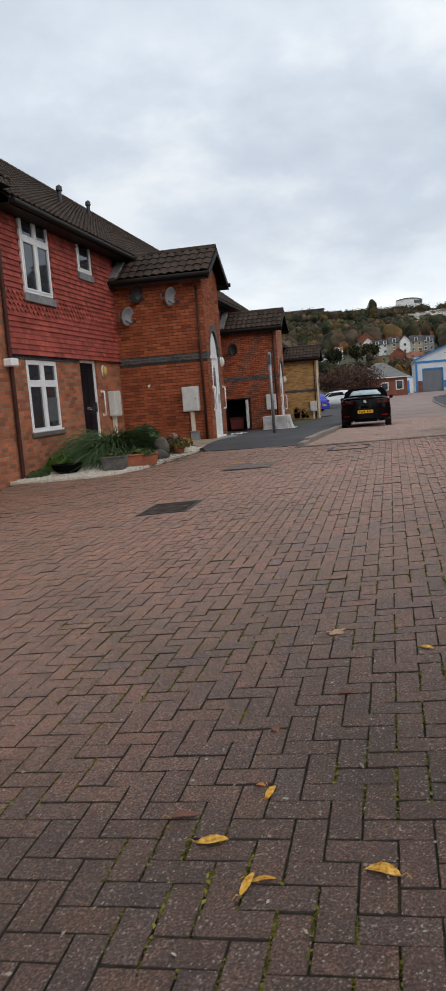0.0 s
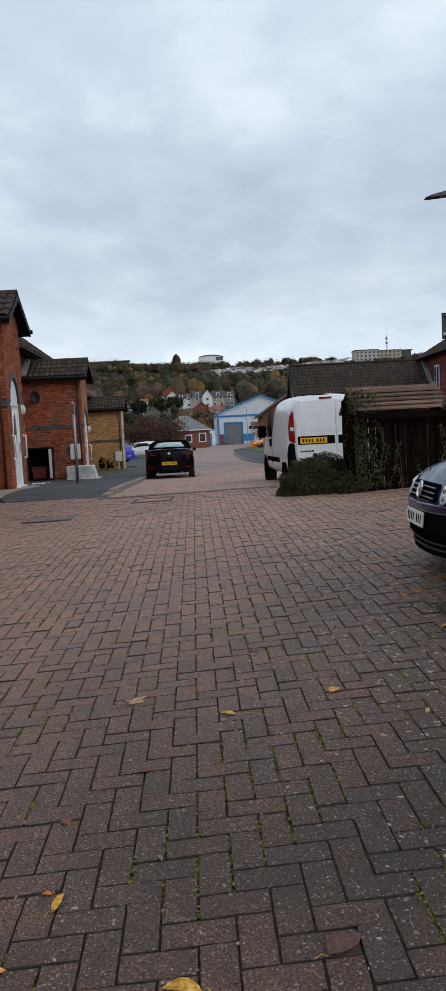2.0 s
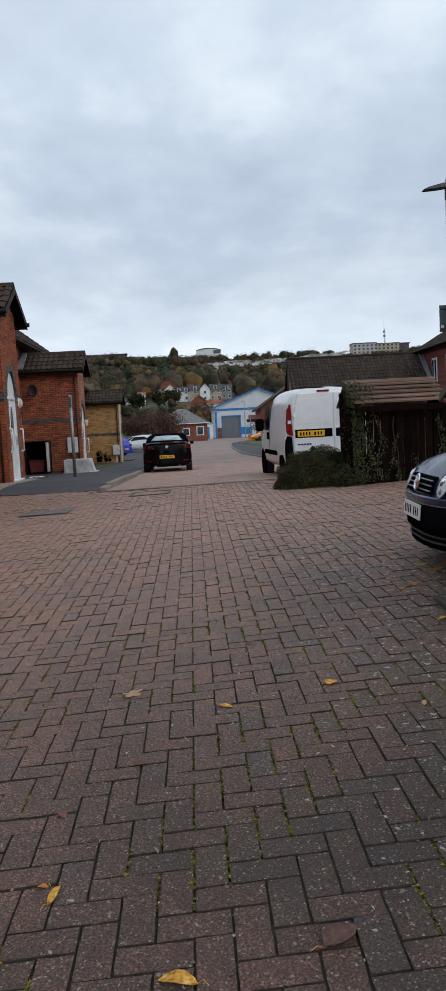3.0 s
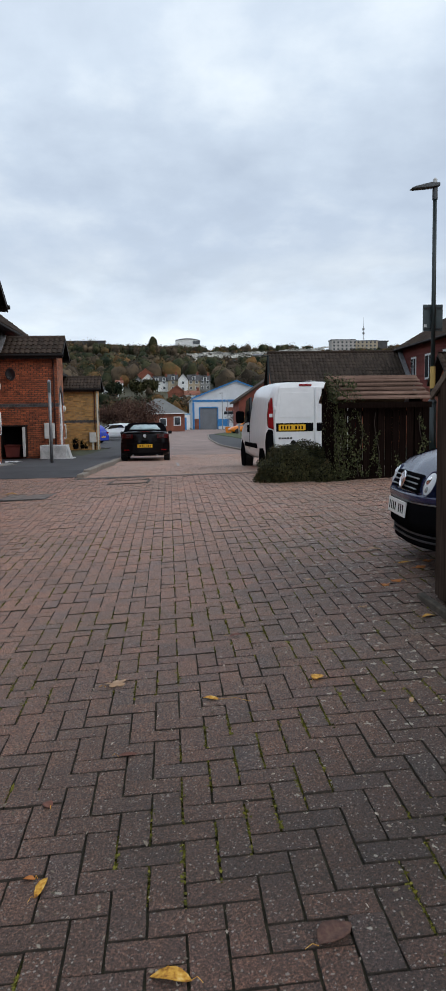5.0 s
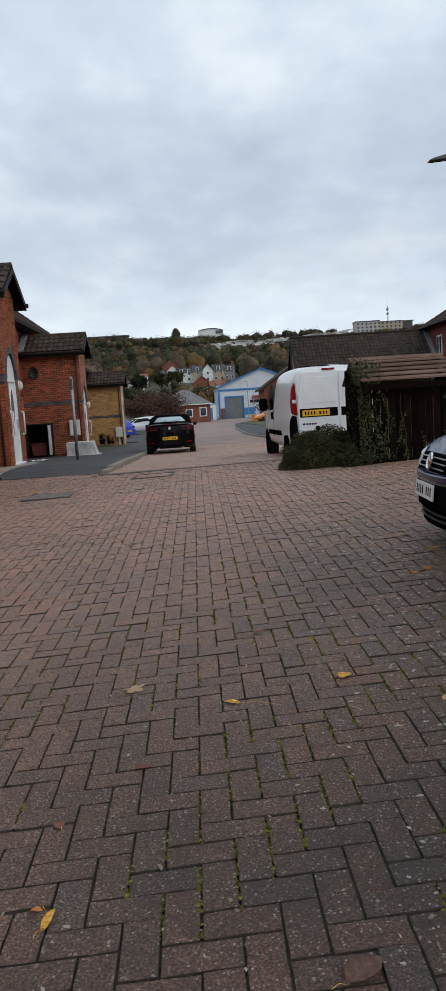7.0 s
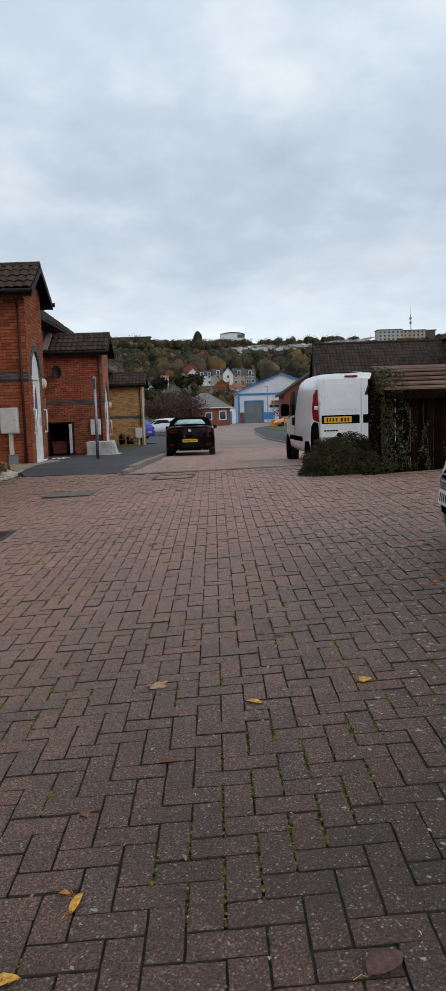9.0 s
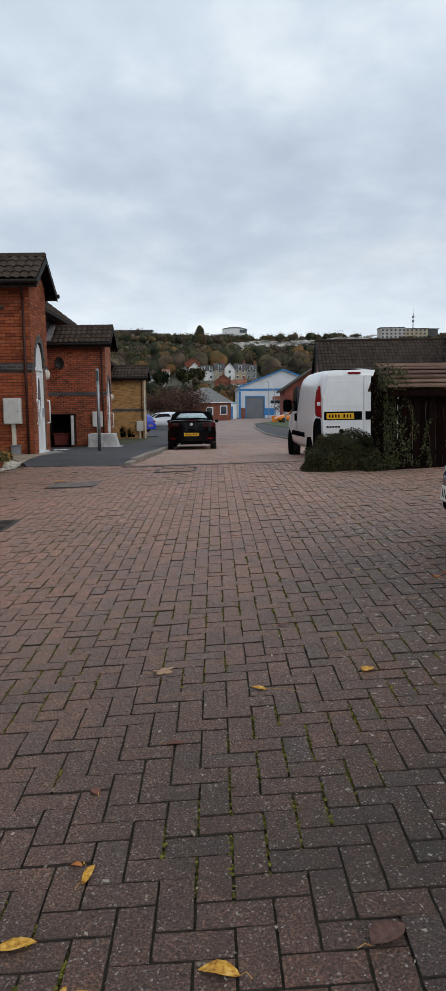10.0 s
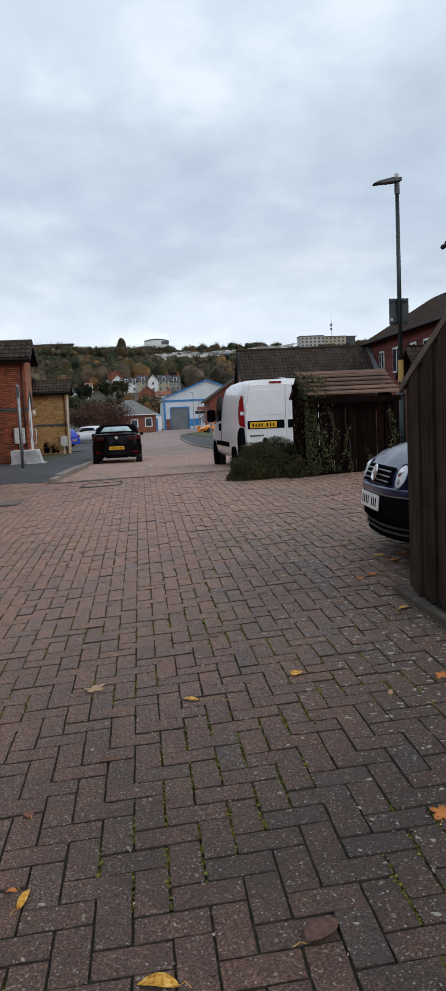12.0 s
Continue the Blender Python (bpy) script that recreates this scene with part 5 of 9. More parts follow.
part("spigot", Geo().tube((0, 0, 5.55), (0, 0, 5.80), 0.056, 0.052, 12), M_LANTERN, lamp)
part("lantern", Geo().prism([(0.08, 5.80), (0.08, 5.87), (-0.1, 5.875), (-0.42, 5.80), (-0.52, 5.755), (-0.46, 5.745), (-0.2, 5.765)], "y", -0.10, 0.10), M_LANTERN, lamp, "flat dark grey lantern", bev=0.012)
part("photocell", Geo().lathe([(0.045, 5.88), (0.045, 5.95), (0.02, 5.98)]), M_BOX, lamp)
sg = thing("sign", "Grey back of a rectangular sign clamped to the lamp column", "sign", (5.61, 14.075, lz + 2.87))
part("sign_plate", Geo().box(-0.215, 0.215, -0.006, 0.0, 0, 0.55, 0.002), M_SIGNBACK, sg)
for z in (0.05, 0.48):
    part("channel", Geo().box(-0.19, 0.19, -0.03, -0.006, z - 0.015, z + 0.015), M_DARK, sg)
part("sticker", Geo().box(-0.19, -0.13, -0.009, -0.006, 0.08, 0.14), M_BOX, sg, "white sticker")


# ---- houses to the right ----
def right_houses():
    h = thing("terraced_house", "Red tile-hung terraced house with white windows and a brown roof", "house", (13.3, 0, 0.3), 0, "terraced houses")
    E = 4.72
    part("wall", Geo().box(0, 0.3, 22, 41, -1, E), M_REDFAR, h)
    vs = Geo()
    z = 2.4
    while z < E:
        vs.prism([(-0.03, z), (0, z + 0.16), (0, z)], "y", 22, 41)
        z += 0.15
    part("hanging_tiles", vs, M_DULLTILE, h, "dull red hanging tiles")
    for k, y in enumerate((25.2, 28.3, 31.2, 33.4, 35.5, 38.2)):
        w = thing("window", "", "", (0, 0, 0))
        w.parent = h
        wd = 1.25 if k % 2 == 0 else 0.8
        part("window_frame", Geo().box(-0.07, -0.03, y, y + wd, 2.85, 4.15), M_WHITE, w)
        for j in range(2):
            part("pane", Geo().box(-0.08, -0.07, y + 0.08 + j * wd / 2, y + wd / 2 - 0.06 + j * wd / 2, 2.95, 4.05), M_GLASS, w)
    pit = math.radians(30)
    L = 4.4 / math.cos(pit)
    part("roof", Geo().prism([(-0.4, E), (4.0, E + 4.4 * math.tan(pit)), (8.4, E)], "y", 22, 41.3), M_FASCIA, h)
    v, f = tiles_joined(19.3, L, slope((-0.4, 41.3, E + 0.02), (0, -1, 0), (math.cos(pit), 0, math.sin(pit))))
    tagged(part("roof_tiles", Geo().add(v, f), M_TILE, h), kind="stuff")
    gutter(h, (-0.46, 22, E - 0.02), (-0.46, 41.3, E - 0.02), M_FASCIA)
    # its gabled wing
    part("wing_wall", Geo().box(-2.2, 0, 27, 28.7, -1, 2.5), M_BRICK2, h)
    part("wing_gable", Geo().prism([(27, 2.5), (28.7, 2.5), (27.85, 3.2)], "x", -2.2, -2.1), M_BRICK2, h)
    for s, y in ((1, 26.6), (-1, 29.1)):
        part("wing_roof", Geo().prism([(y, 2.2), (27.85, 3.32), (27.85, 3.4), (y, 2.28)], "x", -2.6, 0), M_FASCIA, h)
        m = slope((-2.6, y, 2.29) if s > 0 else (0, y, 2.29), (s, 0, 0), (0, s * 0.745, 0.667))
        v, f = tiles_joined(2.6, 1.65, m)
        tagged(part("roof_tiles", Geo().add(v, f), M_TILE, h), kind="stuff")
    # near house, of which only the eaves corner shows
    n = thing("house", "Brick house with dark eaves and a downpipe at its corner", "house", (7.56, 9.7, 0.2))
    part("wall", Geo().box(0, 6.4, 0, 5.5, -1, 4.95), M_BRICK2, n)
    part("gable", Geo().prism([(0, 4.95), (6.4, 4.95), (3.2, 7.3)], "y", 0, 0.25), M_BRICK2, n)
    for s, x in ((1, -0.4), (-1, 6.8)):
        part("roof", Geo().prism([(x, 4.72), (3.2, 7.38), (3.2, 7.5), (x, 4.84)], "y", -0.25, 5.6), M_TILE, n)
    part("verge_board", Geo().prism([(-0.4, 4.6), (3.2, 7.25), (3.2, 7.4), (-0.4, 4.76)], "y", -0.28, -0.25), M_FASCIA, n)
    part("box_end", Geo().box(-0.36, 0.0, -0.26, 0.1, 4.55, 4.75, 0.01), M_FASCIA, n)
    gutter(n, (-0.45, -0.3, 4.72), (-0.45, 5.6, 4.72), M_FASCIA)
    part("downpipe", Geo().path([(-0.42, 0.02, 4.7), (-0.06, 0.02, 4.4), (-0.06, 0.02, -0.5)], 0.04), M_FASCIA, n)


right_houses()


def long_roof():
    """Low garage block with a long brown tiled roof behind the van."""
    h = thing("garage_block", "Low brick block with a long brown tiled roof abutting the terrace", "garage", (5.55, 37.6, -0.38), -1)
    X, RUN, EAVE, RIDGE = 7.66, 3.4, 2.45, 5.30
    part("wall", Geo().box(0.15, X, 0.4, 2 * RUN - 0.4, -0.3, EAVE), M_BRICK2, h)
    part("gable_wall", Geo().prism([(0.4, EAVE), (2 * RUN - 0.4, EAVE), (RUN, RIDGE - 0.35)], "x", 0.15, 0.35), M_BRICK2, h)
    pit = math.atan2(RIDGE - EAVE, RUN)
    for s, y in ((1, 0.0), (-1, 2 * RUN)):
        part("roof", Geo().prism([(y, EAVE - 0.07), (RUN, RIDGE - 0.07), (RUN, RIDGE - 0.01), (y, EAVE - 0.01)], "x", 0, X), M_FASCIA, h)
        m = slope((0, y, EAVE) if s > 0 else (X, y, EAVE), (s, 0, 0), (0, s * math.cos(pit), math.sin(pit)))
        v, f = tiles_joined(X, RUN / math.cos(pit), m, 0.30, 0.2)
        tagged(part("roof_tiles", Geo().add(v, f), M_BTILE, h), kind="stuff")
    part("ridge", Geo().tube((0, RUN, RIDGE + 0.02), (X, RUN, RIDGE + 0.02), 0.1), M_TILE, h)
    part("lead_flashing", Geo().prism([(-0.1, EAVE - 0.05), (RUN, RIDGE + 0.02), (RUN, RIDGE + 0.20), (-0.1, EAVE + 0.13)], "x", X - 0.24, X - 0.02), M_LEAD, h, "pale lead flashing")
    part("verge_board", Geo().prism([(-0.05, EAVE - 0.15), (RUN, RIDGE - 0.15), (RUN, RIDGE + 0.03), (-0.05, EAVE + 0.03)], "x", -0.04, 0.0), M_FASCIA, h)
    gutter(h, (-0.05, -0.05, EAVE - 0.05), (X, -0.05, EAVE - 0.05), M_FASCIA)
    lp = thing("lamp_post", "Thin dark lamp post with a short arm beside the tiled roof", "lamp post", (4.72, 34.0, -0.35), 0, "far lamp posts")
    part("pole", Geo().tube((0, 0, 0), (0, 0, 4.58), 0.06, 0.045), M_POLE, lp)
    part("arm", Geo().tube((0, 0, 4.54), (-0.34, 0, 4.58), 0.035, 0.03), M_POLE, lp)
    part("lantern", Geo().box(-0.72, -0.30, -0.08, 0.08, 4.55, 4.64, 0.03), M_STEEL, lp)
    # lower red brick end with its own pitched roof
    e = thing("garage_block", "Red brick building with a dark pitched roof beside the road", "garage", (9.6, 102, -0.5))
    part("end_wall", Geo().prism([(0, 2.2), (12, 2.2), (12, 4.2), (6, 8.3), (0, 4.2)], "y", 0, 0.3), M_DEEPRED, e)
    part("lower_wall", Geo().box(0, 12, 0.02, 0.3, -0.3, 2.2), M_YBRICK, e, "yellow brick lower wall")
    part("side_wall", Geo().box(0.02, 0.3, 0.3, 9, -0.3, 4.2), M_DEEPRED, e)
    for s in (0, 12):
        k = -0.5 if s == 0 else 0.5
        part("end_roof", Geo().prism([(s + k, 3.9), (6, 8.25), (6, 8.5), (s + k, 4.15)], "y", -0.4, 9), M_TILE, e)


long_roof()


# ---- vehicles ----
def loft(stations, closed_ends=True):
    """A car shell from stations: (s, [(half width, height), ...]) with x across and y along the length."""
    g = Geo()
    m = len(stations[0][1])
    rows = []
    for s, pr in stations:
        rows.append([(w, s, z) for w, z in pr] + [(-w, s, z) for w, z in reversed(pr)])
    n = 2 * m
    vs = [p for r in rows for p in r]
    fs = []
    for i in range(len(rows) - 1):
        for k in range(n - 1):
            fs.append((i * n + k, i * n + k + 1, (i + 1) * n + k + 1, (i + 1) * n + k))
        fs.append((i * n + n - 1, i * n, (i + 1) * n, (i + 1) * n + n - 1))
    if closed_ends:
        for base in (0, (len(rows) - 1) * n):
            for k in range(m - 1):
                fs.append((base + k, base + k + 1, base + n - 2 - k, base + n - 1 - k))
    return g.add(vs, fs)


def wheel(parent, x, y, r, w, rim):
    """A wheel on the side x; the rim faces outwards."""
    sgn = 1 if x > 0 else -1
    m = pose(x, y, r, 0, 90 * sgn, 0)
    wh = part("wheel", Geo().lathe([(r * 0.64, -w / 2), (r * 0.93, -w / 2), (r, -w * 0.36), (r, w * 0.36), (r * 0.93, w / 2), (r * 0.64, w / 2)], m, 28), M_RUBBER, parent, sm=False)
    part("rim", Geo().lathe([(0.02, w * 0.30), (r * 0.2, w * 0.33), (r * 0.55, w * 0.30), (r * 0.64, w * 0.46), (r * 0.66, w * 0.40), (r * 0.66, -w * 0.4)], m, 24), rim, wh)
    part("hub_cap", Geo().lathe([(r * 0.14, w * 0.3), (r * 0.14, w * 0.37), (r * 0.05, w * 0.39)], m, 12), M_STEEL, wh)
    return wh


def plate_bars(parent, w, h, mat, m, bars):
    """A number plate with plain bars in place of its characters. m: its middle, x along, z out."""
    p = part("number_plate", Geo().box(-w / 2, w / 2, -h / 2, h / 2, -0.006, 0.004, 0.002), mat, parent)
    p.matrix_basis = m
    x = -w * 0.43
    for bw in bars:
        if bw > 0:
            part("bar", Geo().box(x + bw * 0.2, x + bw * 0.8, -h * 0.28, h * 0.28, 0.004, 0.0065), M_BLACK, p)
        x += abs(bw) + (0.024 if bw == 0.034 else 0.012)
    return p


def face(ox, oy, oz, rx, rz=0):
    return pose(ox, oy, oz, rx, 0, rz)


def build_van():
    """White panel van seen from behind: rear at local y = 0, nose at +y."""
    v = thing("van", "White panel van with black bumpers parked by the hedge", "van", (2.757, 12.45, float(ground_z(2.7, 14.5)) - 0.085), 2.2)
    def pr(w, zb, zt, wt, belt):
        return [(0.0, zb), (w * 0.80, zb), (w * 0.97, zb + 0.10), (w, zb + 0.35), (w * 0.995, belt), (wt + 0.03, zt - 0.30), (wt - 0.02, zt - 0.10), (wt - 0.12, zt - 0.02), (0.0, zt + 0.02)]
    st = [(0.0, pr(0.875, 0.36, 1.80, 0.74, 1.0)), (0.03, pr(0.90, 0.33, 1.83, 0.77, 1.0)), (0.35, pr(0.915, 0.30, 1.85, 0.79, 1.0)), (1.2, pr(0.916, 0.28, 1.86, 0.80, 1.0)), (2.2, pr(0.916, 0.28, 1.85, 0.79, 1.0)),
          (2.75, pr(0.916, 0.28, 1.80, 0.75, 1.0)), (3.05, pr(0.915, 0.28, 1.66, 0.70, 1.0)), (3.35, pr(0.91, 0.28, 1.40, 0.70, 0.98)), (3.62, pr(0.90, 0.28, 1.15, 0.74, 0.9)), (4.05, pr(0.86, 0.28, 0.99, 0.70, 0.8)), (4.28, pr(0.78, 0.28, 0.86, 0.62, 0.7)), (4.38, pr(0.62, 0.30, 0.68, 0.5, 0.6))]
    part("body", loft(st), M_WVAN, v, sm=True, bev=0.0)
    # rear doors: wide left leaf, narrow right leaf
    for a, b in ((-0.775, -0.008), (0.008, 0.775)):
        d = part("rear_door", Geo().prism([(a, 0.52), (b, 0.52), (b, 0.94), (b - 0.02 if b > 0.5 else b, 1.2), (b - 0.09 if b > 0.5 else b, 1.74), (a + 0.09 if a < -0.5 else a, 1.74), (a, 1.2)], "y", -0.022, 0.0), M_WVAN, v, "white rear door", bev=0.012)
        part("door_pressing", Geo().prism([(a + 0.07, 1.16), (b - 0.07, 1.16), (b - (0.13 if b > 0.5 else 0.06), 1.64), (a + (0.13 if a < -0.5 else 0.06), 1.64)], "y", -0.027, -0.02), M_WVAN, d, bev=0.01)
        part("door_band", Geo().box(a + 0.03, b - 0.02, -0.030, -0.02, 0.90, 1.06, 0.006), M_BLACK, d, "black recessed band")
        part("hinge", Geo().box(a - 0.01 if a < -0.5 else b - 0.03, a + 0.03 if a < -0.5 else b + 0.01, -0.04, -0.01, 1.30, 1.38, 0.004), M_WVAN, d)
    plate_bars(v, 0.52, 0.111, M_YPLATE, face(-0.44, -0.034, 0.975, 90), (0.045, 0.045, 0.045, 0.045, -0.03, 0.055, 0.045, 0.045))
    part("maker_badge", Geo().tube((-0.42, -0.036, 0.69), (-0.42, -0.022, 0.69), 0.045, 0.045, 18), M_CHROME, v, "round chrome badge")
    for k in range(5):
        part("badge_bar", Geo().box(-0.70 + k * 0.055, -0.66 + k * 0.055, -0.028, -0.02, 0.76, 0.79), M_CHROME, v)
    for s in (-1, 1):
        lamp_ = part("tail_light", Geo().prism([(s * 0.79, 0.94), (s * 0.895, 0.98), (s * 0.905, 1.20), (s * 0.875, 1.46), (s * 0.84, 1.55), (s * 0.815, 1.53), (s * 0.80, 1.25)], "y", -0.03, 0.10), M_REDL, v, "tall red tail light", bev=0.014)
        part("light_reflector", Geo().prism([(s * 0.815, 1.17), (s * 0.88, 1.175), (s * 0.88, 1.24), (s * 0.815, 1.235)], "y", -0.036, -0.02), M_CLEARL, lamp_, "clear reversing lens", bev=0.006)
        part("bumper_corner", Geo().prism([(s * 0.66, 0.36), (s * 0.91, 0.36), (s * 0.922, 0.70), (s * 0.895, 0.95), (s * 0.81, 0.93), (s * 0.79, 0.60), (s * 0.66, 0.54)], "y", -0.04, 0.22), M_BLACK, v, "dark grey bumper corner", bev=0.02)
        for k in ((0.75, 0.31), (3.50, 0.31)):
            part("wheel_arch", Geo().lathe([(0.33, -0.02), (0.352, 0.0), (0.33, 0.010)], pose(s * 0.897, k[0], 0.33, 0, 90 * s, 0), 28), M_BLACK, v)
            wheel(v, s * 0.79, k[0], k[1], 0.19, M_STEEL)
        part("side_window", Geo().prism([(2.35, 1.06), (3.25, 1.06), (2.95, 1.55), (2.40, 1.62)], "x", s * 0.845, s * 0.90), M_DGLASS, v)
        part("side_moulding", Geo().box(s * 0.905, s * 0.93, 1.25, 3.05, 0.54, 0.64, 0.01) if s > 0 else Geo().box(-0.93, -0.905, 1.25, 3.05, 0.54, 0.64, 0.01), M_BLACK, v, "black side moulding")
        part("door_mirror", Geo().box(min(s * 0.93, s * 1.12), max(s * 0.93, s * 1.12), 2.95, 3.10, 1.05, 1.33, 0.04), M_BLACK, v)
        part("side_door_line", Geo().box(min(s * 0.91, s * 0.921), max(s * 0.91, s * 0.921), 2.28, 2.295, 0.5, 1.6), M_BLACK, v)
        part("door_pull", Geo().box(min(s * 0.91, s * 0.945), max(s * 0.91, s * 0.945), 2.36, 2.5, 0.86, 1.02, 0.01), M_BLACK, v)
    part("rear_bumper", Geo().box(-0.70, 0.70, -0.055, 0.1, 0.36, 0.54, 0.02), M_BLACK, v)
    part("brake_light", Geo().box(-0.30, -0.06, -0.028, 0.03, 1.755, 1.79, 0.006), M_REDL, v, "high red brake light")
    part("windscreen", Geo().prism([(2.80, 1.74), (3.52, 1.16), (3.56, 1.17), (2.84, 1.76)], "x", -0.66, 0.66), M_DGLASS, v)
    part("roof_seam", Geo().box(-0.62, 0.62, 0.02, 0.035, 1.83, 1.845), M_BLACK, v)


build_van()


def build_car(name, label, loc, rz, paint, L, W, H, group=""):
    """A hatchback: rear at local y = 0, nose at +y."""
    c = thing(name, label, "car", loc, rz, group)
    hw = W / 2
    def low(w, zb, zt):
        return [(0.0, zb), (w * 0.82, zb), (w * 0.96, zb + 0.10), (w, zb + (zt - zb) * 0.42), (w * 0.985, zb + (zt - zb) * 0.70), (w * 0.93, zt - 0.05), (w * 0.86, zt), (0.0, zt + 0.03)]
    top = [(0.0, 0.82, 0.80), (0.06, 0.94, 0.90), (0.4, 0.99, 0.96), (1.2, 1.0, 0.95), (2.4, 1.0, 0.94), (L - 0.95, 1.0, 0.92), (L - 0.45, 0.95, 0.80), (L - 0.12, 0.84, 0.66), (L, 0.7, 0.54)]
    part("body", loft([(s, low(hw * k, 0.24 if 0.2 < s < L - 0.3 else 0.30, zt)) for s, k, zt in top]), paint, c, sm=True)
    # cabin
    def cab(w, z0, z1, wt):
        return [(0.0, z0), (w, z0), (w - 0.01, z0 + 0.04), ((w + wt) / 2, (z0 + z1) / 2), (wt, z1 - 0.06), (wt - 0.10, z1), (0.0, z1 + 0.02)]
    cs = [(0.12, cab(hw * 0.86, 0.90, 0.98, hw * 0.74)), (0.40, cab(hw * 0.90, 0.90, H - 0.14, hw * 0.72)), (0.9, cab(hw * 0.92, 0.90, H - 0.02, hw * 0.74)), (1.7, cab(hw * 0.92, 0.90, H, hw * 0.74)), (2.2, cab(hw * 0.91, 0.89, H - 0.06, hw * 0.72)), (2.95, cab(hw * 0.88, 0.88, 0.97, hw * 0.76))]
    part("cabin", loft(cs), paint, c, sm=True)
    part("rear_window", Geo().add([(-0.55, 0.20, 1.02), (0.55, 0.20, 1.02), (0.48, 0.40, H - 0.18), (-0.48, 0.40, H - 0.18), (-0.55, 0.24, 1.0), (0.55, 0.24, 1.0), (0.48, 0.44, H - 0.2), (-0.48, 0.44, H - 0.2)], [(0, 1, 2, 3), (7, 6, 5, 4), (0, 4, 5, 1), (1, 5, 6, 2), (2, 6, 7, 3), (3, 7, 4, 0)]), M_DGLASS, c)
    for s in (-1, 1):
        zt = H - 0.12
        part("side_window", Geo().prism([(1.0, 1.0), (2.75, 0.98), (2.2, zt), (1.35, zt)], "x", s * hw * 0.79, s * hw * 0.86), M_DGLASS, c)
        for yy in (0.78, L - 0.85):
            wheel(c, s * (hw - 0.10), yy, 0.31, 0.20, M_ALLOY)
        part("door_mirror", Geo().box(min(s * hw, s * (hw + 0.16)), max(s * hw, s * (hw + 0.16)), 2.55, 2.68, 0.93, 1.07, 0.03), paint, c)
        part("tail_light", Geo().prism([(s * hw * 0.56, 0.74), (s * hw * 0.90, 0.73), (s * hw * 0.92, 0.86), (s * hw * 0.58, 0.86)], "y", -0.008, 0.22), M_REDL, c, "red tail light", bev=0.01)
    part("windscreen", Geo().prism([(2.25, H - 0.10), (2.98, 0.95), (3.02, 0.96), (2.29, H - 0.08)], "x", -hw * 0.66, hw * 0.66), M_DGLASS, c)
    part("rear_bumper", loft([(-0.05, [(0, 0.24), (hw * 0.74, 0.24), (hw * 0.86, 0.29), (hw * 0.88, 0.50), (hw * 0.84, 0.60), (0, 0.61)]), (0.03, [(0, 0.21), (hw * 0.90, 0.21), (hw * 0.98, 0.28), (hw * 1.0, 0.50), (hw * 0.98, 0.61), (0, 0.62)])]), paint, c, sm=False)
    part("bumper_strip", Geo().box(-hw * 0.80, hw * 0.80, -0.058, -0.04, 0.45, 0.465), M_DARK, c)
    plate_bars(c, 0.52, 0.111, M_YPLATE, face(0, -0.062, 0.5, 90), (0.045, 0.045, 0.045, 0.045, -0.03, 0.045, 0.045, 0.045))
    part("rear_badge", Geo().tube((0, -0.02, 0.79), (0, 0.02, 0.79), 0.05, 0.05, 18), M_CHROME, c, "round chrome badge")
    part("exhaust", Geo().tube((-0.4, -0.06, 0.27), (-0.4, 0.2, 0.27), 0.03), M_STEEL, c)
    return c


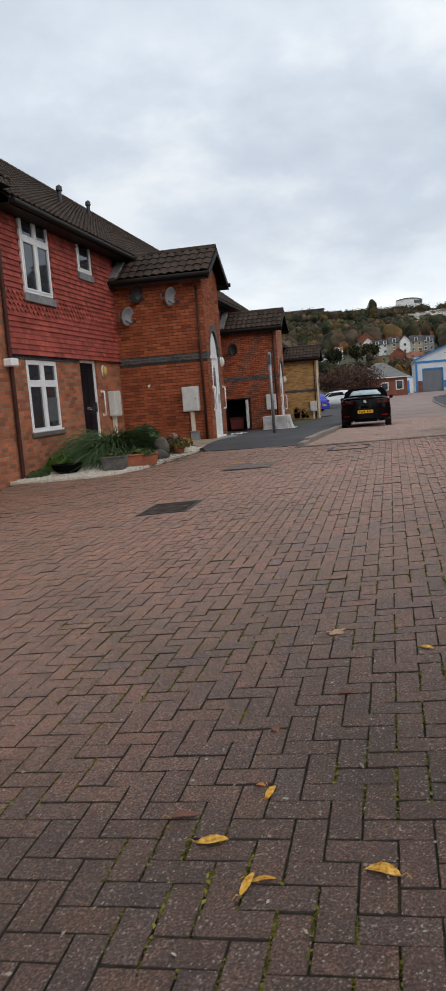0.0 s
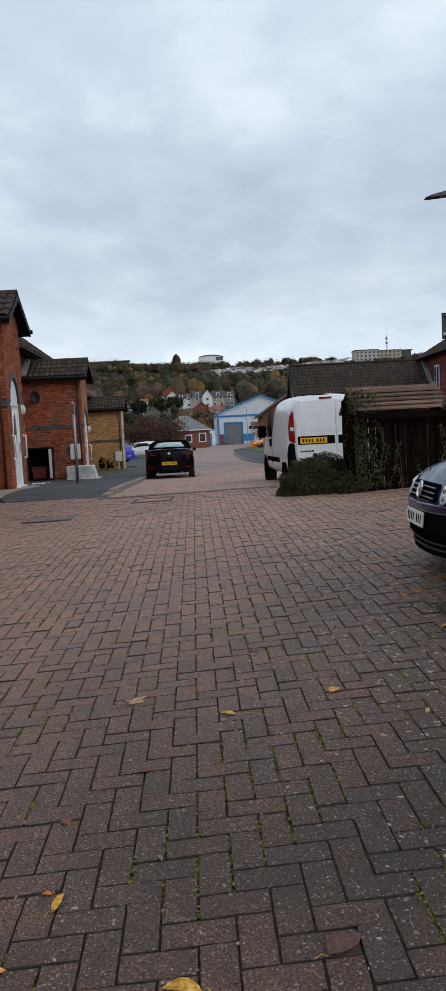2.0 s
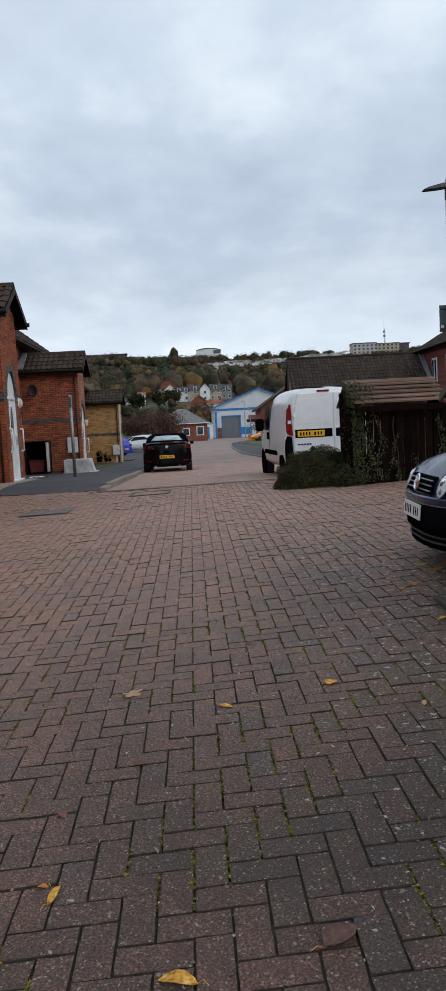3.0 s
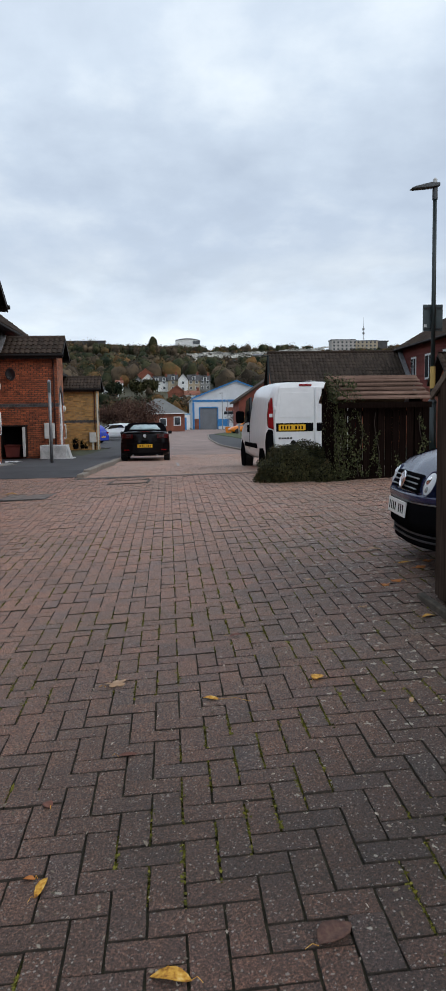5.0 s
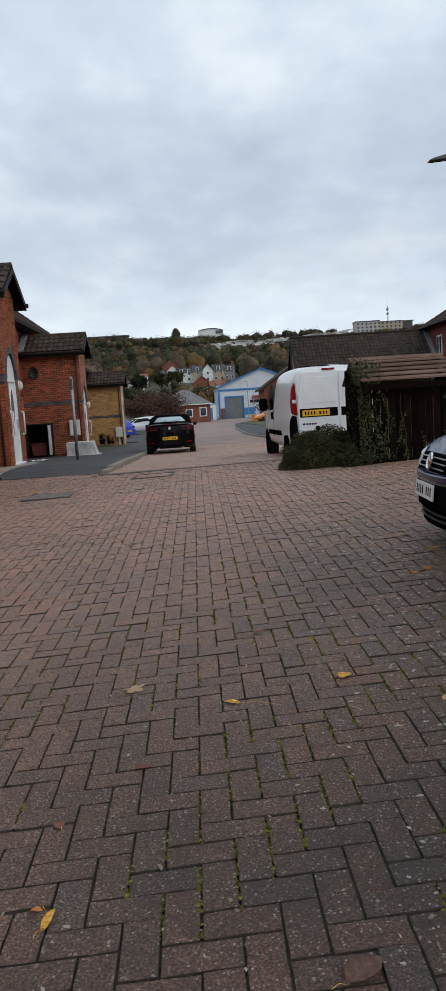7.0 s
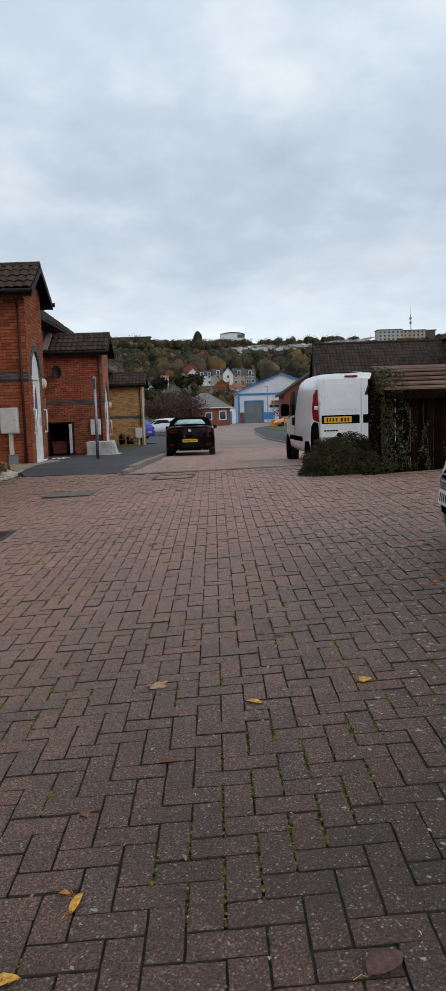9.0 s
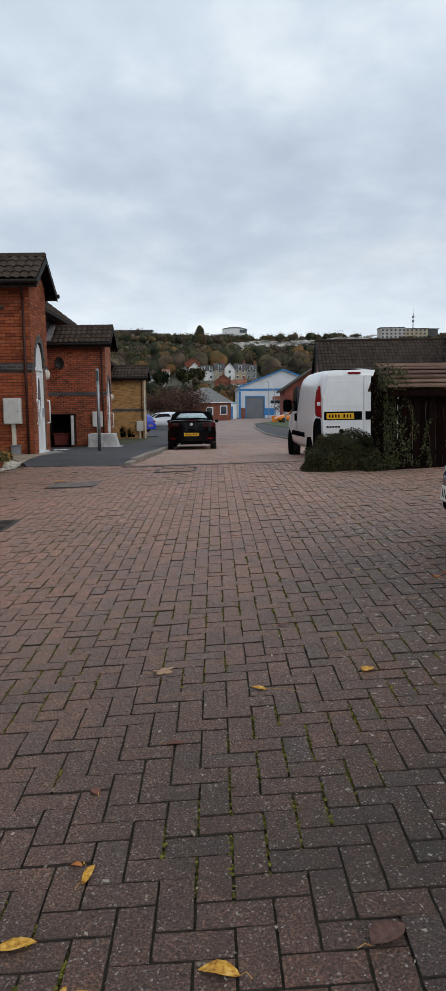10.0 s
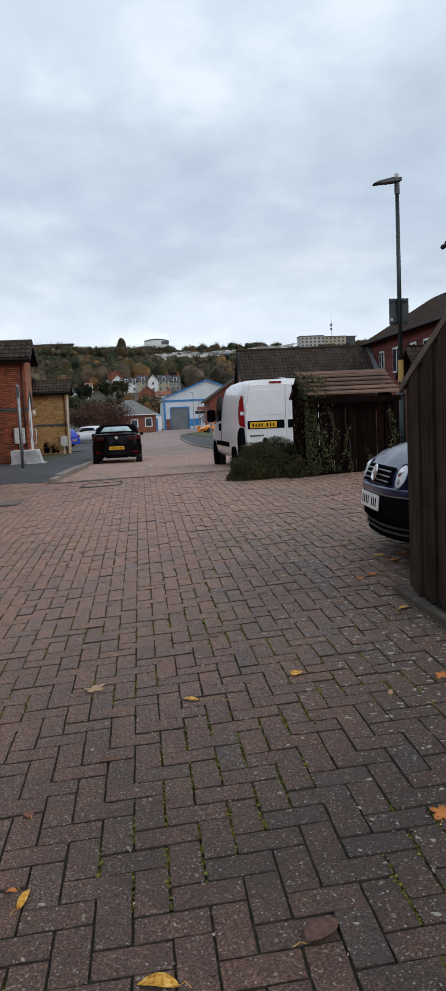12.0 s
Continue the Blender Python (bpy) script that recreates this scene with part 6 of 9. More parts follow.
def build_cabrio(loc, rz):
    """Black cabriolet with its hood up: rear at local y = 0, nose at +y."""
    c = thing("car", "Black soft-top car with a pale rear window, parked at the kerb", "car", loc, rz)
    W, RUN, P = 0.87, 0.55, 2.5

    def half(y, y0=0.0):
        return W * (1 - (1 - min(1.0, max(0.0, (y - y0) / RUN))) ** P) ** (1 / P)

    def nose(y):
        return 1.0 if y < 3.6 else math.sqrt(max(0.02, 1 - ((y - 3.6) / 0.84) ** 2.6))

    def plan(x, y0=0.0):
        """Distance back of the rounded tail at a distance x from the middle."""
        return y0 + RUN * (1 - (1 - min(1, abs(x) / W) ** P) ** (1 / P))

    tops = ([0, 0.02, 0.06, 0.14, 0.3, 0.7, 1.3, 2.6, 3.1, 3.7, 4.1, 4.4], [0.80, 0.98, 1.045, 1.075, 1.085, 1.07, 1.02, 0.97, 0.93, 0.84, 0.74, 0.60])
    st = []
    for y in [0.002, 0.008, 0.02, 0.04, 0.07, 0.12, 0.2, 0.3, 0.42, 0.56, 0.8, 1.2, 1.8, 2.5, 3.1, 3.5, 3.8, 4.05, 4.25, 4.38, 4.43]:
        h, zt = half(y) * nose(y), float(np.interp(y, *tops))
        zb = 0.30 - 0.06 * min(1, y / 0.4)
        st.append((y, [(0, zb), (h * 0.86, zb), (h * 0.95, zb + 0.05), (h, zb + 0.22), (h, 0.60), (h * 0.985, 0.80), (h * 0.95, zt - 0.10), (h * 0.90, zt - 0.03), (h * 0.80, zt + 0.005), (h * 0.45, zt + 0.025), (0, zt + 0.03)]))
    part("body", loft(st), M_BCAR, c, sm=True)
    # hood
    hs = [(0.50, 0.75, 1.075, 0.73), (0.56, 0.765, 1.125, 0.71), (0.75, 0.775, 1.235, 0.68), (1.0, 0.78, 1.325, 0.65), (1.35, 0.78, 1.375, 0.63), (1.9, 0.78, 1.395, 0.62), (2.3, 0.775, 1.36, 0.61), (2.45, 0.77, 1.33, 0.61)]
    prof = []
    for y, w, z, wt in hs:
        z0 = 1.0
        prof.append((y, [(0, z0), (w, z0), (w - 0.01, z0 + (z - z0) * 0.35), (w - (w - wt) * 0.5, z0 + (z - z0) * 0.75), (wt, z - 0.02), (wt - 0.12, z), (0, z + 0.012)]))
    part("soft_top", loft(prof), M_SOFTTOP, c, "black fabric hood", sm=True)
    rear = [(0.60, 1.14), (0.70, 1.198), (0.80, 1.252), (0.93, 1.302)]
    vs, fs = [], []
    for j, (y, z) in enumerate(rear):
        w = 0.56 - 0.05 * j
        for x in (-w, -w * 0.5, 0, w * 0.5, w):
            bow = 0.012 * (1 - (x / w) ** 2)
            vs.append((x, y - 0.030 - bow, z + 0.022 + bow))
    for j in range(3):
        fs += [(j * 5 + i, j * 5 + i + 1, j * 5 + i + 6, j * 5 + i + 5) for i in range(4)]
    rw = part("rear_window", Geo().add(vs, fs), M_REARGLASS, c, "pale rear window", sm=True)
    rw.modifiers.new("thick", "SOLIDIFY").thickness = 0.012
    part("windscreen", Geo().prism([(2.42, 1.335), (3.05, 0.97), (3.09, 0.98), (2.46, 1.355)], "x", -0.62, 0.62), M_DGLASS, c)

    def wrap(xa, xb, z0, z1, out, mat, name, label="", deep=0.05, lean=0.0):
        """A piece that follows the rounded tail between two distances from the middle."""
        g, k = Geo(), 8
        xs = [xa + (xb - xa) * i / k for i in range(k + 1)]
        vs = [(x, plan(x) - out + lean * (z - z0), z) for z in (z0, z1) for x in xs] + [(x, plan(x) + deep, z) for z in (z0, z1) for x in xs]
        m = k + 1
        fs = [(i, i + 1, m + i + 1, m + i) for i in range(k)] + [(2 * m + i, 3 * m + i, 3 * m + i + 1, 2 * m + i + 1) for i in range(k)]
        fs += [(i, 2 * m + i, 2 * m + i + 1, i + 1) for i in range(k)] + [(m + i, m + i + 1, 3 * m + i + 1, 3 * m + i) for i in range(k)]
        fs += [(0, m, 3 * m, 2 * m), (k, 2 * m + k, 3 * m + k, m + k)]
        return part(name, g.add(vs, fs), mat, c, label)

    wrap(-0.84, 0.84, 0.36, 0.70, 0.045, M_BCAR, "rear_bumper", deep=0.10)
    wrap(-0.62, 0.62, 0.25, 0.36, 0.030, M_BLACK, "lower_valance", "matt black lower valance", deep=0.10)
    wrap(-0.83, 0.83, 0.695, 0.71, 0.050, M_BLACK, "bumper_gap", "dark joint over the bumper")
    wrap(-0.66, 0.66, 1.055, 1.075, 0.012, M_BCAR, "boot_lip", deep=0.08)
    for s in (-1, 1):
        tl = wrap(s * 0.42, s * 0.845, 0.865, 1.005, 0.010, M_DARKRED, "tail_light", "long dark red tail light", lean=0.10)
        gl = Geo()
        for z in (0.90, 0.945, 0.985):
            gl.box(min(s * 0.47, s * 0.66), max(s * 0.47, s * 0.66), plan(0.47) - 0.012, plan(0.66) + 0.01, z, z + 0.012)
        part("light_strip", gl, M_DARK, tl)
        wrap(s * 0.55, s * 0.74, 0.44, 0.475, 0.052, M_REDL, "reflector", "small red reflector")
        part("side_window", Geo().prism([(1.05, 1.03), (2.75, 0.99), (2.4, 1.27), (1.3, 1.30)], "x", s * 0.70, s * 0.745), M_DGLASS, c)
        part("door_mirror", Geo().box(min(s * 0.84, s * 0.98), max(s * 0.84, s * 0.98), 2.50, 2.60, 0.96, 1.08, 0.03), M_BCAR, c)
        for yy in (0.86, 3.42):
            wheel(c, s * 0.76, yy, 0.325, 0.215, M_ALLOY)
    plate_bars(c, 0.52, 0.111, M_YPLATE, face(0, -0.054, 0.60, 90), (0.045, 0.045, 0.045, 0.045, -0.03, 0.045, 0.045, 0.045))
    part("rear_badge", Geo().tube((0, -0.006, 0.95), (0, 0.03, 0.95), 0.055, 0.055, 20), M_CHROME, c, "round chrome badge")
    part("high_brake_light", Geo().box(-0.16, 0.16, 0.02, 0.06, 1.082, 1.096), M_REDL, c)
    part("aerial", Geo().tube((0.55, 0.5, 1.08), (0.55, 0.62, 1.36), 0.004, 0.003, 5), M_BLACK, c)
    for s in (-0.42, 0.42):
        part("exhaust", Geo().tube((s, -0.02, 0.27), (s, 0.25, 0.27), 0.03), M_STEEL, c)


build_cabrio((-0.86, 24.7, float(ground_z(-0.9, 26.8)) - 0.01), 0.5)
build_car("car", "Blue hatchback parked in the car park", (-5.0, 56.0, float(ground_z(-5, 56))), 60, M_BLUECAR, 3.9, 1.68, 1.47)
build_car("car", "White hatchback parked in the car park", (-2.6, 64.5, float(ground_z(-5, 62))), 80, M_WCAR, 4.2, 1.78, 1.48)
build_car("car", "White saloon parked in the car park", (-3.4, 70.5, float(ground_z(-5, 70))), 82, M_WCAR, 4.3, 1.78, 1.45)
build_car("car", "Dark car parked by the road", (-2.2, 62.0, float(ground_z(-2, 62))), 4, M_NAVY, 4.2, 1.75, 1.46)
build_car("car", "Orange hatchback parked beside the verge", (11.0, 88.0, float(ground_z(9, 88)) + 0.06), 100, M_ORANGE, 4.0, 1.7, 1.5)


def build_nose_car():
    """Small dark blue hatchback, its nose towards the forecourt beside the bin store. Local +y runs back from the nose."""
    c = thing("car", "Dark blue-grey hatchback with round headlights and a white front plate", "car", (1.83, 3.62, float(ground_z(2.6, 3.6)) + 0.0), -94)

    def half(y, y0=-0.105, w=0.825, run=0.62, p=2.7):
        """Half width of the rounded nose at a distance y back from its tip."""
        return w * (1 - (1 - min(1.0, max(0.0, (y - y0) / run))) ** p) ** (1 / p)

    def shell(ys, low, top, crown, y0, w):
        st = []
        for y in ys:
            h, zb, zt, k = half(y, y0, w), low(y), top(y), crown(y)
            side = [(0.0, zb), (h * 0.84, zb), (h * 0.95, zb + 0.05), (h * 0.99, zb + (zt - zb) * 0.3), (h, zb + (zt - zb) * 0.5), (h * 0.995, zb + (zt - zb) * 0.7), (h * 0.975, zt - 0.035), (h * 0.93, zt - 0.008), (h * 0.87, zt + k * 0.22)]
            st.append((y, side + [(h * q, zt + k * (1 - q * q)) for q in (0.75, 0.6, 0.4, 0.2, 0.0)]))
        return loft(st)

    ys = [-0.103, -0.10, -0.092, -0.08, -0.06, -0.035, 0.0, 0.05, 0.12, 0.2, 0.3, 0.42, 0.55, 0.7, 0.9, 1.1, 1.3, 2.6, 3.6, 3.8, 3.89]
    tops = ([-0.105, -0.09, -0.06, -0.02, 0.04, 0.12, 0.3, 0.6, 0.95, 1.3, 2.6, 3.6, 3.8, 3.89], [0.50, 0.55, 0.615, 0.66, 0.695, 0.72, 0.765, 0.83, 0.895, 0.95, 0.97, 0.95, 0.9, 0.8])
    part("body", shell(ys, lambda y: 0.20, lambda y: float(np.interp(y, *tops)), lambda y: float(np.interp(y, [-0.1, 0.1, 0.5, 1.3], [0.005, 0.06, 0.07, 0.04])), -0.105, 0.825), M_NAVY, c, sm=True)
    cs = [(1.12, [(0, 0.95), (0.70, 0.95), (0.70, 0.97), (0.66, 0.99), (0, 1.0)]), (1.8, [(0, 0.95), (0.76, 0.95), (0.72, 1.15), (0.60, 1.40), (0, 1.43)]), (2.5, [(0, 0.95), (0.76, 0.95), (0.72, 1.18), (0.60, 1.44), (0, 1.47)]), (3.4, [(0, 0.95), (0.74, 0.95), (0.70, 1.15), (0.58, 1.38), (0, 1.40)]), (3.75, [(0, 0.95), (0.7, 0.95), (0.68, 0.98), (0.6, 1.0), (0, 1.02)])]
    part("cabin", loft(cs), M_DGLASS, c, sm=True)
    yb = [-0.148, -0.145, -0.137, -0.122, -0.10, -0.07, -0.03, 0.03, 0.1, 0.2, 0.32, 0.46]

    def band(z0, z1, out):
        """A moulding that follows the rounded nose."""
        y0 = -0.15 - out
        return loft([(y, [(0, z0), (half(y, y0, 0.835 + out) * 0.985, z0), (half(y, y0, 0.835 + out), z0 + (z1 - z0) * 0.35), (half(y, y0, 0.835 + out), z0 + (z1 - z0) * 0.7), (half(y, y0, 0.835 + out) * 0.985, z1), (0, z1)]) for y in [q - out for q in yb]])

    part("front_bumper", band(0.27, 0.455, 0.0), M_BLACK, c, "black lower bumper", sm=True)
    part("lower_lip", band(0.15, 0.255, -0.03), M_BLACK, c, "black plastic air dam", sm=True)
    part("bumper_lip", band(0.466, 0.515, 0.006), M_NAVY, c, sm=True)
    part("bumper_line", band(0.455, 0.466, 0.002), M_STEEL, c, sm=True)
    for z in (0.19, 0.23):
        part("intake_slat", band(z, z + 0.012, -0.02), M_DARK, c)
    gr = part("grille", Geo().prism([(-0.116, 0.525), (-0.075, 0.65), (0.0, 0.65), (0.0, 0.525)], "x", -0.34, 0.34), M_BLACK, c, bev=0.012)
    for k in range(3):
        z = 0.548 + k * 0.036
        part("grille_bar", Geo().box(-0.335, 0.335, -0.124 + (z - 0.525) * 0.33, -0.104 + (z - 0.525) * 0.33, z, z + 0.009, 0.003), M_STEEL, gr)
    part("badge_ring", Geo().lathe([(0.058, -0.006), (0.067, 0.004), (0.058, 0.012), (0.050, 0.004)], pose(0, -0.114, 0.60, 74, 0, 0), 24), M_CHROME, gr, "round chrome badge")
    part("badge_bars", Geo().prism([(-0.042, 0.64), (-0.028, 0.64), (0.0, 0.575), (0.028, 0.64), (0.042, 0.64), (0.006, 0.55), (-0.006, 0.55)], "y", -0.120, -0.108), M_CHROME, gr)
    for s in (-1, 1):
        m = pose(s * 0.485, -0.046, 0.598, 64, 0, 14 * s) @ Matrix.Diagonal((0.90, 1.22, 1, 1))
        hl = part("headlight", Geo().lathe([(0.074, -0.08), (0.074, 0.0), (0.062, 0.014), (0.036, 0.022), (0.003, 0.025)], m, 28), M_CLEARL, c, "oval clear headlight", sm=True)
        part("headlight_bezel", Geo().lathe([(0.071, 0.006), (0.079, 0.008), (0.085, -0.02), (0.082, -0.06)], m, 28), M_NAVY, hl)
        part("bulb_shield", Geo().lathe([(0.030, 0.006), (0.028, 0.026), (0.006, 0.031)], m @ pose(0, 0.018, 0), 16), M_CHROME, hl)
        part("indicator", Geo().lathe([(0.022, 0.002), (0.018, 0.022), (0.004, 0.027)], m @ pose(0.012 * s, -0.036, 0, 0, 0, 0), 14), M_STEEL, hl)
        part("bonnet_line", Geo().path([(s * (0.40 + 0.16 * k / 6), 0.02 + 1.0 * k / 6, float(np.interp(0.02 + 1.0 * k / 6, *tops)) + 0.05) for k in range(7)], 0.004, 5), M_BLACK, c)
        for yy in (0.78, 3.22):
            wheel(c, s * 0.73, yy, 0.295, 0.19, M_ALLOY)
    plate_bars(c, 0.52, 0.111, M_WPLATE, face(0, -0.162, 0.395, 84), (0.034, 0.034, 0.034, 0.034, -0.04, 0.034, 0.034, 0.034))


build_nose_car()


# ---- planting ----
def leaf_quads(centres, size, rng, up_bias=0.3, normals=None, stretch=1.6, jitter=0.55):
    """Small pointed leaves, each four corners, at the given centres."""
    n = len(centres)
    d = rng.normal(size=(n, 3))
    if normals is not None:
        d = d * jitter + normals
    d[:, 2] += up_bias
    d /= np.linalg.norm(d, axis=1, keepdims=True)
    a = np.cross(d, rng.normal(size=(n, 3)))
    a /= np.linalg.norm(a, axis=1, keepdims=True)
    b = np.cross(d, a)
    s = (size * rng.uniform(0.6, 1.3, n))[:, None]
    c = np.asarray(centres)
    v = np.stack([c - a * s * stretch * 0.5, c + b * s * 0.5 + d * s * 0.12, c + a * s * stretch * 0.5, c - b * s * 0.5 + d * s * 0.12], 1).reshape(-1, 3)
    f = np.arange(4 * n).reshape(n, 4)
    return v, f


def on_mound(rng, n, r, centre, low=-0.05):
    """Points in the outer shell of a bumpy half ellipsoid, and the way out of it."""
    d = rng.normal(size=(n, 3))
    d[:, 2] = np.abs(d[:, 2]) + low
    d /= np.linalg.norm(d, axis=1, keepdims=True)
    bump_ = 1 + 0.05 * np.sin(d[:, 0] * 9 + d[:, 1] * 7) + 0.04 * np.sin(d[:, 2] * 13 + d[:, 0] * 5) + rng.uniform(-0.16, 0.06, n)
    return d * bump_[:, None] * np.array(r) + np.array(centre), d


def shrub(name, label, loc, r, n, size, mat, seed, stretch=1.6):
    rng = np.random.default_rng(seed)
    t = thing(name, label, "shrub", loc)
    c, d = on_mound(rng, n, r, (0, 0, 0))
    v, f = leaf_quads(c, size, rng, 0.2, d, stretch)
    ob = new("foliage", bare_mesh("foliage", v, f, mat))
    ob.parent = t
    ob["kind"] = "stuff"
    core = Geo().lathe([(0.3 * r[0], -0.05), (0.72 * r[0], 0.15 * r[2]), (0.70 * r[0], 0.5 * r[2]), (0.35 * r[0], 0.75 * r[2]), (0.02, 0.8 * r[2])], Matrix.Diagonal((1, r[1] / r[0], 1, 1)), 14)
    # black core put in for the shade deep between the leaves; lime shrubs excepted
    part("inner_core", core, M_LIME if mat is M_LIME else M_BLACK, t)
    return t


hz_ = float(ground_z(2.1, 10.0))
shrub("hedge_shrub", "Low clipped evergreen shrub in front of the bin store", (2.06, 10.24, hz_ - 0.02), (0.68, 0.56, 0.59), 26000, 0.019, M_LEAF, 1)
shrub("hedge_shrub", "Low evergreen shrub merging with ivy by the bin store", (2.52, 9.72, hz_ - 0.02), (0.36, 0.34, 0.38), 7000, 0.019, M_LEAF, 2)
shrub("round_shrub", "Small rounded lime-green shrub in the gravel bed", (-6.05, 11.0, 0.03), (0.30, 0.28, 0.38), 9000, 0.034, M_LIME, 3, 3.0)
shrub("ground_cover", "Low green ground cover at the foot of the wall", (-6.22, 10.4, 0.03), (0.22, 0.3, 0.15), 6000, 0.05, M_STRAP, 4)


def ivy():
    rng = np.random.default_rng(11)
    t = thing("ivy", "Dark ivy climbing the end of the bin store and its roof", "ivy", (2.47, 9.45, 0.335))
    cs, ns = [], []
    def patch(n, x0, x1, y0, y1, z0, z1, nrm):
        p = rng.uniform((x0, y0, z0), (x1, y1, z1), (n, 3))
        cs.append(p)
        ns.append(np.tile(nrm, (n, 1)))
    patch(1500, 0.0, 0.17, -0.08, 0.08, 0.0, 1.32, (0, -1, 0))
    patch(700, 0.0, 0.08, 0.0, 0.5, 0.0, 1.4, (-0.4, -1, 0))
    patch(260, 0.14, 0.34, -0.07, -0.02, 0.02, 0.8, (0, -1, 0.1))
    patch(500, -0.04, 0.02, -0.05, 0.7, 0.05, 1.3, (-1, -0.3, 0))
    # over the roof's end, in a hummock
    k = 1000
    u = rng.random((k, 2))
    x, y = -0.02 + 0.46 * u[:, 0] ** 1.5, -0.18 + 0.9 * u[:, 1]
    cs.append(np.stack([x, y, 1.19 + 0.45 * (y + 0.14) + rng.uniform(-0.06, 0.13, k) * (1 - (x + 0.02) / 0.5)], 1))
    ns.append(np.tile((0, -0.4, 1), (k, 1)))
    # hanging strands with paler leaves
    for x0, z1, n, wob in ((0.40, 1.05, 130, 0.05), (0.44, 0.75, 70, 0.06), (0.66, 0.75, 110, 0.04), (0.55, 0.4, 40, 0.05), (0.95, 0.42, 50, 0.04), (1.35, 0.95, 150, 0.04), (1.38, 0.6, 80, 0.05), (0.24, 1.1, 120, 0.06)):
        z = rng.uniform(0.02, z1, n)
        cs.append(np.stack([x0 + wob * np.sin(z * 9 + x0 * 20) + rng.normal(0, 0.022, n), np.full(n, -0.03) + rng.normal(0, 0.012, n), z], 1))
        ns.append(np.tile((0, -1, 0.2), (n, 1)))
    # sprays against the sky
    for k in range(26):
        b = np.array((rng.uniform(0.0, 0.35), rng.uniform(0, 0.7), 1.30 + rng.uniform(0, 0.14)))
        d = np.array((rng.uniform(-0.8, 0.4), 0, rng.uniform(0.2, 1.0)))
        cs.append(b + np.outer(np.linspace(0, rng.uniform(0.1, 0.25), 7), d))
        ns.append(np.tile((0, -1, 0.5), (7, 1)))
    v, f = leaf_quads(np.concatenate(cs), 0.024, rng, 0.1, np.concatenate(ns), 1.3)
    ob = new("foliage", bare_mesh("foliage", v, f, M_IVY))
    ob.parent = t
    ob["kind"] = "stuff"
    for x0 in (0.05, 0.15, 0.40, 0.66, 1.35):
        part("stem", Geo().path([(x0 + 0.04 * math.sin(z * 6 + x0 * 9), -0.02, z) for z in np.linspace(-0.02, 1.0, 8)], 0.006, 5), M_BARK, t)


ivy()


def strap_clump(loc, n, length, seed, mat, label, width=0.012, spread=1.15):
    """A fountain of long arching blades."""
    rng = random.Random(seed)
    t = thing("strappy_plant", label, "plant", loc)
    vs, fs = [], []
    for _ in range(n):
        a, L = rng.uniform(0, 2 * math.pi), length * rng.uniform(0.65, 1.1)
        lean = rng.uniform(0.40, 1.0) * spread
        b0 = (rng.gauss(0, 0.14), rng.gauss(0, 0.14))
        w = width * rng.uniform(0.7, 1.3)
        base = len(vs)
        k = 7
        for i in range(k):
            s = i / (k - 1)
            r = L * lean * (s ** 1.15) * 0.95
            z = L * (s * (0.98 - 0.28 * lean) - (0.12 + lean * 0.62) * s ** 2.4)
            ww = w * (1 - s) ** 0.6
            x, y = b0[0] + r * math.cos(a), b0[1] + r * math.sin(a)
            z = max(z, 0.03)
            vs += [(x - ww * math.sin(a), y + ww * math.cos(a), z), (x + ww * math.sin(a), y - ww * math.cos(a), z + 0.004)]
        fs += [(base + 2 * i, base + 2 * i + 1, base + 2 * i + 3, base + 2 * i + 2) for i in range(k - 1)]
    ob = new("foliage", bare_mesh("foliage", vs, fs, mat))
    ob.parent = t
    ob["kind"] = "stuff"
    part("crown_base", Geo().lathe([(0.16, -0.05), (0.14, 0.04), (0.02, 0.1)]), M_BARK, t)


strap_clump((-5.42, 12.0, 0.12), 2000, 1.55, 1, M_STRAP, "Large clump of long arching green leaves in the bed")
strap_clump((-4.98, 12.0, 0.12), 600, 0.9, 2, M_STRAP, "Clump of long arching green leaves in the bed", spread=1.2)
strap_clump((-5.9, 12.0, 0.10), 600, 0.9, 4, M_STRAP, "Clump of long arching green leaves in the gravel bed", spread=1.2)
strap_clump((-6.0, 12.3, 0.12), 380, 0.75, 3, M_STRAP, "Clump of long green leaves beside the wall")

BED = [(-6.5, 9.78), (-5.7, 9.87), (-5.2, 10.03), (-4.74, 10.28), (-4.42, 10.72), (-4.12, 11.76), (-3.95, 12.95), (-4.0, 13.55), (-4.38, 14.15), (-5.2, 14.85), (-6.5, 15.05)]
sheet("flower_bed", BED, 0.035, M_GRAVEL, "Gravel bed planted beside the house wall", step=0.5)


def gravel():
    rng = np.random.default_rng(8)
    t = []
    pts = rng.uniform((-6.4, 9.9), (-3.95, 14.2), (11000, 2))
    edge = np.array(BED[:7])
    lim = np.interp(pts[:, 1], edge[:, 1], edge[:, 0])
    pts = pts[pts[:, 0] < lim - 0.03][:5200]
    n = len(pts)
    s = rng.uniform(0.012, 0.028, n)
    base = np.array([(-1, -1, 0), (1, -1, 0), (1, 1, 0), (-1, 1, 0), (0, 0, 1)], float)
    v = base[None] * s[:, None, None] * rng.uniform(0.6, 1.2, (n, 5, 3))
    v += np.stack([pts[:, 0], pts[:, 1], ground_z(pts[:, 0], pts[:, 1]) + 0.036], 1)[:, None]
    f0 = np.array([(0, 1, 4), (1, 2, 4), (2, 3, 4), (3, 0, 4)])
    f = (f0[None] + 5 * np.arange(n)[:, None, None]).reshape(-1, 3)
    tagged(new("gravel", bare_mesh("gravel", v.reshape(-1, 3), f, M_GRAVEL)), "Pale loose gravel in the bed", "gravel", kind="stuff")


gravel()


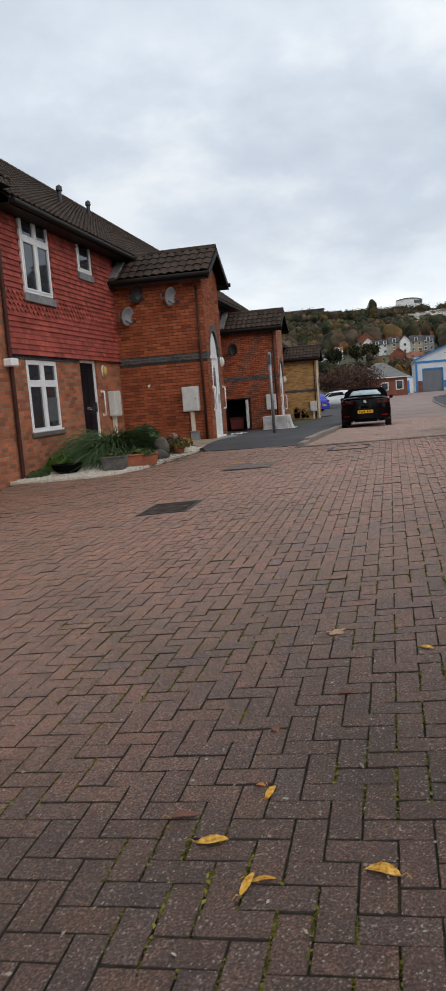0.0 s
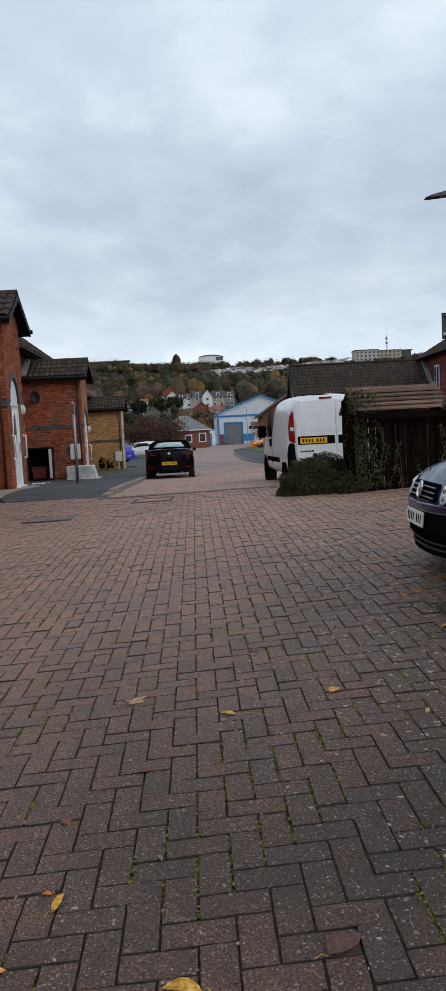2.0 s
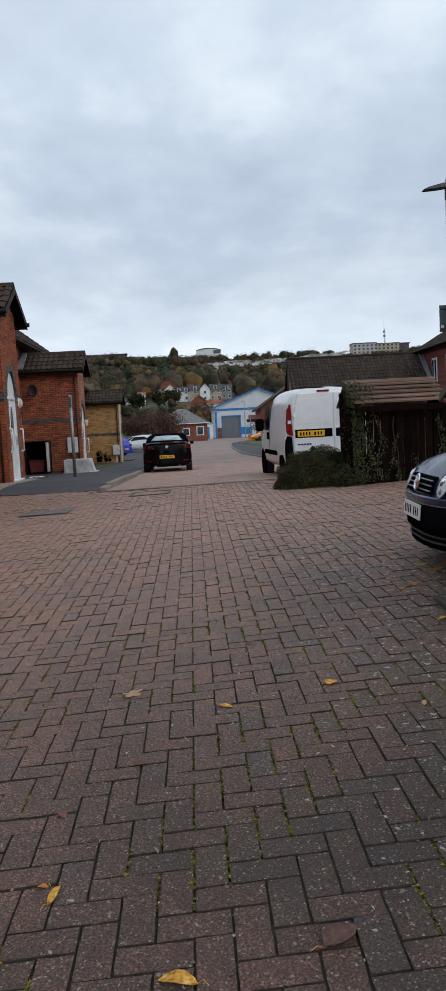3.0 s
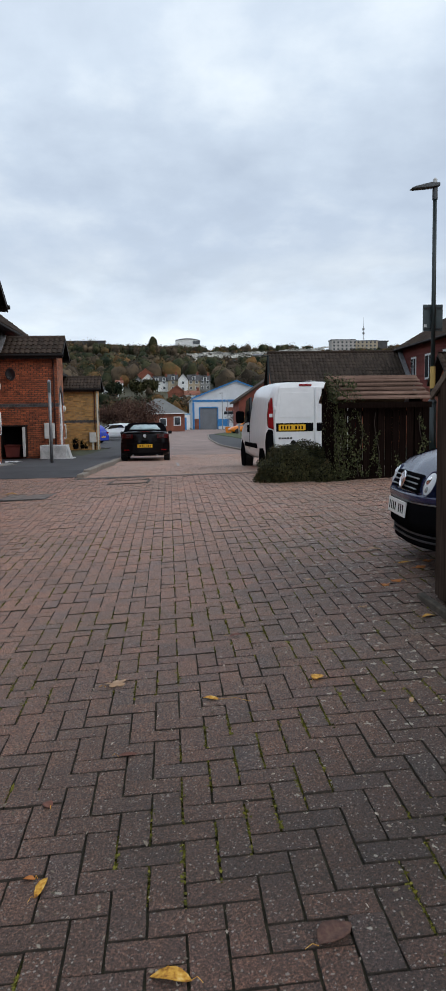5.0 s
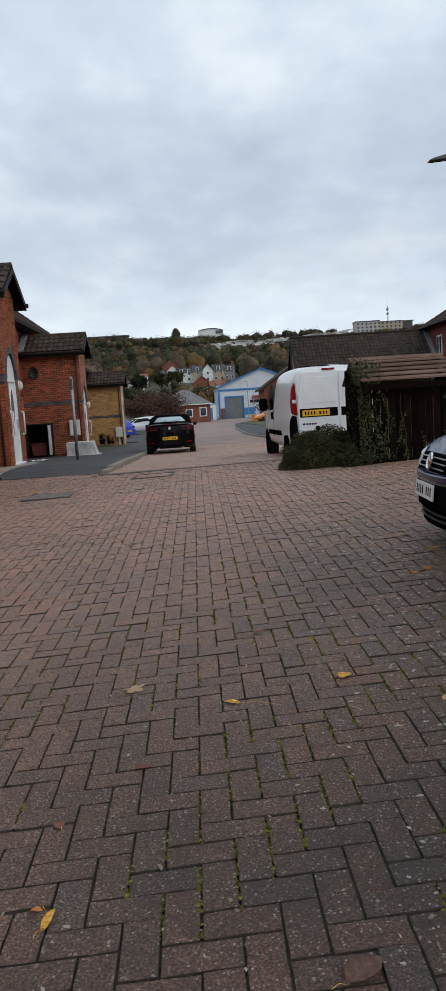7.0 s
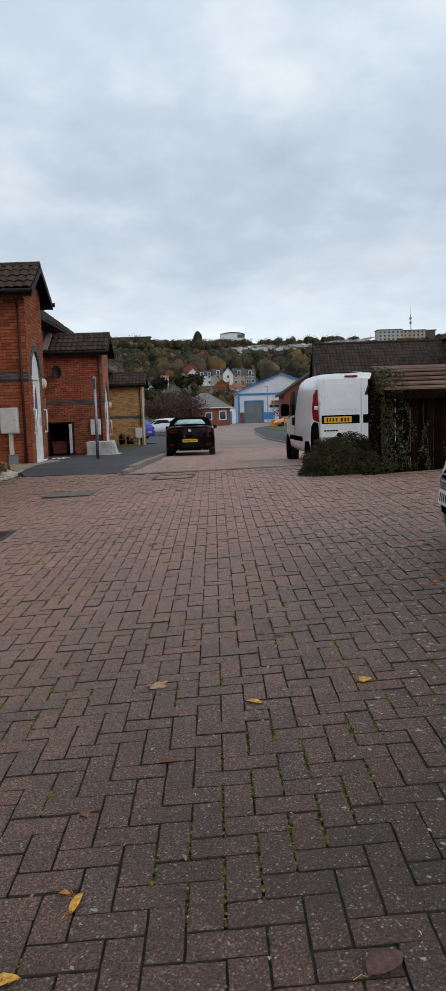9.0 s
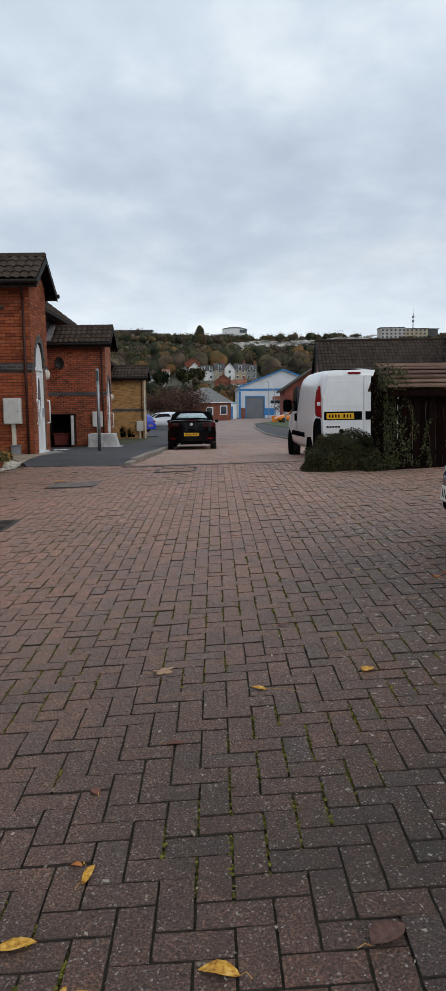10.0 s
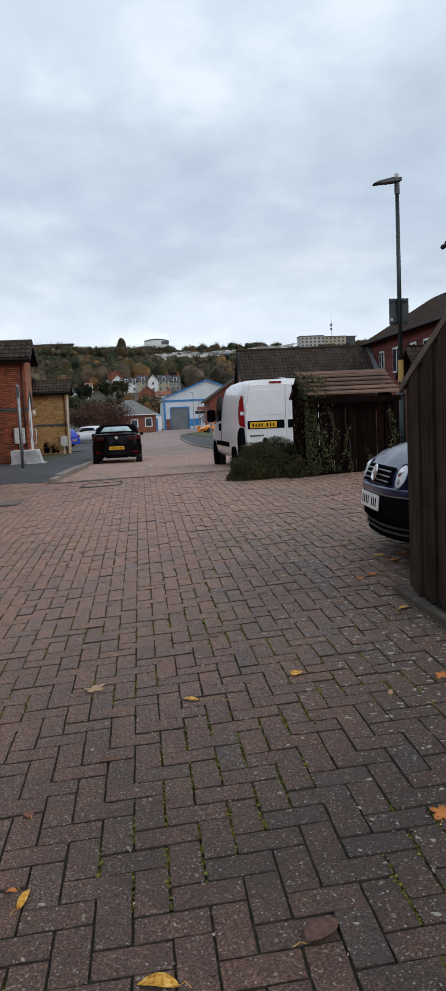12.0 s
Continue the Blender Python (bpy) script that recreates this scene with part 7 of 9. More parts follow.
def edging():
    """White cobbles and edging along the rim of the bed."""
    rng = random.Random(6)
    holder = thing("bed_edging", "Pale concrete edging stones round the gravel bed", "edging", kind="structure")
    pts = [Vector((x, y)) for x, y in BED[:7]]
    for p, q in zip(pts, pts[1:]):
        d = q - p
        n = max(1, round(d.length / 0.22))
        for i in range(n):
            c = p + d * ((i + 0.5) / n)
            ob = part("edging_stone", Geo().box(-d.length / n / 2 + 0.004, d.length / n / 2 - 0.004, -0.025, 0.025, -0.08, 0.045, 0.012), M_GRAVEL, holder)
            ob.matrix_basis = pose(c.x, c.y, float(ground_z(c.x, c.y)) + rng.uniform(-0.006, 0.008), rng.uniform(-2, 2), rng.uniform(-2, 2), math.degrees(math.atan2(d.y, d.x)) + rng.uniform(-2, 2))


edging()


def boulder(at, r, mat, label, seed):
    """A weathered field stone, its foot sunk in the gravel."""
    rng = random.Random(seed)
    lumps = [(Vector((rng.gauss(0, 1), rng.gauss(0, 1), rng.gauss(0, 1))).normalized(), rng.uniform(0.62, 0.95)) for _ in range(11)]
    bm = bmesh.new()
    bmesh.ops.create_icosphere(bm, subdivisions=3, radius=1.0)
    for v in bm.verts:
        # cut the ball back to a few worn facets
        k = min([1.0] + [d / max(v.co.dot(n), 0.05) for n, d in lumps])
        v.co *= k * rng.uniform(0.985, 1.015)
    pts = [(v.co.x * r[0], v.co.y * r[1], (v.co.z + 0.55) * r[2] / 1.45) for v in bm.verts]
    fs = [tuple(v.index for v in f.verts) for f in bm.faces]
    bm.free()
    solid("boulder", Geo().add([(x + at[0], y + at[1], z + float(ground_z(*at)) + 0.035) for x, y, z in pts], fs), mat, label, "boulder", group="stones in the bed", sm=True)


def pot_plants():
    tz = lambda x, y: float(ground_z(x, y)) + 0.035
    x, y = -4.84, 10.64
    t = thing("stone_trough", "Grey stone planting trough on the gravel", "planter", (x, y, tz(x, y)), 4)
    part("trough", Geo().prism([(-0.19, 0), (0.19, 0), (0.225, 0.24), (-0.225, 0.24)], "y", -0.13, 0.13), M_STONEPOT, t, bev=0.015)
    part("rim", Geo().box(-0.235, 0.235, -0.145, -0.11, 0.22, 0.25, 0.008).box(-0.235, 0.235, 0.11, 0.145, 0.22, 0.25, 0.008), M_STONEPOT, t)
    shrub("trough_plant", "Straggly green plant in the stone trough", (x, y, tz(x, y) + 0.21), (0.20, 0.12, 0.10), 300, 0.05, M_MIXLEAF, 21)
    x, y = -4.50, 11.02
    t = thing("terracotta_trough", "Long orange terracotta trough on the gravel", "planter", (x, y, tz(x, y)), 24)
    part("trough", Geo().prism([(-0.30, 0), (0.30, 0), (0.34, 0.20), (-0.34, 0.20)], "y", -0.12, 0.12), M_TERRA, t, bev=0.015)
    part("rim", Geo().box(-0.355, 0.355, -0.14, 0.14, 0.185, 0.215, 0.01), M_TERRA, t)
    shrub("trough_plant", "Mixed leafy plants in the terracotta trough", (x, y, tz(x, y) + 0.2), (0.28, 0.11, 0.09), 220, 0.05, M_MIXLEAF, 22)
    for x, y, r, h, m, lab, fm, fr, seed in ((-4.95, 12.75, 0.24, 0.34, M_STONEPOT, "Grey pot", M_STRAP, (0.30, 0.30, 0.28), 23), (-4.42, 12.95, 0.15, 0.22, M_TERRA, "Brown clay pot", M_HEATHER, (0.20, 0.20, 0.16), 24), (-4.16, 12.42, 0.15, 0.17, M_TERRA, "Clay pot", M_MOSSLEAF, (0.23, 0.22, 0.14), 25), (-4.14, 12.95, 0.11, 0.18, M_CREAM, "Small cream pot", M_POTLEAF, (0.14, 0.14, 0.12), 27)):
        t = thing("flower_pot", lab + " with a leafy plant on the gravel bed", "flower pot", (x, y, tz(x, y)), 0, "pots in the bed")
        part("pot", Geo().lathe([(r * 0.7, 0), (r * 0.95, h * 0.85), (r * 1.05, h * 0.86), (r * 1.05, h), (r * 0.9, h), (r * 0.86, h * 0.9)], None, 20), m, t)
        shrub("pot_plant", "Leafy plant growing in a pot", (x, y, tz(x, y) + h * 0.9), fr, 380, 0.06, fm, seed)
    boulder((-4.44, 12.18), (0.17, 0.15, 0.36), M_SILL, "Tall brown boulder standing in the gravel bed", 4)
    boulder((-4.34, 11.72), (0.23, 0.17, 0.20), M_STONEPOT, "Low dark boulder at the rim of the gravel bed", 5)
    # pots beside the yellow house
    for x, y, s in ((-5.50, 43.2, 1.0), (-5.12, 43.35, 0.75), (-4.88, 43.1, 0.5)):
        z = float(ground_z(x, y)) + 0.05
        t = thing("flower_pot", "Dark pot with autumn plants beside the yellow brick house", "flower pot", (x, y, z), 0, "pots by the yellow house")
        part("pot", Geo().lathe([(0.14 * s, 0), (0.2 * s, 0.3 * s), (0.17 * s, 0.3 * s)], None, 14), M_BLACK, t)
        shrub("pot_plant", "Wispy plant with orange flowers in a pot", (x, y, z + 0.26 * s), (0.24 * s, 0.24 * s, 0.42 * s), 120, 0.06, M_POTLEAF, 30)


pot_plants()

# covers set in the paving
def cover(x0, x1, y0, y1, label, turn=0, tray=False, pale=False):
    c = ((x0 + x1) / 2, (y0 + y1) / 2)
    t = thing("manhole_cover", label, "manhole cover", (*c, float(ground_z(*c))), turn, "manhole covers")
    t.matrix_world = pose(*c, float(ground_z(*c)), 1.15, -3.0 if c[1] < 9 else -1.8, turn)
    w, l = (x1 - x0) / 2, (y1 - y0) / 2
    part("bedding", Geo().box(-w - 0.01, w + 0.01, -l - 0.01, l + 0.01, -0.05, 0.0015), M_BED, t, "mortar bedding")
    if tray:
        for i in range(int(2 * w / 0.2)):
            for j in range(int(2 * l / 0.1) - 1):
                part("paving_block", Geo().box(-w + 0.05 + i * 0.2, -w + 0.242 + i * 0.2, -l + 0.05 + j * 0.1, -l + 0.142 + j * 0.1, -0.05, 0.008, 0.004), M_BLOCK, t)
    else:
        part("cover_plate", Geo().box(-w + 0.026, w - 0.026, -l + 0.026, l - 0.026, -0.05, 0.008, 0.003), M_PALECOVER if pale else M_COVER, t)
    g = Geo().box(-w, w, -l, -l + 0.024, -0.05, 0.010).box(-w, w, l - 0.024, l, -0.05, 0.010).box(-w, -w + 0.024, -l + 0.024, l - 0.024, -0.05, 0.010).box(w - 0.024, w, -l + 0.024, l - 0.024, -0.05, 0.010)
    part("cover_frame", g, M_BED if tray else M_DARK, t)
    for k in (-0.6, 0.6):
        part("lifting_eye", Geo().box(k * w - 0.03, k * w + 0.03, -0.012, 0.012, 0.002, 0.010), M_DARK, t)


M_PALECOVER = plain("rusty_worn_cast_iron", (0.19, 0.15, 0.128), 0.75, 0.0, vary=0.3, scale=9, grain=0.003)
M_COVER = plain("worn_cast_iron", (0.080, 0.060, 0.048), 0.9, 0.0, vary=0.4, scale=7, grain=0.004, spec=0.15)
COVERS = [(-2.61, -1.87, 9.67, 10.37), (-2.9, -2.3, 6.1, 6.85), (-1.06, -0.38, 11.05, 11.65)]
cover(*COVERS[0], "Large rusty iron cover set flush in the block paving", -7, pale=True)
cover(*COVERS[1], "Dark square iron cover in the block paving")
cover(*COVERS[2], "Recessed cover with paving blocks laid in its tray", -5, True)


# ---- fallen leaves ----
def fallen_leaf(x, y, size, turn, mat, label, shape=0, wide=0.42, stalk=0.5):
    """One curled leaf: a pointed oval, or a lobed one."""
    vs, fs = [], []
    if shape == 0:
        k = 11
        for i in range(k):
            s = i / (k - 1)
            w = wide * math.sin(math.pi * s ** 0.85) ** 0.8 * (1 + 0.06 * math.sin(i * 2.7 + x * 40))
            z = 0.06 * math.sin(math.pi * s) + 0.02 + 0.03 * math.sin(s * 5 + y * 30)
            for q in (-1, -0.45, 0, 0.45, 1):
                vs.append(((s - 0.5) * size, q * w * size * 0.5, (z + 0.12 * abs(q) ** 1.5 * w) * size))
        for i in range(k - 1):
            for j in range(4):
                fs.append((i * 5 + j, i * 5 + j + 1, (i + 1) * 5 + j + 1, (i + 1) * 5 + j))
    else:
        n = 40
        vs.append((0, 0, 0.03 * size))
        for ring in (0.45, 1.0):
            for i in range(n):
                th = 2 * math.pi * i / n
                lobe = 0.42 + 0.58 * abs(math.cos(2.5 * (th - 0.0))) ** 0.8
                r = 0.5 * size * ring * (lobe if ring == 1.0 else 0.5 + 0.5 * lobe) * (1 + 0.05 * math.sin(i * 3.1 + x * 50))
                vs.append((r * math.cos(th), r * math.sin(th) * 0.85, size * (0.03 + ring * (0.03 + 0.04 * math.sin(2 * th + y * 20)))))
        for i in range(n):
            j = (i + 1) % n
            fs += [(0, 1 + i, 1 + j), (1 + i, 1 + n + i, 1 + n + j, 1 + j)]
    z0 = float(ground_z(x, y))
    t = thing("fallen_leaf", label, "leaf", (x, y, z0 + 0.003), 0, "fallen leaves")
    t.matrix_world = pose(x, y, z0 + 0.002, 1.15, -3.0, 0) @ pose(0, 0, 0, 0, 0, turn)
    ob = new("blade", bare_mesh("blade", vs, fs, mat, True))
    ob.parent = t
    s = ob.modifiers.new("thick", "SOLIDIFY")
    s.thickness = 0.0012
    part("stalk", Geo().path([(-0.5 * size, 0, 0.02 * size), (-0.5 * size - stalk * size * 0.5, 0.03 * size, 0.015), (-0.5 * size - stalk * size, 0.1 * size, 0.006)], 0.0008, 5), M_FALLEN, t)


Y_, B_ = "Yellow pointed leaf lying on the block paving", "Brown curled leaf lying on the block paving"
R_ = "Rust-orange curled leaf lying on the block paving"
NEAR_LEAVES = (
    (0.648, 1.513, 0.075, 60, M_FALLEN, Y_, 0, 0.8), (0.143, 1.373, 0.075, 158, M_FALLEN, Y_, 0), (-0.398, 0.142, 0.085, 75, M_FALLEN, Y_, 0, 0.3), (-0.440, 0.190, 0.036, 165, M_RUSTLEAF, "Small curled orange leaf lying on the block paving", 0, 0.5),
    (-0.53, -0.12, 0.10, 8, M_FALLEN, Y_, 0), (-0.041, -0.246, 0.10, 165, M_FALLEN, Y_, 0), (-0.392, -0.305, 0.095, 76, M_FALLEN, "Narrow torn yellow leaf lying on the block paving", 0, 0.26), (-0.354, -0.288, 0.075, 8, M_FALLEN, "Narrow torn yellow leaf lying on the block paving", 0, 0.24),
    (-0.293, 1.66, 0.11, 30, M_PALELEAF, "Pale curled leaf lying on the block paving", 1), (-0.196, 0.90, 0.075, 5, M_BROWNLEAF, B_, 0, 0.35), (-0.65, 0.01, 0.09, 15, M_BROWNLEAF, B_, 0),
    (0.36, -0.165, 0.115, 35, M_ROTLEAF, "Flat rotted brown leaf stuck to the block paving", 0, 0.62), (-0.45, 0.59, 0.05, 120, M_BROWNLEAF, B_, 0, 0.7),
)
FAR_LEAVES = (
    (1.66, 4.22, 0.13, 10, M_PALELEAF, "Pale orange leaf lying on the block paving", 0), (1.74, 3.66, 0.10, 0, M_FALLEN, Y_, 0), (1.79, 3.47, 0.11, 20, M_RUSTLEAF, R_, 1), (1.52, 3.15, 0.10, 140, M_RUSTLEAF, R_, 1), (1.42, 3.07, 0.08, 80, M_RUSTLEAF, R_, 1),
    (1.45, 2.29, 0.085, 10, M_FALLEN, Y_, 0), (1.25, 1.26, 0.08, 60, M_RUSTLEAF, R_, 1), (0.83, 0.24, 0.09, 70, M_RUSTLEAF, R_, 1), (-2.57, 10.44, 0.2, 5, M_FALLEN, Y_, 0), (1.93, 3.67, 0.1, 40, M_RUSTLEAF, R_, 1),
    (0.33, 2.24, 0.08, 0, M_BROWNLEAF, B_, 0), (1.15, 2.6, 0.05, 30, M_PALELEAF, B_, 1), (0.95, 3.4, 0.06, 100, M_PALELEAF, B_, 1), (-0.6, 5.2, 0.1, 50, M_BROWNLEAF, B_, 1), (0.98, 1.16, 0.05, 70, M_PALELEAF, B_, 0),
)
for leaf in NEAR_LEAVES + FAR_LEAVES:
    x, y, s, a, m, l, sh = leaf[:7]
    fallen_leaf(x, y, s, a, m, l, sh, leaf[7] if len(leaf) > 7 else 0.42, 2.0 if (x, y) == (0.143, 1.373) else 0.3)


def litter():
    """Crumbs of leaf, grit and lichen, thickest towards the bins."""
    rng = np.random.default_rng(31)
    p = np.concatenate([rng.uniform((-3.5, -0.8), (3, 8.5), (420, 2)), rng.normal((1.7, 3.5), (0.6, 1.1), (520, 2)), rng.normal((2.3, 9.3), (0.6, 0.15), (260, 2)), rng.uniform((-0.9, -0.6), (1.2, 2.2), (420, 2))])
    z = ground_z(p[:, 0], p[:, 1]) + 0.004
    v, f = leaf_quads(np.stack([p[:, 0], p[:, 1], z], 1), 0.009, rng, 2.0, None, 1.9)
    tagged(new("leaf_litter", bare_mesh("leaf_litter", v, f, M_LITTER)), "Crumbs of dead leaf and grit scattered over the paving", "leaf litter", kind="stuff")
    # moss and small weeds in the joints
    k = 15000
    x = rng.integers(-20, 21, k) * 0.1
    y = rng.uniform(-0.7, 6.5, k)
    lane, row = np.round(x * 10).astype(int), np.floor(y * 10).astype(int)
    m = noise_mask(x, y) & ((lane - 1 - row) % 4 != 0)
    x, y = x[m], y[m]
    c = np.stack([x + rng.normal(0, 0.003, len(x)), y, ground_z(x, y) - 0.0055], 1)
    c = (c[:, None, :] + rng.normal(0, (0.0035, 0.02, 0.003), (len(x), 7, 3))).reshape(-1, 3)
    v, f = leaf_quads(c, 0.0105, rng, 1.5)
    tagged(new("moss", bare_mesh("moss", v, f, M_MOSS)), "Moss and tiny weeds growing in the paving joints", "moss", kind="stuff")


def noise_mask(x, y):
    return np.array([noise.noise(Vector((a * 1.7, b * 1.3, 4.0))) > -0.02 for a, b in zip(x, y)])


M_LITTER = foliage("leaf_crumbs", [(0.2, (0.10, 0.07, 0.05)), (0.5, (0.22, 0.18, 0.14)), (0.75, (0.42, 0.37, 0.31))], 20.0)
M_MOSS = foliage("joint_moss", [(0.25, (0.040, 0.040, 0.010)), (0.5, (0.105, 0.100, 0.018)), (0.8, (0.22, 0.20, 0.035))], 14.0)
litter()


def small_finds():
    """Things that lie about: a torn white sheet on the pavement, worn bay marks, an overflow pipe and a grey box by the wing."""
    z = float(ground_z(-4.75, 21.6)) + 0.085
    s = thing("paper_sheet", "Torn white sheet lying flat on the pavement", "litter", (-4.75, 21.6, z), 12)
    n, k = 9, 5
    rng = random.Random(3)
    v = [(-0.27 + 0.54 * i / (n - 1), -0.19 + 0.38 * j / (k - 1) + 0.05 * math.sin(i), 0.012 + rng.uniform(0, 0.03)) for i in range(n) for j in range(k)]
    f = [(i * k + j, (i + 1) * k + j, (i + 1) * k + j + 1, i * k + j + 1) for i in range(n - 1) for j in range(k - 1)]
    ob = part("sheet", Geo().add(v, f), M_WHITE, s)
    ob.modifiers.new("thick", "SOLIDIFY").thickness = 0.004
    for x0, x1, y0, y1 in ((0.16, 0.24, 16.4, 20.4), (0.15, 0.22, 41.5, 44.0), (-1.55, -1.2, 18.45, 18.53), (-0.95, -0.6, 18.45, 18.53), (-0.35, 0.0, 18.45, 18.53)):
        g = Geo()
        m = 8 if y1 - y0 > 1 else 1
        for i in range(m):
            a, b = y0 + (y1 - y0) * i / m, y0 + (y1 - y0) * (i + 1) / m
            za, zb = float(ground_z(x0, a)) + 0.010, float(ground_z(x0, b)) + 0.010
            g.prism([(a, za - 0.02), (b - 0.02, zb - 0.02), (b - 0.02, zb), (a, za)], "x", x0 + rng.uniform(0, 0.008), x1 - rng.uniform(0, 0.008))
        solid("bay_mark", g, M_BAYMARK, "Worn white bay marking on the road blocks", "road marking", "structure")
    o = thing("overflow_pipe", "Short plastic overflow pipe in the brick wall", "pipe", (-5.78, 16.0, 1.68))
    part("pipe", Geo().path([(0, 0.02, 0), (0, -0.10, 0), (0.01, -0.13, -0.05)], 0.022), M_CREAM, o)
    b = thing("utility_box", "Small grey box at the foot of the brick wing", "utility box", (-4.70, 15.99, 0.20))
    part("box_body", Geo().box(-0.11, 0.11, -0.12, 0, 0, 0.26, 0.015), M_DISH, b)
    part("box_lid", Geo().box(-0.12, 0.12, -0.13, 0, 0.26, 0.285, 0.006), M_DISH, b)
    p = thing("planting_bowl", "Dark shallow bowl holding the rounded shrub", "planter", (-5.72, 10.55, float(ground_z(-5.72, 10.55)) + 0.03))
    part("bowl", Geo().lathe([(0.16, 0), (0.25, 0.10), (0.29, 0.17), (0.26, 0.17), (0.22, 0.10)], None, 20), M_BLACK, p)


M_BAYMARK = plain("worn_white_marking", (0.46, 0.43, 0.40), 0.85, vary=0.35, scale=9)
small_finds()


# ---- the far end of the road ----
def works_unit():
    u = thing("works_unit", "Pale clad works unit with blue trim and a grey roller shutter", "industrial unit", (4.9, 150, -0.7))
    W, E, A, D = 17.4, 6.1, 9.45, 30
    wall = Geo()
    # front wall with the shutter opening
    for x0, x1, z0 in ((0, 1.35, 0), (1.35, 4.85, 4.2), (4.85, W, 0)):
        wall.box(x0, x1, 0, 0.3, z0, E)
    wall.prism([(0, E), (W, E), (W / 2, A)], "y", 0, 0.3)
    part("front_wall", wall, M_CLAD, u)
    part("side_wall", Geo().box(0, 0.3, 0.3, D, 0, E), M_CLAD, u)
    part("side_wall", Geo().box(W - 0.3, W, 0.3, D, 0, E), M_CLAD, u)
    for s in (0, W):
        part("roof", Geo().prism([(s + (-0.3 if s == 0 else 0.3), E - 0.1), (W / 2, A + 0.02), (W / 2, A + 0.2), (s + (-0.3 if s == 0 else 0.3), E + 0.1)], "y", -0.3, D), M_CLAD, u)
        part("verge_trim", Geo().prism([(s + (-0.35 if s == 0 else 0.35), E - 0.15), (W / 2, A - 0.02), (W / 2, A + 0.26), (s + (-0.35 if s == 0 else 0.35), E + 0.15)], "y", -0.42, -0.3), M_BLUE, u, "blue verge trim")
    part("eaves_band", Geo().box(-0.1, W, -0.1, 0.0, E - 0.65, E - 0.25), M_BLUE, u, "blue band")
    part("corner_trim", Geo().box(-0.12, 0.28, -0.12, 0, 0, E - 0.75), M_BLUE, u)
    sh = part("roller_shutter", Geo().box(1.35, 4.85, 0.12, 0.2, 0, 4.2), M_SHUTTER, u, "grey roller shutter")
    for k in range(20):
        part("shutter_slat", Geo().box(1.4, 4.8, 0.09, 0.12, k * 0.21, k * 0.21 + 0.15), M_SHUTTER, sh)
    part("shutter_frame", Geo().box(1.15, 1.35, -0.06, 0.1, 0, 4.4).box(4.85, 5.05, -0.06, 0.1, 0, 4.4).box(1.35, 4.85, -0.06, 0.1, 4.2, 4.45), M_BLUE, u)
    part("brick_panel", Geo().box(0.3, 1.15, -0.05, 0.0, 0, 2.1), M_REDFAR, u)
    part("blue_panel", Geo().box(5.05, 7.2, -0.06, 0, 0.6, 2.0), M_BLUE, u)
    part("blue_panel", Geo().box(9.6, 12.5, -0.06, 0, 0.2, 2.4), M_BLUE, u)
    part("name_board", Geo().box(6.6, 9.6, -0.12, -0.02, 3.6, 4.3), M_REDFAR, u)
    part("window_strip", Geo().box(6.2, 9.5, -0.05, 0, 2.9, 3.5), M_GLASS, u)
    # low annexe with a blue door
    a = thing("annexe", "White flat-roofed annexe with a blue door", "outbuilding", (0.9, 147, -0.7))
    part("wall", Geo().box(0, 3.3, 0, 3, 0, 2.9), M_WALLW, a)
    part("blue_door", Geo().box(0.7, 2.6, -0.06, 0, 0, 2.4), M_BLUE, a, "blue steel door")
    part("roof_edge", Geo().box(-0.1, 3.4, -0.1, 3, 2.9, 3.2), M_PBLUE, a)
    f = thing("palisade_fence", "Pale blue palisade fence before the annexe", "fence", (-1.9, 141, -0.65))
    for k in range(16):
        part("pale", Geo().box(k * 0.2, k * 0.2 + 0.13, 0, 0.03, 0, 2.2), M_PBLUE, f)
    for z in (0.4, 1.7):
        part("rail", Geo().box(0, 3.2, 0.03, 0.07, z, z + 0.08), M_PBLUE, f)
    # thin posts before the unit
    for x, y, h in ((9.2, 128, 6.3), (10.3, 130, 5.0)):
        p = thing("lamp_post", "Thin grey lamp post beside the works unit", "lamp post", (x, y, -0.65), 0, "far lamp posts")
        part("pole", Geo().tube((0, 0, 0), (0, 0, h), 0.08, 0.05), M_STEEL, p)
        part("lantern", Geo().box(-0.5, 0.1, -0.1, 0.1, h, h + 0.12, 0.03), M_STEEL, p)
    # barrier and block by the verge
    b = thing("road_barrier", "Grey post and rail barrier on the verge", "barrier", (7.4, 78, -0.42))
    for k in range(3):
        part("post", Geo().box(k * 1.1 - 0.07, k * 1.1 + 0.07, -0.07, 0.07, -0.1, 1.3), M_CONC, b)
    part("rail", Geo().box(-0.1, 2.3, -0.04, 0.04, 0.9, 1.05), M_STEEL, b)
    y = thing("grit_bin", "Yellow grit bin on the grass verge", "grit bin", (7.4, 92, -0.42))
    part("bin_body", Geo().prism([(-0.32, 0), (0.32, 0), (0.40, 0.55), (-0.40, 0.55)], "y", 0, 0.8), M_ORANGE, y)
    part("bin_lid", Geo().prism([(-0.44, 0.55), (0.44, 0.55), (0.33, 0.74), (-0.33, 0.74)], "y", -0.05, 0.85), M_ORANGE, y)


works_unit()


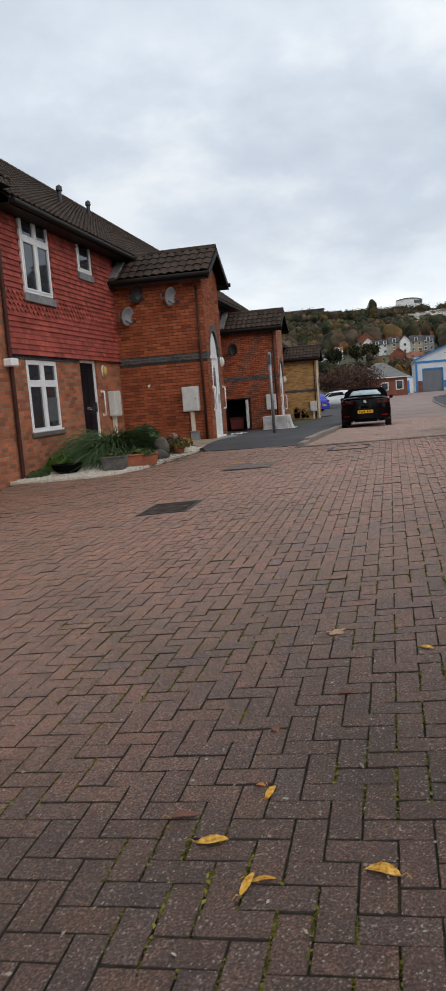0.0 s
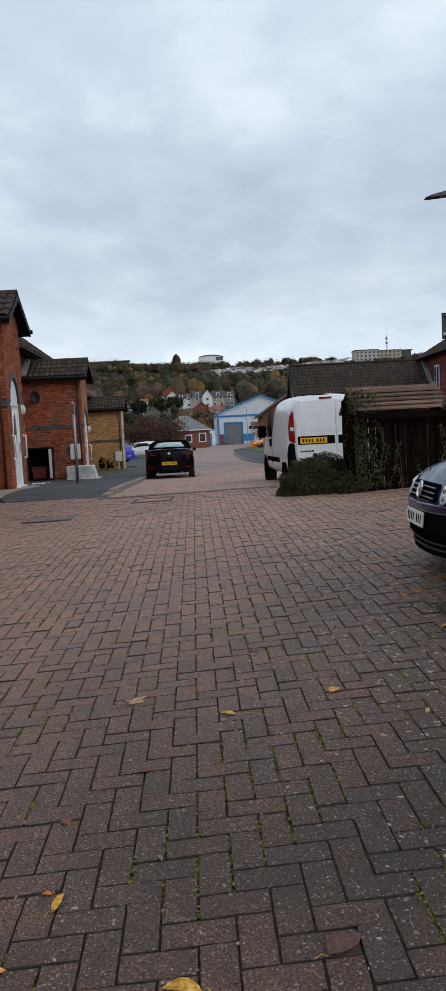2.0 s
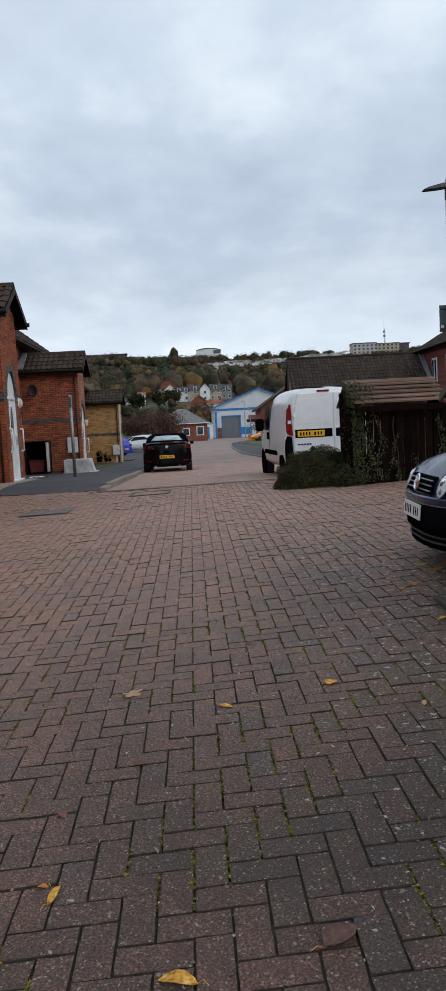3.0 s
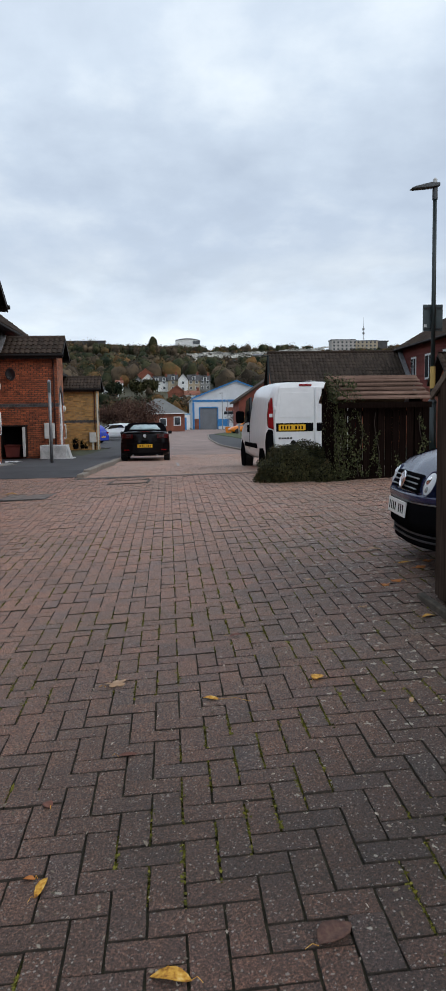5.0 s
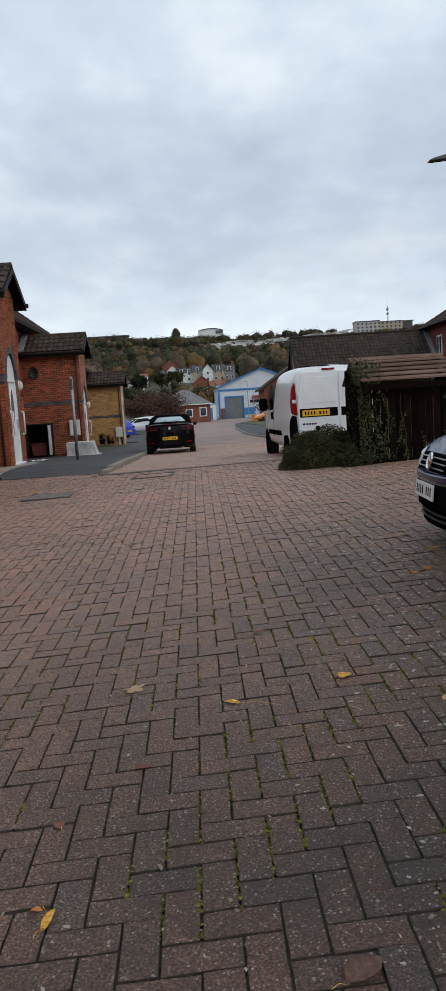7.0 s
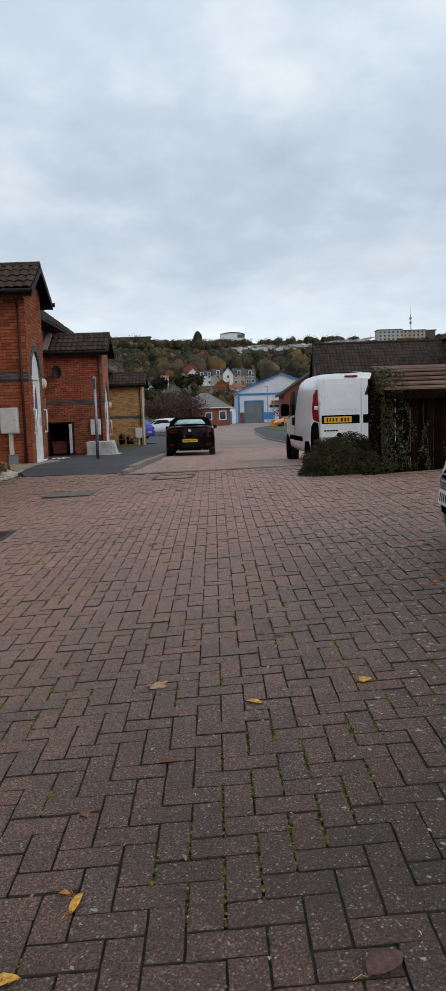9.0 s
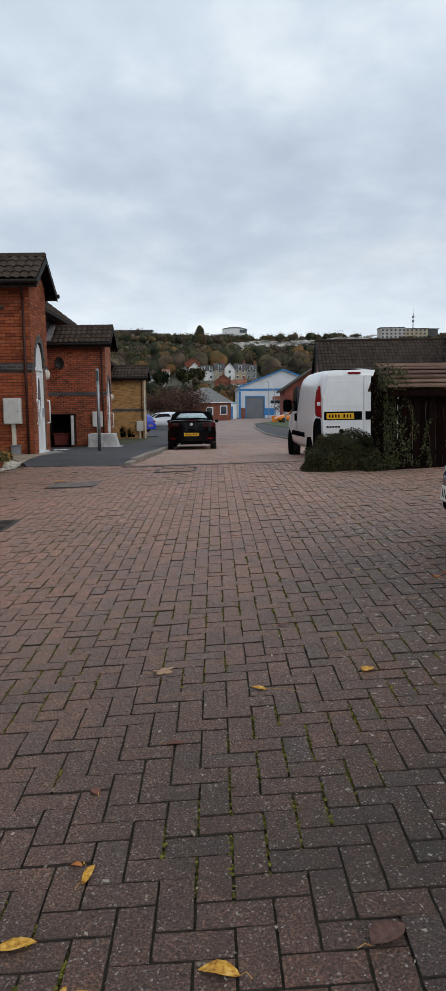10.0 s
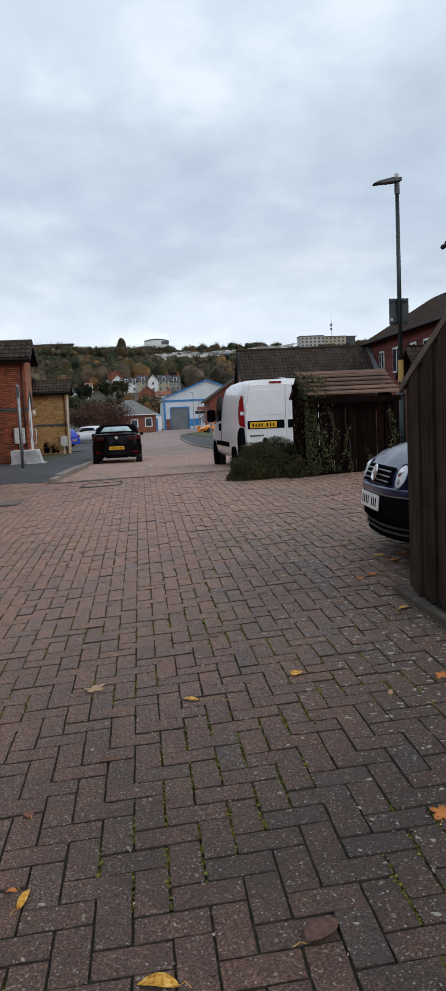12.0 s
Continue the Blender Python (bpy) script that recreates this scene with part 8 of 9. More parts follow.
def hip_house(name, label, x0, x1, y0, y1, zb, ze, zr, wall_m, roof_m, inset, wins):
    h = thing(name, label, "house", (x0, y0, zb))
    W, D = x1 - x0, y1 - y0
    part("wall", Geo().box(0, W, 0, D, 0, ze - zb), wall_m, h)
    E, R = ze - zb, zr - zb
    o = 0.35
    v = [(-o, -o, E), (W + o, -o, E), (W + o, D + o, E), (-o, D + o, E), (inset, D / 2, R), (W - inset, D / 2, R)]
    part("roof", Geo().add(v, [(0, 1, 5, 4), (1, 2, 5), (2, 3, 4, 5), (3, 0, 4), (3, 2, 1, 0)]), roof_m, h)
    part("gutter", Geo().box(-o - 0.05, W + o + 0.05, -o - 0.1, -o, E - 0.12, E + 0.02), M_WALLW, h)
    for xa, xb, za, zb_ in wins:
        w = part("window", Geo().box(xa, xb, -0.06, -0.01, za, zb_), M_WHITE, h)
        part("pane", Geo().box(xa + 0.15, xb - 0.15, -0.09, -0.06, za + 0.15, zb_ - 0.15), M_GLASS, w)
    return h


hip_house("bungalow", "Brick bungalow with a grey hipped roof and white windows", -5.8, 2.6, 122, 134, -0.6, 2.35, 4.9, M_REDFAR, M_GTILE, 3.6, ((0.6, 1.9, 0.9, 2.2), (4.3, 5.5, 0.9, 2.2), (6.6, 7.8, 0.9, 2.4)))


def far_house(x, y, w, d, h, rise, wall_m, roof_m, front_gable, dormers=0, turn=0):
    z = float(land_z(x, y)) - 1.0
    t = thing("hillside_house", "House with pale walls and dark windows on the wooded slope", "house", (x, y, z), turn, "houses on the hillside")
    h += 1.0
    part("wall", Geo().box(-w / 2, w / 2, 0, d, 0, h), wall_m, t)
    if front_gable:
        part("gable", Geo().prism([(-w / 2, h), (w / 2, h), (0, h + rise)], "y", 0, d), wall_m, t)
        for s in (-1, 1):
            part("roof", Geo().prism([(s * (w / 2 + 0.4), h - 0.3), (0, h + rise + 0.05), (0, h + rise + 0.4), (s * (w / 2 + 0.4), h + 0.05)], "y", -0.4, d), roof_m, t)
    else:
        part("roof", Geo().prism([(-0.4, h), (d / 2, h + rise), (d + 0.4, h)], "x", -w / 2 - 0.2, w / 2 + 0.2), roof_m, t)
        for k in range(dormers):
            dx = -w / 2 + w * (k + 0.5) / dormers
            part("dormer", Geo().box(dx - 0.8, dx + 0.8, 0.2, d / 2, h, h + rise * 0.75), M_WALLW, t)
            part("dormer_roof", Geo().prism([(dx - 1.0, h + rise * 0.7), (dx + 1.0, h + rise * 0.7), (dx, h + rise * 1.05)], "y", 0, d / 2), roof_m, t)
            part("dormer_pane", Geo().box(dx - 0.5, dx + 0.5, 0.12, 0.2, h + 0.3, h + rise * 0.6), M_GLASS, t)
    n = max(1, round(w / 3.2))
    for r in range(2 if h > 5 else 1):
        for k in range(n):
            wx = -w / 2 + w * (k + 0.5) / n
            wn = part("window", Geo().box(wx - 0.65, wx + 0.65, -0.12, -0.02, 1.9 + r * 2.7, 3.3 + r * 2.7), M_WHITE, t)
            part("pane", Geo().box(wx - 0.5, wx + 0.5, -0.16, -0.12, 2.05 + r * 2.7, 3.15 + r * 2.7), M_GLASS, wn)
    if front_gable is False:
        part("chimney", Geo().box(w / 2 - 1.2, w / 2 - 0.3, d / 2 - 0.4, d / 2 + 0.4, h + rise * 0.5, h + rise + 1.2), M_REDFAR, t)


HILL_HOUSES = ((-13.5, 352, 4.6, 7, 4.6, 2.2, M_WALLG, M_ROOFFAR, True), (-9.2, 356, 5.2, 7, 5.6, 2.6, M_WALLW, M_REDROOF, True), (-10.5, 365, 7, 7, 7.2, 2.6, M_REDFAR, M_REDROOF, True),
          (-3.4, 354, 7.0, 8, 4.6, 2.6, M_WALLW, M_ROOFFAR, False, 2), (2.4, 352, 4.6, 8, 5.2, 3.0, M_WALLC, M_ROOFFAR, False, 1), (7.0, 349, 4.6, 8, 5.8, 2.6, M_WALLW, M_ROOFFAR, True),
          )
LOWER_HOUSES = ((12.0, 352, 5.4, 8, 5.0, 3.0, M_WALLC, M_ROOFFAR, False, 1), (17.3, 354, 5.0, 8, 4.6, 2.8, M_WALLG, M_ROOFFAR, False, 1), (3.5, 300, 7.0, 7, 4.0, 2.6, M_REDFAR, M_REDROOF, True),
          (9.5, 296, 6.0, 7, 3.4, 1.8, M_WALLW, M_REDROOF, False, 0), (-22.5, 352, 3.4, 6, 4.4, 1.4, M_WALLW, M_REDROOF, False, 0), (-25.0, 330, 7, 6, 3.0, 1.6, M_WALLW, M_ROOFFAR, False, 0),
          (-33, 318, 8, 6, 3.0, 1.6, M_WALLG, M_ROOFFAR, False, 0), (-22.8, 300, 5, 6, 3.0, 1.6, M_WALLC, M_ROOFFAR, False, 0))
for a in HILL_HOUSES + LOWER_HOUSES:
    far_house(*a)
for k in range(8):
    far_house(28 + k * 6.6 + (k % 3) * 0.7, 628 + (k % 4) * 3, 5.6, 8, 5.2, 2.4, (M_WALLC, M_WALLG, M_WALLW, M_REDFAR)[k % 4], M_ROOFFAR, k % 3 == 0)


def chalk():
    """A pale chalk scarp below the skyline, in ragged facets, with a lower broken ledge."""
    rng = np.random.default_rng(3)
    for x0, x1, y0, up, tall in ((14, 140, 652, 0.0, 5.2), (18, 96, 640, -7.2, 4.4)):
        n, m = 110, 7
        xs = np.linspace(x0, x1, n)
        v, f = [], []
        for x in xs:
            fade = min(1.0, (x - x0) / 12 + 0.15, (x1 - x) / 14 + 0.15)
            top = 57.6 + up + 0.8 * math.sin(x / 17) + 0.5 * math.sin(x / 5.3) + (x - 14) * 0.035
            low = top - (tall + 1.8 * math.sin(x / 6.0) * math.sin(x / 2.3)) * fade
            for j in range(m):
                q = j / (m - 1)
                v.append((x + rng.normal(0, 0.4), y0 + 9 * q + rng.normal(0, 0.9), low + (top - low) * q + rng.normal(0, 0.3)))
        for i in range(n - 1):
            for j in range(m - 1):
                if up < 0 and rng.random() < 0.38:
                    continue
                a = i * m + j
                f.append((a, a + m, a + m + 1, a + 1))
        tagged(new("chalk_scarp", bare_mesh("chalk_scarp", v, f, M_CHALK)), "Pale weathered chalk scarp streaked with scrub on the hillside", "cliff", kind="structure")


chalk()


def skyline():
    h = thing("sports_hall", "White hall with a curved roof on the hilltop", "hall", (8.6, 762, 69.6))
    pts = [(0, 0), (24, 0), (24, 9.0)] + [(24 - 24 * k / 10, 9.0 + 2.4 * math.sin(math.pi * (k / 10) * 0.82 + 0.25)) for k in range(1, 11)]
    part("hall_wall", Geo().prism(pts, "y", 0, 20), M_WALLW, h)
    rf = [(24.6, 9.1)] + [(24 - 24 * k / 10, 9.1 + 2.4 * math.sin(math.pi * (k / 10) * 0.82 + 0.25)) for k in range(1, 11)]
    part("roof_edge", Geo().prism(rf + [(p[0], p[1] + 0.7) for p in reversed(rf)], "y", -0.6, 20), M_ROOFFAR, h)
    part("glazed_end", Geo().box(17, 24.2, -0.4, 0, 6.5, 9.6), M_GLASS, h)
    b = thing("apartment_block", "Pale four-storey apartment block on the hilltop", "apartment block", (152.5, 700, 58.6))
    part("wall", Geo().box(0, 22, 0, 14, 0, 14), M_WALLP, b)
    part("wing", Geo().box(22, 44, 2, 14, 0, 13.2), M_WALLC, b)
    part("roof", Geo().box(-0.5, 22.5, -0.5, 14.5, 14, 14.7).box(22.5, 44.5, 1.5, 14.5, 13.2, 13.8), M_ROOFFAR, b)
    for r in range(4):
        for k in range(11):
            x = 1.2 + k * 3.9
            y = 0 if x < 21 else 2
            w = part("window", Geo().box(x, x + 1.9, y - 0.25, y, 1.8 + r * 3.1, 3.6 + r * 3.1), M_WALLG, b)
            part("pane", Geo().box(x + 0.2, x + 1.7, y - 0.35, y - 0.25, 2.0 + r * 3.1, 3.4 + r * 3.1), M_GLASS, w)
    s = thing("plant_room", "Small dark block on the hilltop", "building", (197.5, 705, 62.5))
    part("wall", Geo().box(0, 9, 0, 8, 0, 9), M_ROOFFAR, s)
    part("parapet", Geo().box(-0.3, 10.3, -0.3, 8.3, 9, 9.8), M_ROOFFAR, s)
    m = thing("radio_mast", "Slender lattice mast with aerials on the hilltop", "mast", (188, 722, 66))
    for a in range(3):
        c, q = math.cos(a * 2.1), math.sin(a * 2.1)
        part("leg", Geo().tube((0.9 * c, 0.9 * q, 0), (0.3 * c, 0.3 * q, 22), 0.14, 0.1, 6), M_STEEL, m)
    for k in range(10):
        r0, r1 = 0.9 - 0.06 * k, 0.84 - 0.06 * k
        z = k * 2.2
        part("brace", Geo().tube((r0, 0, z), (-r1 * 0.5, r1 * 0.8, z + 2.2), 0.07, 0.07, 5), M_STEEL, m)
    for z in (14, 18):
        part("aerial_drum", Geo().lathe([(0.9, z), (1.1, z + 0.6), (1.1, z + 1.8), (0.6, z + 2.2)], None, 10), M_WALLG, m)
    part("whip", Geo().tube((0, 0, 21), (0, 0, 30), 0.12, 0.05, 6), M_STEEL, m)
    l = thing("long_building", "Long low dark building along the skyline", "building", (-118, 770, 73.5))
    part("wall", Geo().box(0, 56, 0, 10, 0, 6.6), M_ROOFFAR, l)
    part("roof", Geo().box(-1, 57, -1, 11, 6.6, 7.4), M_ROOFFAR, l)


skyline()


# ---- woods ----
def crown_cloud(rng, n, r, tall):
    """Leaf clumps in the outer part of a lumpy crown, about its middle."""
    d = rng.normal(size=(n, 3))
    d /= np.linalg.norm(d, axis=1, keepdims=True)
    grow = np.ones(n)
    for _ in range(5):
        q = rng.normal(size=3)
        q /= np.linalg.norm(q)
        grow += 0.34 * np.exp((d @ q - 1) * 8)
    return d * (grow * rng.uniform(0.62, 1.0, n))[:, None] * np.array((r, r, tall * 0.5)), d


def woods():
    """Crowns over the hillside: a rounded inner body with a ragged coat of leaf clumps, tall and short, bare and leafy."""
    rng = np.random.default_rng(17)
    bm = bmesh.new()
    bmesh.ops.create_icosphere(bm, subdivisions=2, radius=1)
    P, F = np.array([v.co[:] for v in bm.verts]), np.array([[v.index for v in f.verts] for f in bm.faces])
    bm.free()
    cnt = 0
    bodies = {0: [], 1: [], 2: []}
    leaves = {0: [], 1: [], 2: []}
    while cnt < 3200:
        y = rng.uniform(225, 770) if cnt % 3 else rng.uniform(675, 775)
        x = rng.uniform(-0.52, 0.36) * y - 4
        if (333 < y < 372 and -28 < x < 23) or (300 < y < 334 and -34 < x < 24 and rng.random() < 0.80) or (282 < y <= 300 and -34 < x < 24 and rng.random() < 0.6):
            continue
        if 648 < y < 668 and 14 < x < 128 or 620 < y <= 648 and 14 < x < 128 and rng.random() < 0.75 or 560 < y <= 620 and 20 < x < 125 and rng.random() < 0.4:
            continue
        tall = rng.uniform(6, 14) if y < 640 else rng.uniform(5.0, 10.0)
        apart = 590 < y < 735 and 0.19 * y < x < 0.245 * y
        if apart or (560 < y < 668 and 20 < x < 125) or (y < 300 and abs(x) < 30):
            tall *= 0.55
        if 282 < y < 334 and -34 < x < 24:
            tall = rng.uniform(3.0, 5.5)
        if y > 668 and 10 < x < 130:
            tall *= 0.62
        if y > 762 and 2 < x < 36 or y > 735 and 135 < x < 205:
            tall *= 0.45
        elif y > 735 and 2 < x < 36:
            tall = rng.uniform(9.0, 11.0)
        if 560 < y < 690 and x < 14:
            tall *= 1.1
        if y > 680 and x < -55:
            tall *= rng.uniform(0.8, 1.5)
        elif y > 740 and 45 < x < 130:
            tall = rng.uniform(6.0, 12.0)
        if 590 < y < 735 and 0.245 * y <= x < 0.295 * y:
            tall *= 0.72
        r = tall * rng.uniform(0.34, 0.52)
        mid = np.array((x, y, float(land_z(x, y)) + tall * 0.5))
        kind = int(rng.choice(3, p=(0.40, 0.36, 0.24) if x < 0.29 * y else (0.15, 0.30, 0.55)))
        bodies[kind].append(P * (1 + rng.normal(0, 0.17, len(P)))[:, None] * np.array((r, r, tall * 0.5)) * 0.72 + mid)
        n = 190 if y < 430 else 120
        c, d = crown_cloud(rng, n, r, tall)
        size = 0.55 if y < 430 else 0.85
        v, _ = leaf_quads(c + mid, np.full(n, size), rng, 0.25, d, 1.4, 0.22)
        leaves[kind].append(v)
        cnt += 1
    w = thing("woodland", "Autumn woodland of green, brown and rusty trees covering the hillside", "woodland", kind="stuff")
    for i, mat in enumerate((M_WOODGREEN, M_WOODBROWN, M_WOOD)):
        v = np.concatenate(bodies[i])
        f = (F[None] + len(P) * np.arange(len(bodies[i]))[:, None, None]).reshape(-1, 3)
        ob = new("inner_core", bare_mesh("inner_core", v, f, mat, True))
        ob.parent = w
        ob["kind"] = "stuff"
        v = np.concatenate(leaves[i])
        ob = new("foliage", bare_mesh("foliage", v, np.arange(len(v)).reshape(-1, 4), mat))
        ob.parent = w
        ob["kind"] = "stuff"


woods()


def tree(name, label, loc, height, spread, leaf_mat, seed, n_leaf, leaf, trunk_h, conifer=False):
    """A trunk, forking limbs and a crown of many small clumps."""
    rng = random.Random(seed)
    nr = np.random.default_rng(seed)
    t = thing(name, label, "tree", loc)
    part("trunk", Geo().tube((0, 0, -0.3), (0.05, 0, trunk_h), height * 0.035, height * 0.022, 9), M_BARK, t)
    tips = []
    for k in range(9):
        a, e = k * 2.4 + rng.uniform(-0.3, 0.3), rng.uniform(0.35, 1.1)
        L = spread * rng.uniform(0.6, 1.0)
        p0 = Vector((0, 0, trunk_h * rng.uniform(0.7, 1.0)))
        p1 = p0 + Vector((math.cos(a) * math.cos(e), math.sin(a) * math.cos(e), math.sin(e))) * L * 0.6
        p2 = p1 + Vector((math.cos(a + 0.3) * 0.7, math.sin(a + 0.3) * 0.7, 0.55)) * L * 0.45
        part("limb", Geo().tube(p0, p1, height * 0.014, height * 0.008, 6).tube(p1, p2, height * 0.008, height * 0.003, 6), M_BARK, t)
        tips += [p1, p2, (p1 + p2) / 2]
    cs = []
    for p in tips:
        q = nr.normal(size=(n_leaf // len(tips), 3))
        cs.append(q * np.array((spread * 0.24, spread * 0.24, height * 0.10)) + np.array(p))
    c = np.concatenate(cs)
    v, f = leaf_quads(c, np.full(len(c), leaf), nr, 0.2, None, 1.5)
    ob = new("crown", bare_mesh("crown", v, f, leaf_mat))
    ob.parent = t
    ob["kind"] = "stuff"


tree("tree", "Low spreading purple-brown tree by the car park", (-4.3, 96, -0.6), 5.4, 3.3, M_BARETREE, 4, 5200, 0.16, 1.7)
tree("tree", "Purple-brown tree behind the car park", (-7.5, 101, -0.6), 5.6, 3.0, M_BARETREE, 5, 4200, 0.16, 1.7)
tree("tree", "Bare pinkish tree beside the works unit", (10.8, 122, -0.6), 4.2, 1.8, M_BARETREE, 6, 500, 0.12, 1.4)
def conifer(label, loc, height, r, mat, seed, n, leaf):
    """A dense upright evergreen, widest low down, with a blunt ragged top."""
    rng = np.random.default_rng(seed)
    t = thing("tree", label, "tree", loc)
    part("trunk", Geo().tube((0, 0, -0.5), (0, 0, height * 0.9), height * 0.02, 0.05, 7), M_BARK, t)
    q = rng.random(n) ** 0.85
    a = rng.uniform(0, 2 * math.pi, n)
    w = r * np.sqrt(np.clip(1 - q ** 2.2, 0, 1)) * np.clip(q * 5, 0.5, 1) * rng.uniform(0.65, 1.05, n) * (1 + 0.12 * np.sin(a * 3 + q * 9))
    d = np.stack([np.cos(a), np.sin(a), np.full(n, 0.4)], 1)
    v, f = leaf_quads(np.stack([w * np.cos(a), w * np.sin(a), q * height], 1), np.full(n, leaf), rng, 0.2, d, 1.5, 0.3)
    ob = new("crown", bare_mesh("crown", v, f, mat))
    ob.parent = t
    ob["kind"] = "stuff"
    part("inner_core", Geo().lathe([(r * 0.5, height * 0.05), (r * 0.75, height * 0.25), (r * 0.6, height * 0.6), (r * 0.2, height * 0.9)], None, 10), M_CROWN, t)


conifer("Dense upright evergreen on the skyline", (-13.5, 735, 64.5), 16.0, 5.4, M_WOODGREEN, 7, 1500, 1.0)
tree("tree", "Orange autumn tree below the hillside houses", (18, 240, 0.5), 9, 5, M_AUTUMN, 8, 1500, 0.7, 2.5)
tree("tree", "Orange autumn tree below the hillside houses", (10, 258, 2), 8, 4.5, M_AUTUMN, 9, 1200, 0.7, 2.5)
tree("tree", "Dark evergreen on the slope behind the houses", (-21.7, 300, 10.5), 10, 3.8, M_WOODGREEN, 12, 1800, 0.6, 2.0)
tree("tree", "Dark evergreen beside the hillside houses", (-7.5, 335, 13), 10, 3.6, M_LEAF, 10, 1200, 0.8, 2.5)
tree("tree", "Dark evergreen beside the hillside houses", (-13.5, 325, 12), 9, 3.6, M_LEAF, 11, 1200, 0.8, 2.5)


# ---- paving pieces ----
def block_shape(l, w):
    """A paving block: chamfered top, straight sides. Twelve corners."""
    pts = []
    for z, o in ((0.0, 0.0047), (-0.0012, 0.0036), (-0.05, 0.0036)):
        pts += [(-l / 2 + o, -w / 2 + o, z), (l / 2 - o, -w / 2 + o, z), (l / 2 - o, w / 2 - o, z), (-l / 2 + o, w / 2 - o, z)]
    fs = [(0, 1, 2, 3)]
    for a in (0, 4):
        fs += [(a + 4 + i, a + 4 + (i + 1) % 4, a + (i + 1) % 4, a + i) for i in range(4)]
    return np.array(pts), np.array(fs)


def worn_block(l, w, seed):
    """The same block with ragged, chipped arrises."""
    rng = random.Random(seed)
    ring = [(-l / 2 + l * i / 6, -w / 2) for i in range(6)] + [(l / 2, -w / 2 + w * i / 3) for i in range(3)]
    ring += [(-x, -y) for x, y in ring]
    pts = []
    for z, o, j in ((0.0, 0.0050, 0.0022), (-0.0014, 0.0037, 0.0014), (-0.05, 0.0037, 0.0)):
        for x, y in ring:
            k = rng.uniform(-j, j) + (0.003 if z == 0 and rng.random() < 0.08 else 0)
            pts.append((x * (1 - 2 * (o + k) / l), y * (1 - 2 * (o + k) / w), z))
    n = len(ring)
    fs = [tuple(range(n))]
    for a in (0, n):
        fs += [(a + n + i, a + n + (i + 1) % n, a + (i + 1) % n, a + i) for i in range(n)]
    return pts, fs


def block_list(x0, x1, y0, y1):
    """Herringbone: middle, and whether it lies along y."""
    out = []
    for j in range(round(y0 * 10), round(y1 * 10)):
        for i in range(round(x0 * 10), round(x1 * 10)):
            k = (i - j) % 4
            if k == 0:
                out.append((i * 0.1 + 0.1, j * 0.1 + 0.05, 0))
            elif k == 3:
                out.append((i * 0.1 + 0.05, j * 0.1 + 0.1, 1))
    return out


def in_forecourt(x, y):
    if y > (12.95 if x < -2.1 else 12.72 if x < -1.8 else 12.12):
        return False
    edge = np.interp(y, [p[1] for p in BED[:7]], [p[0] for p in BED[:7]]) if y > 9.82 else -6.44
    if x < edge + 0.07:
        return False
    if y > 13.6 - 0.15 * (x + 4):
        return False
    if x > 1.62 and y > 9.85 or x > 2.2 and y > 9.42:
        return False
    return not any(a + 0.10 < x < b - 0.10 and c + 0.10 < y < d - 0.10 for a, b, c, d in COVERS)


NEAR = (-1.05, 1.15, -0.55, 2.0)      # the stretch where each block is a piece of its own


def dirty_edges(me):
    """The sides of every block carry trodden-in dirt; the top and its chamfer stay clean."""
    me.materials.append(M_EDGE)
    n = len(me.polygons) // 9
    me.polygons.foreach_set("material_index", (np.tile(np.arange(9), n) > 4).astype(int))


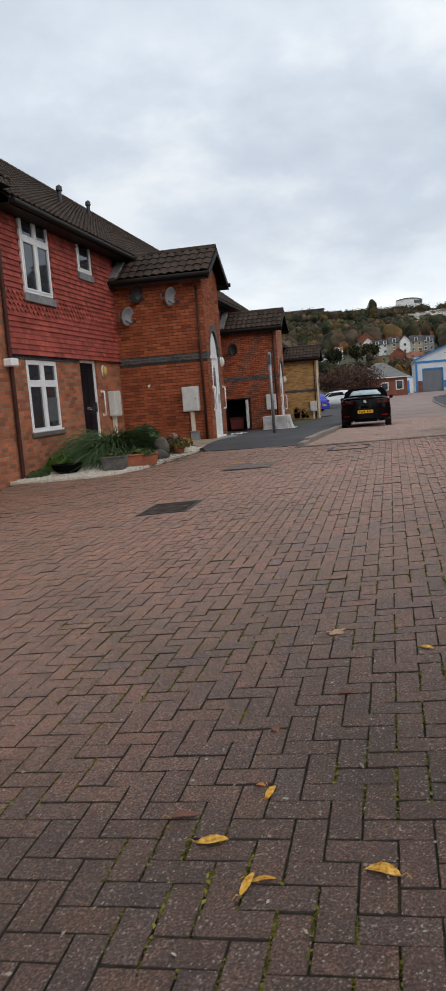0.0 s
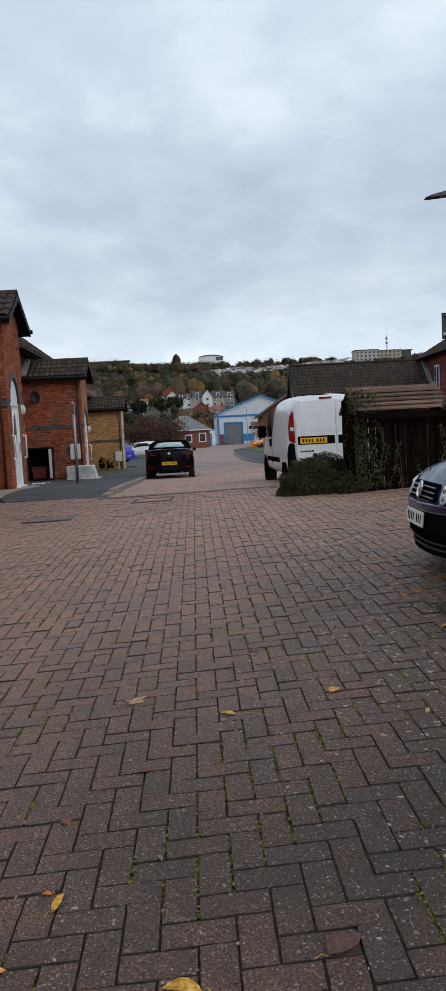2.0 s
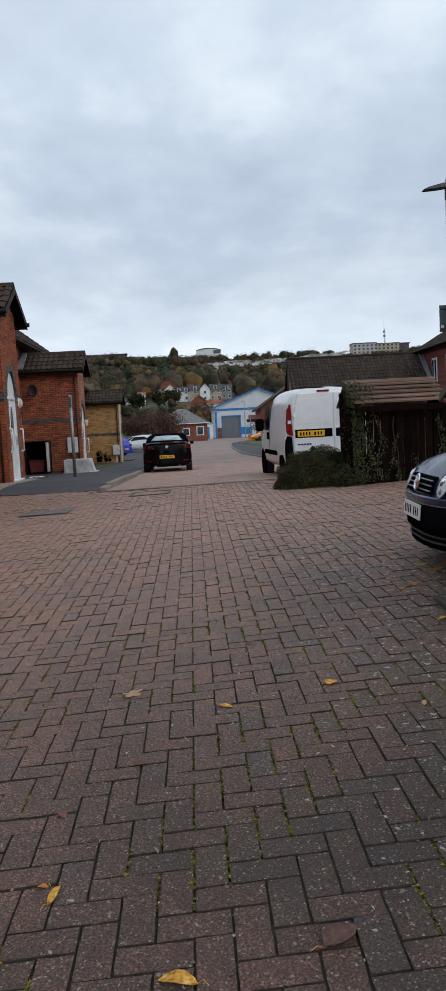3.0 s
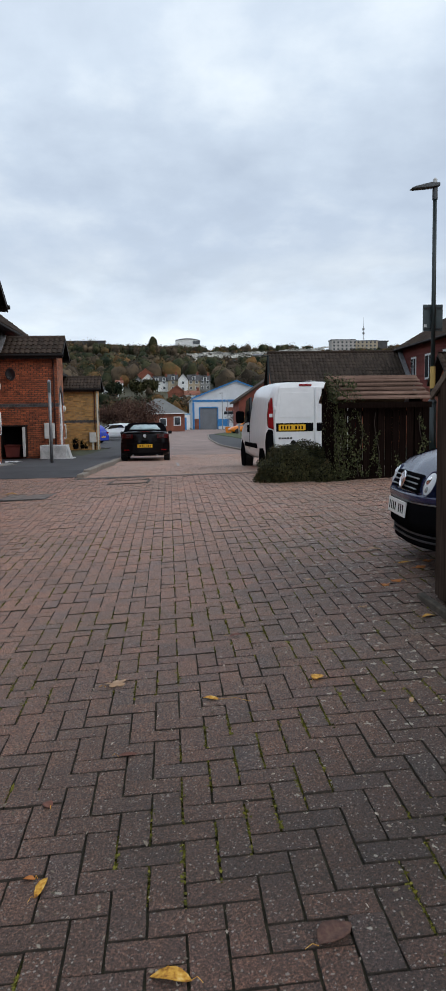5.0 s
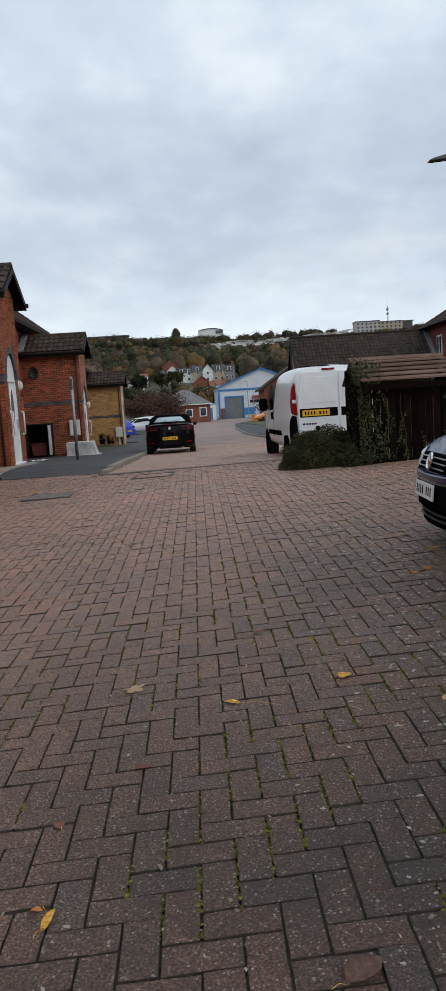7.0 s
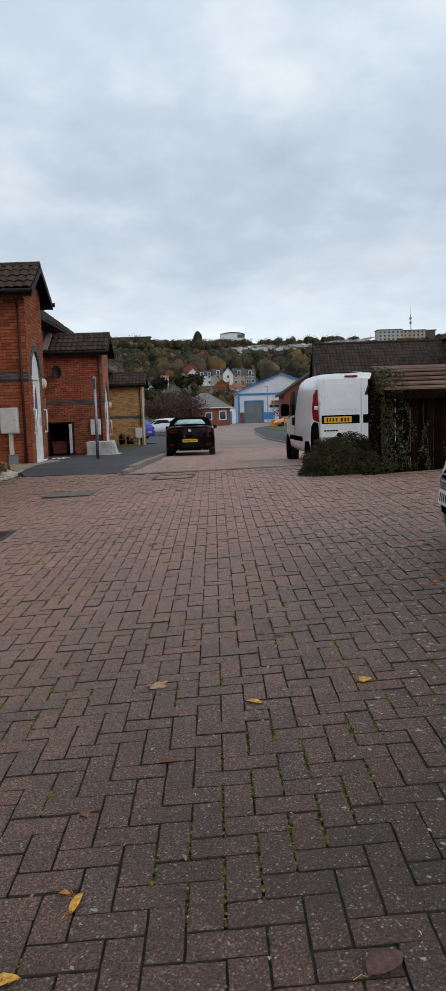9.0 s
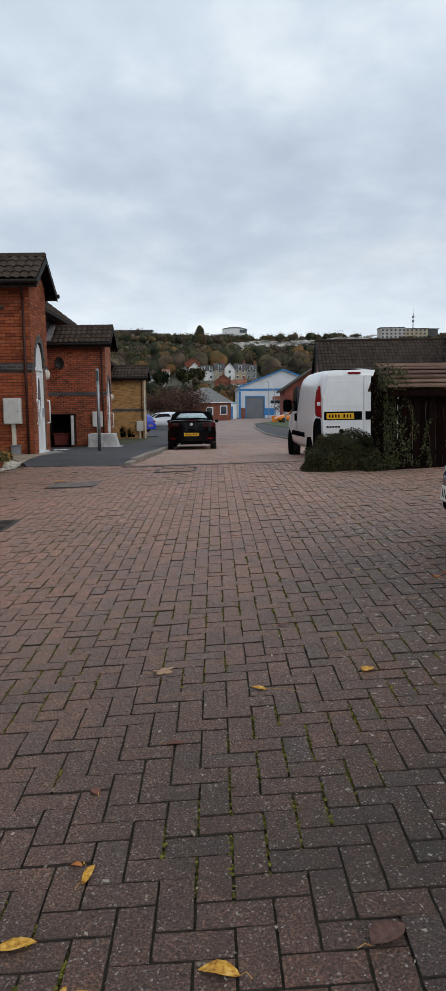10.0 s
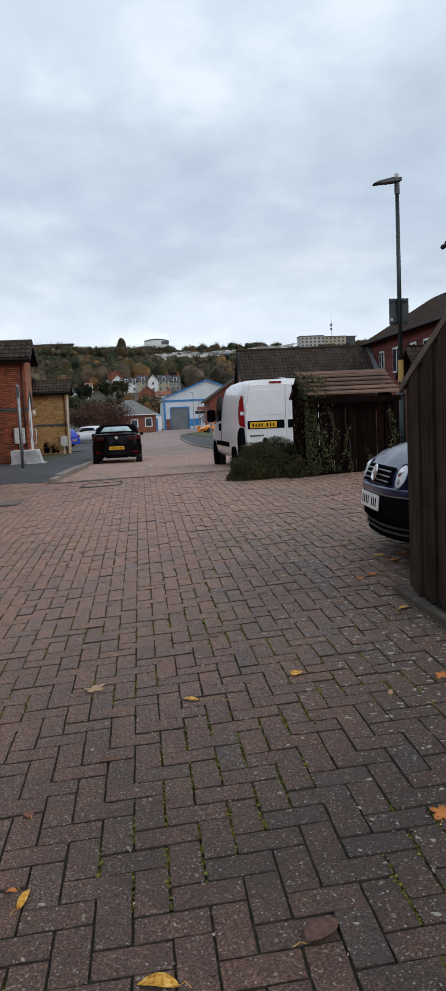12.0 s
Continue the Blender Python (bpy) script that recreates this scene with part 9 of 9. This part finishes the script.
def lay_paving():
    rng = np.random.default_rng(12)
    fore = thing("forecourt", "Brown-grey block paving laid in a herringbone", "paving", kind="structure")
    sheet("joint_bed", [(-7.4, -5.4), (5.6, -5.4), (5.6, 9.65), (2.1, 9.65), (2.1, 12.36), (-1.8, 12.42), (-1.80, 12.85), (-3.8, 13.1), (-4.3, 14.0), (-4.45, 13.0), (-4.56, 12.0), (-4.76, 11.1), (-5.1, 10.36), (-5.6, 9.92), (-6.44, 9.74), (-7.4, 9.7)], -0.011, M_JOINT, "Sandy mossy joints under the paving", step=0.5, thick=0.03)
    P, F = block_shape(0.2, 0.1)
    worn = []
    for k in range(14):
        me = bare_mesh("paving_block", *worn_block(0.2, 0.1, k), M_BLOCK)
        me.materials.append(M_EDGE)
        me.polygons.foreach_set("material_index", [0] * 19 + [1] * (len(me.polygons) - 19))
        worn.append(me)
    vs, fs, n = [], [], 0
    for x, y, up in block_list(-7.0, 5.4, -5.0, 13.2):
        if not in_forecourt(x, y):
            continue
        dz, ax, ay, az = rng.normal(0, 0.0016), rng.normal(0, 0.5), rng.normal(0, 0.5), rng.normal(0, 0.35)
        near_one = NEAR[0] < x < NEAR[1] and NEAR[2] < y < NEAR[3]
        sx = (ground_z(x + 0.1, y) - ground_z(x - 0.1, y)) / 0.2
        sy = (ground_z(x, y + 0.1) - ground_z(x, y - 0.1)) / 0.2
        m = pose(x, y, float(ground_z(x, y)) + dz, math.degrees(math.atan(float(sy))), -math.degrees(math.atan(float(sx))), 0) @ pose(0, 0, 0, ax, ay, az + (90 if up else 0))
        if near_one:
            ob = new("paving_block", worn[int(rng.integers(14))])
            ob.parent = fore
            ob.matrix_basis = m
        else:
            M = np.array(m)
            vs.append(P @ M[:3, :3].T + M[:3, 3])
            fs.append(F + n)
            n += len(P)
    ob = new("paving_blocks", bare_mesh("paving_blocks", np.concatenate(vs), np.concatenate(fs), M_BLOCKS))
    dirty_edges(ob.data)
    ob.parent = fore
    ob["kind"] = "stuff"
    # road setts in straight courses
    road = thing("road_paving", "Pinkish block paving of the side road in straight courses", "paving", kind="structure")
    vs, fs, n = [], [], 0
    for j in range(0, 185):
        y = 12.52 + j * 0.1
        for i in range(-9, 19):
            x = i * 0.2 + (0.1 if j % 2 else 0.0)
            if x < -1.62 or x > 3.5:
                continue
            m = np.array(pose(x, y, float(ground_z(x, y)) + 0.004 + rng.normal(0, 0.0015), rng.normal(0, 0.3), rng.normal(0, 0.3), rng.normal(0, 0.3)))
            vs.append(P @ m[:3, :3].T + m[:3, 3])
            fs.append(F + n)
            n += len(P)
    ob = new("road_blocks", bare_mesh("road_blocks", np.concatenate(vs), np.concatenate(fs), M_ROADBLOCKS))
    ob.parent = road
    ob["kind"] = "stuff"


lay_paving()
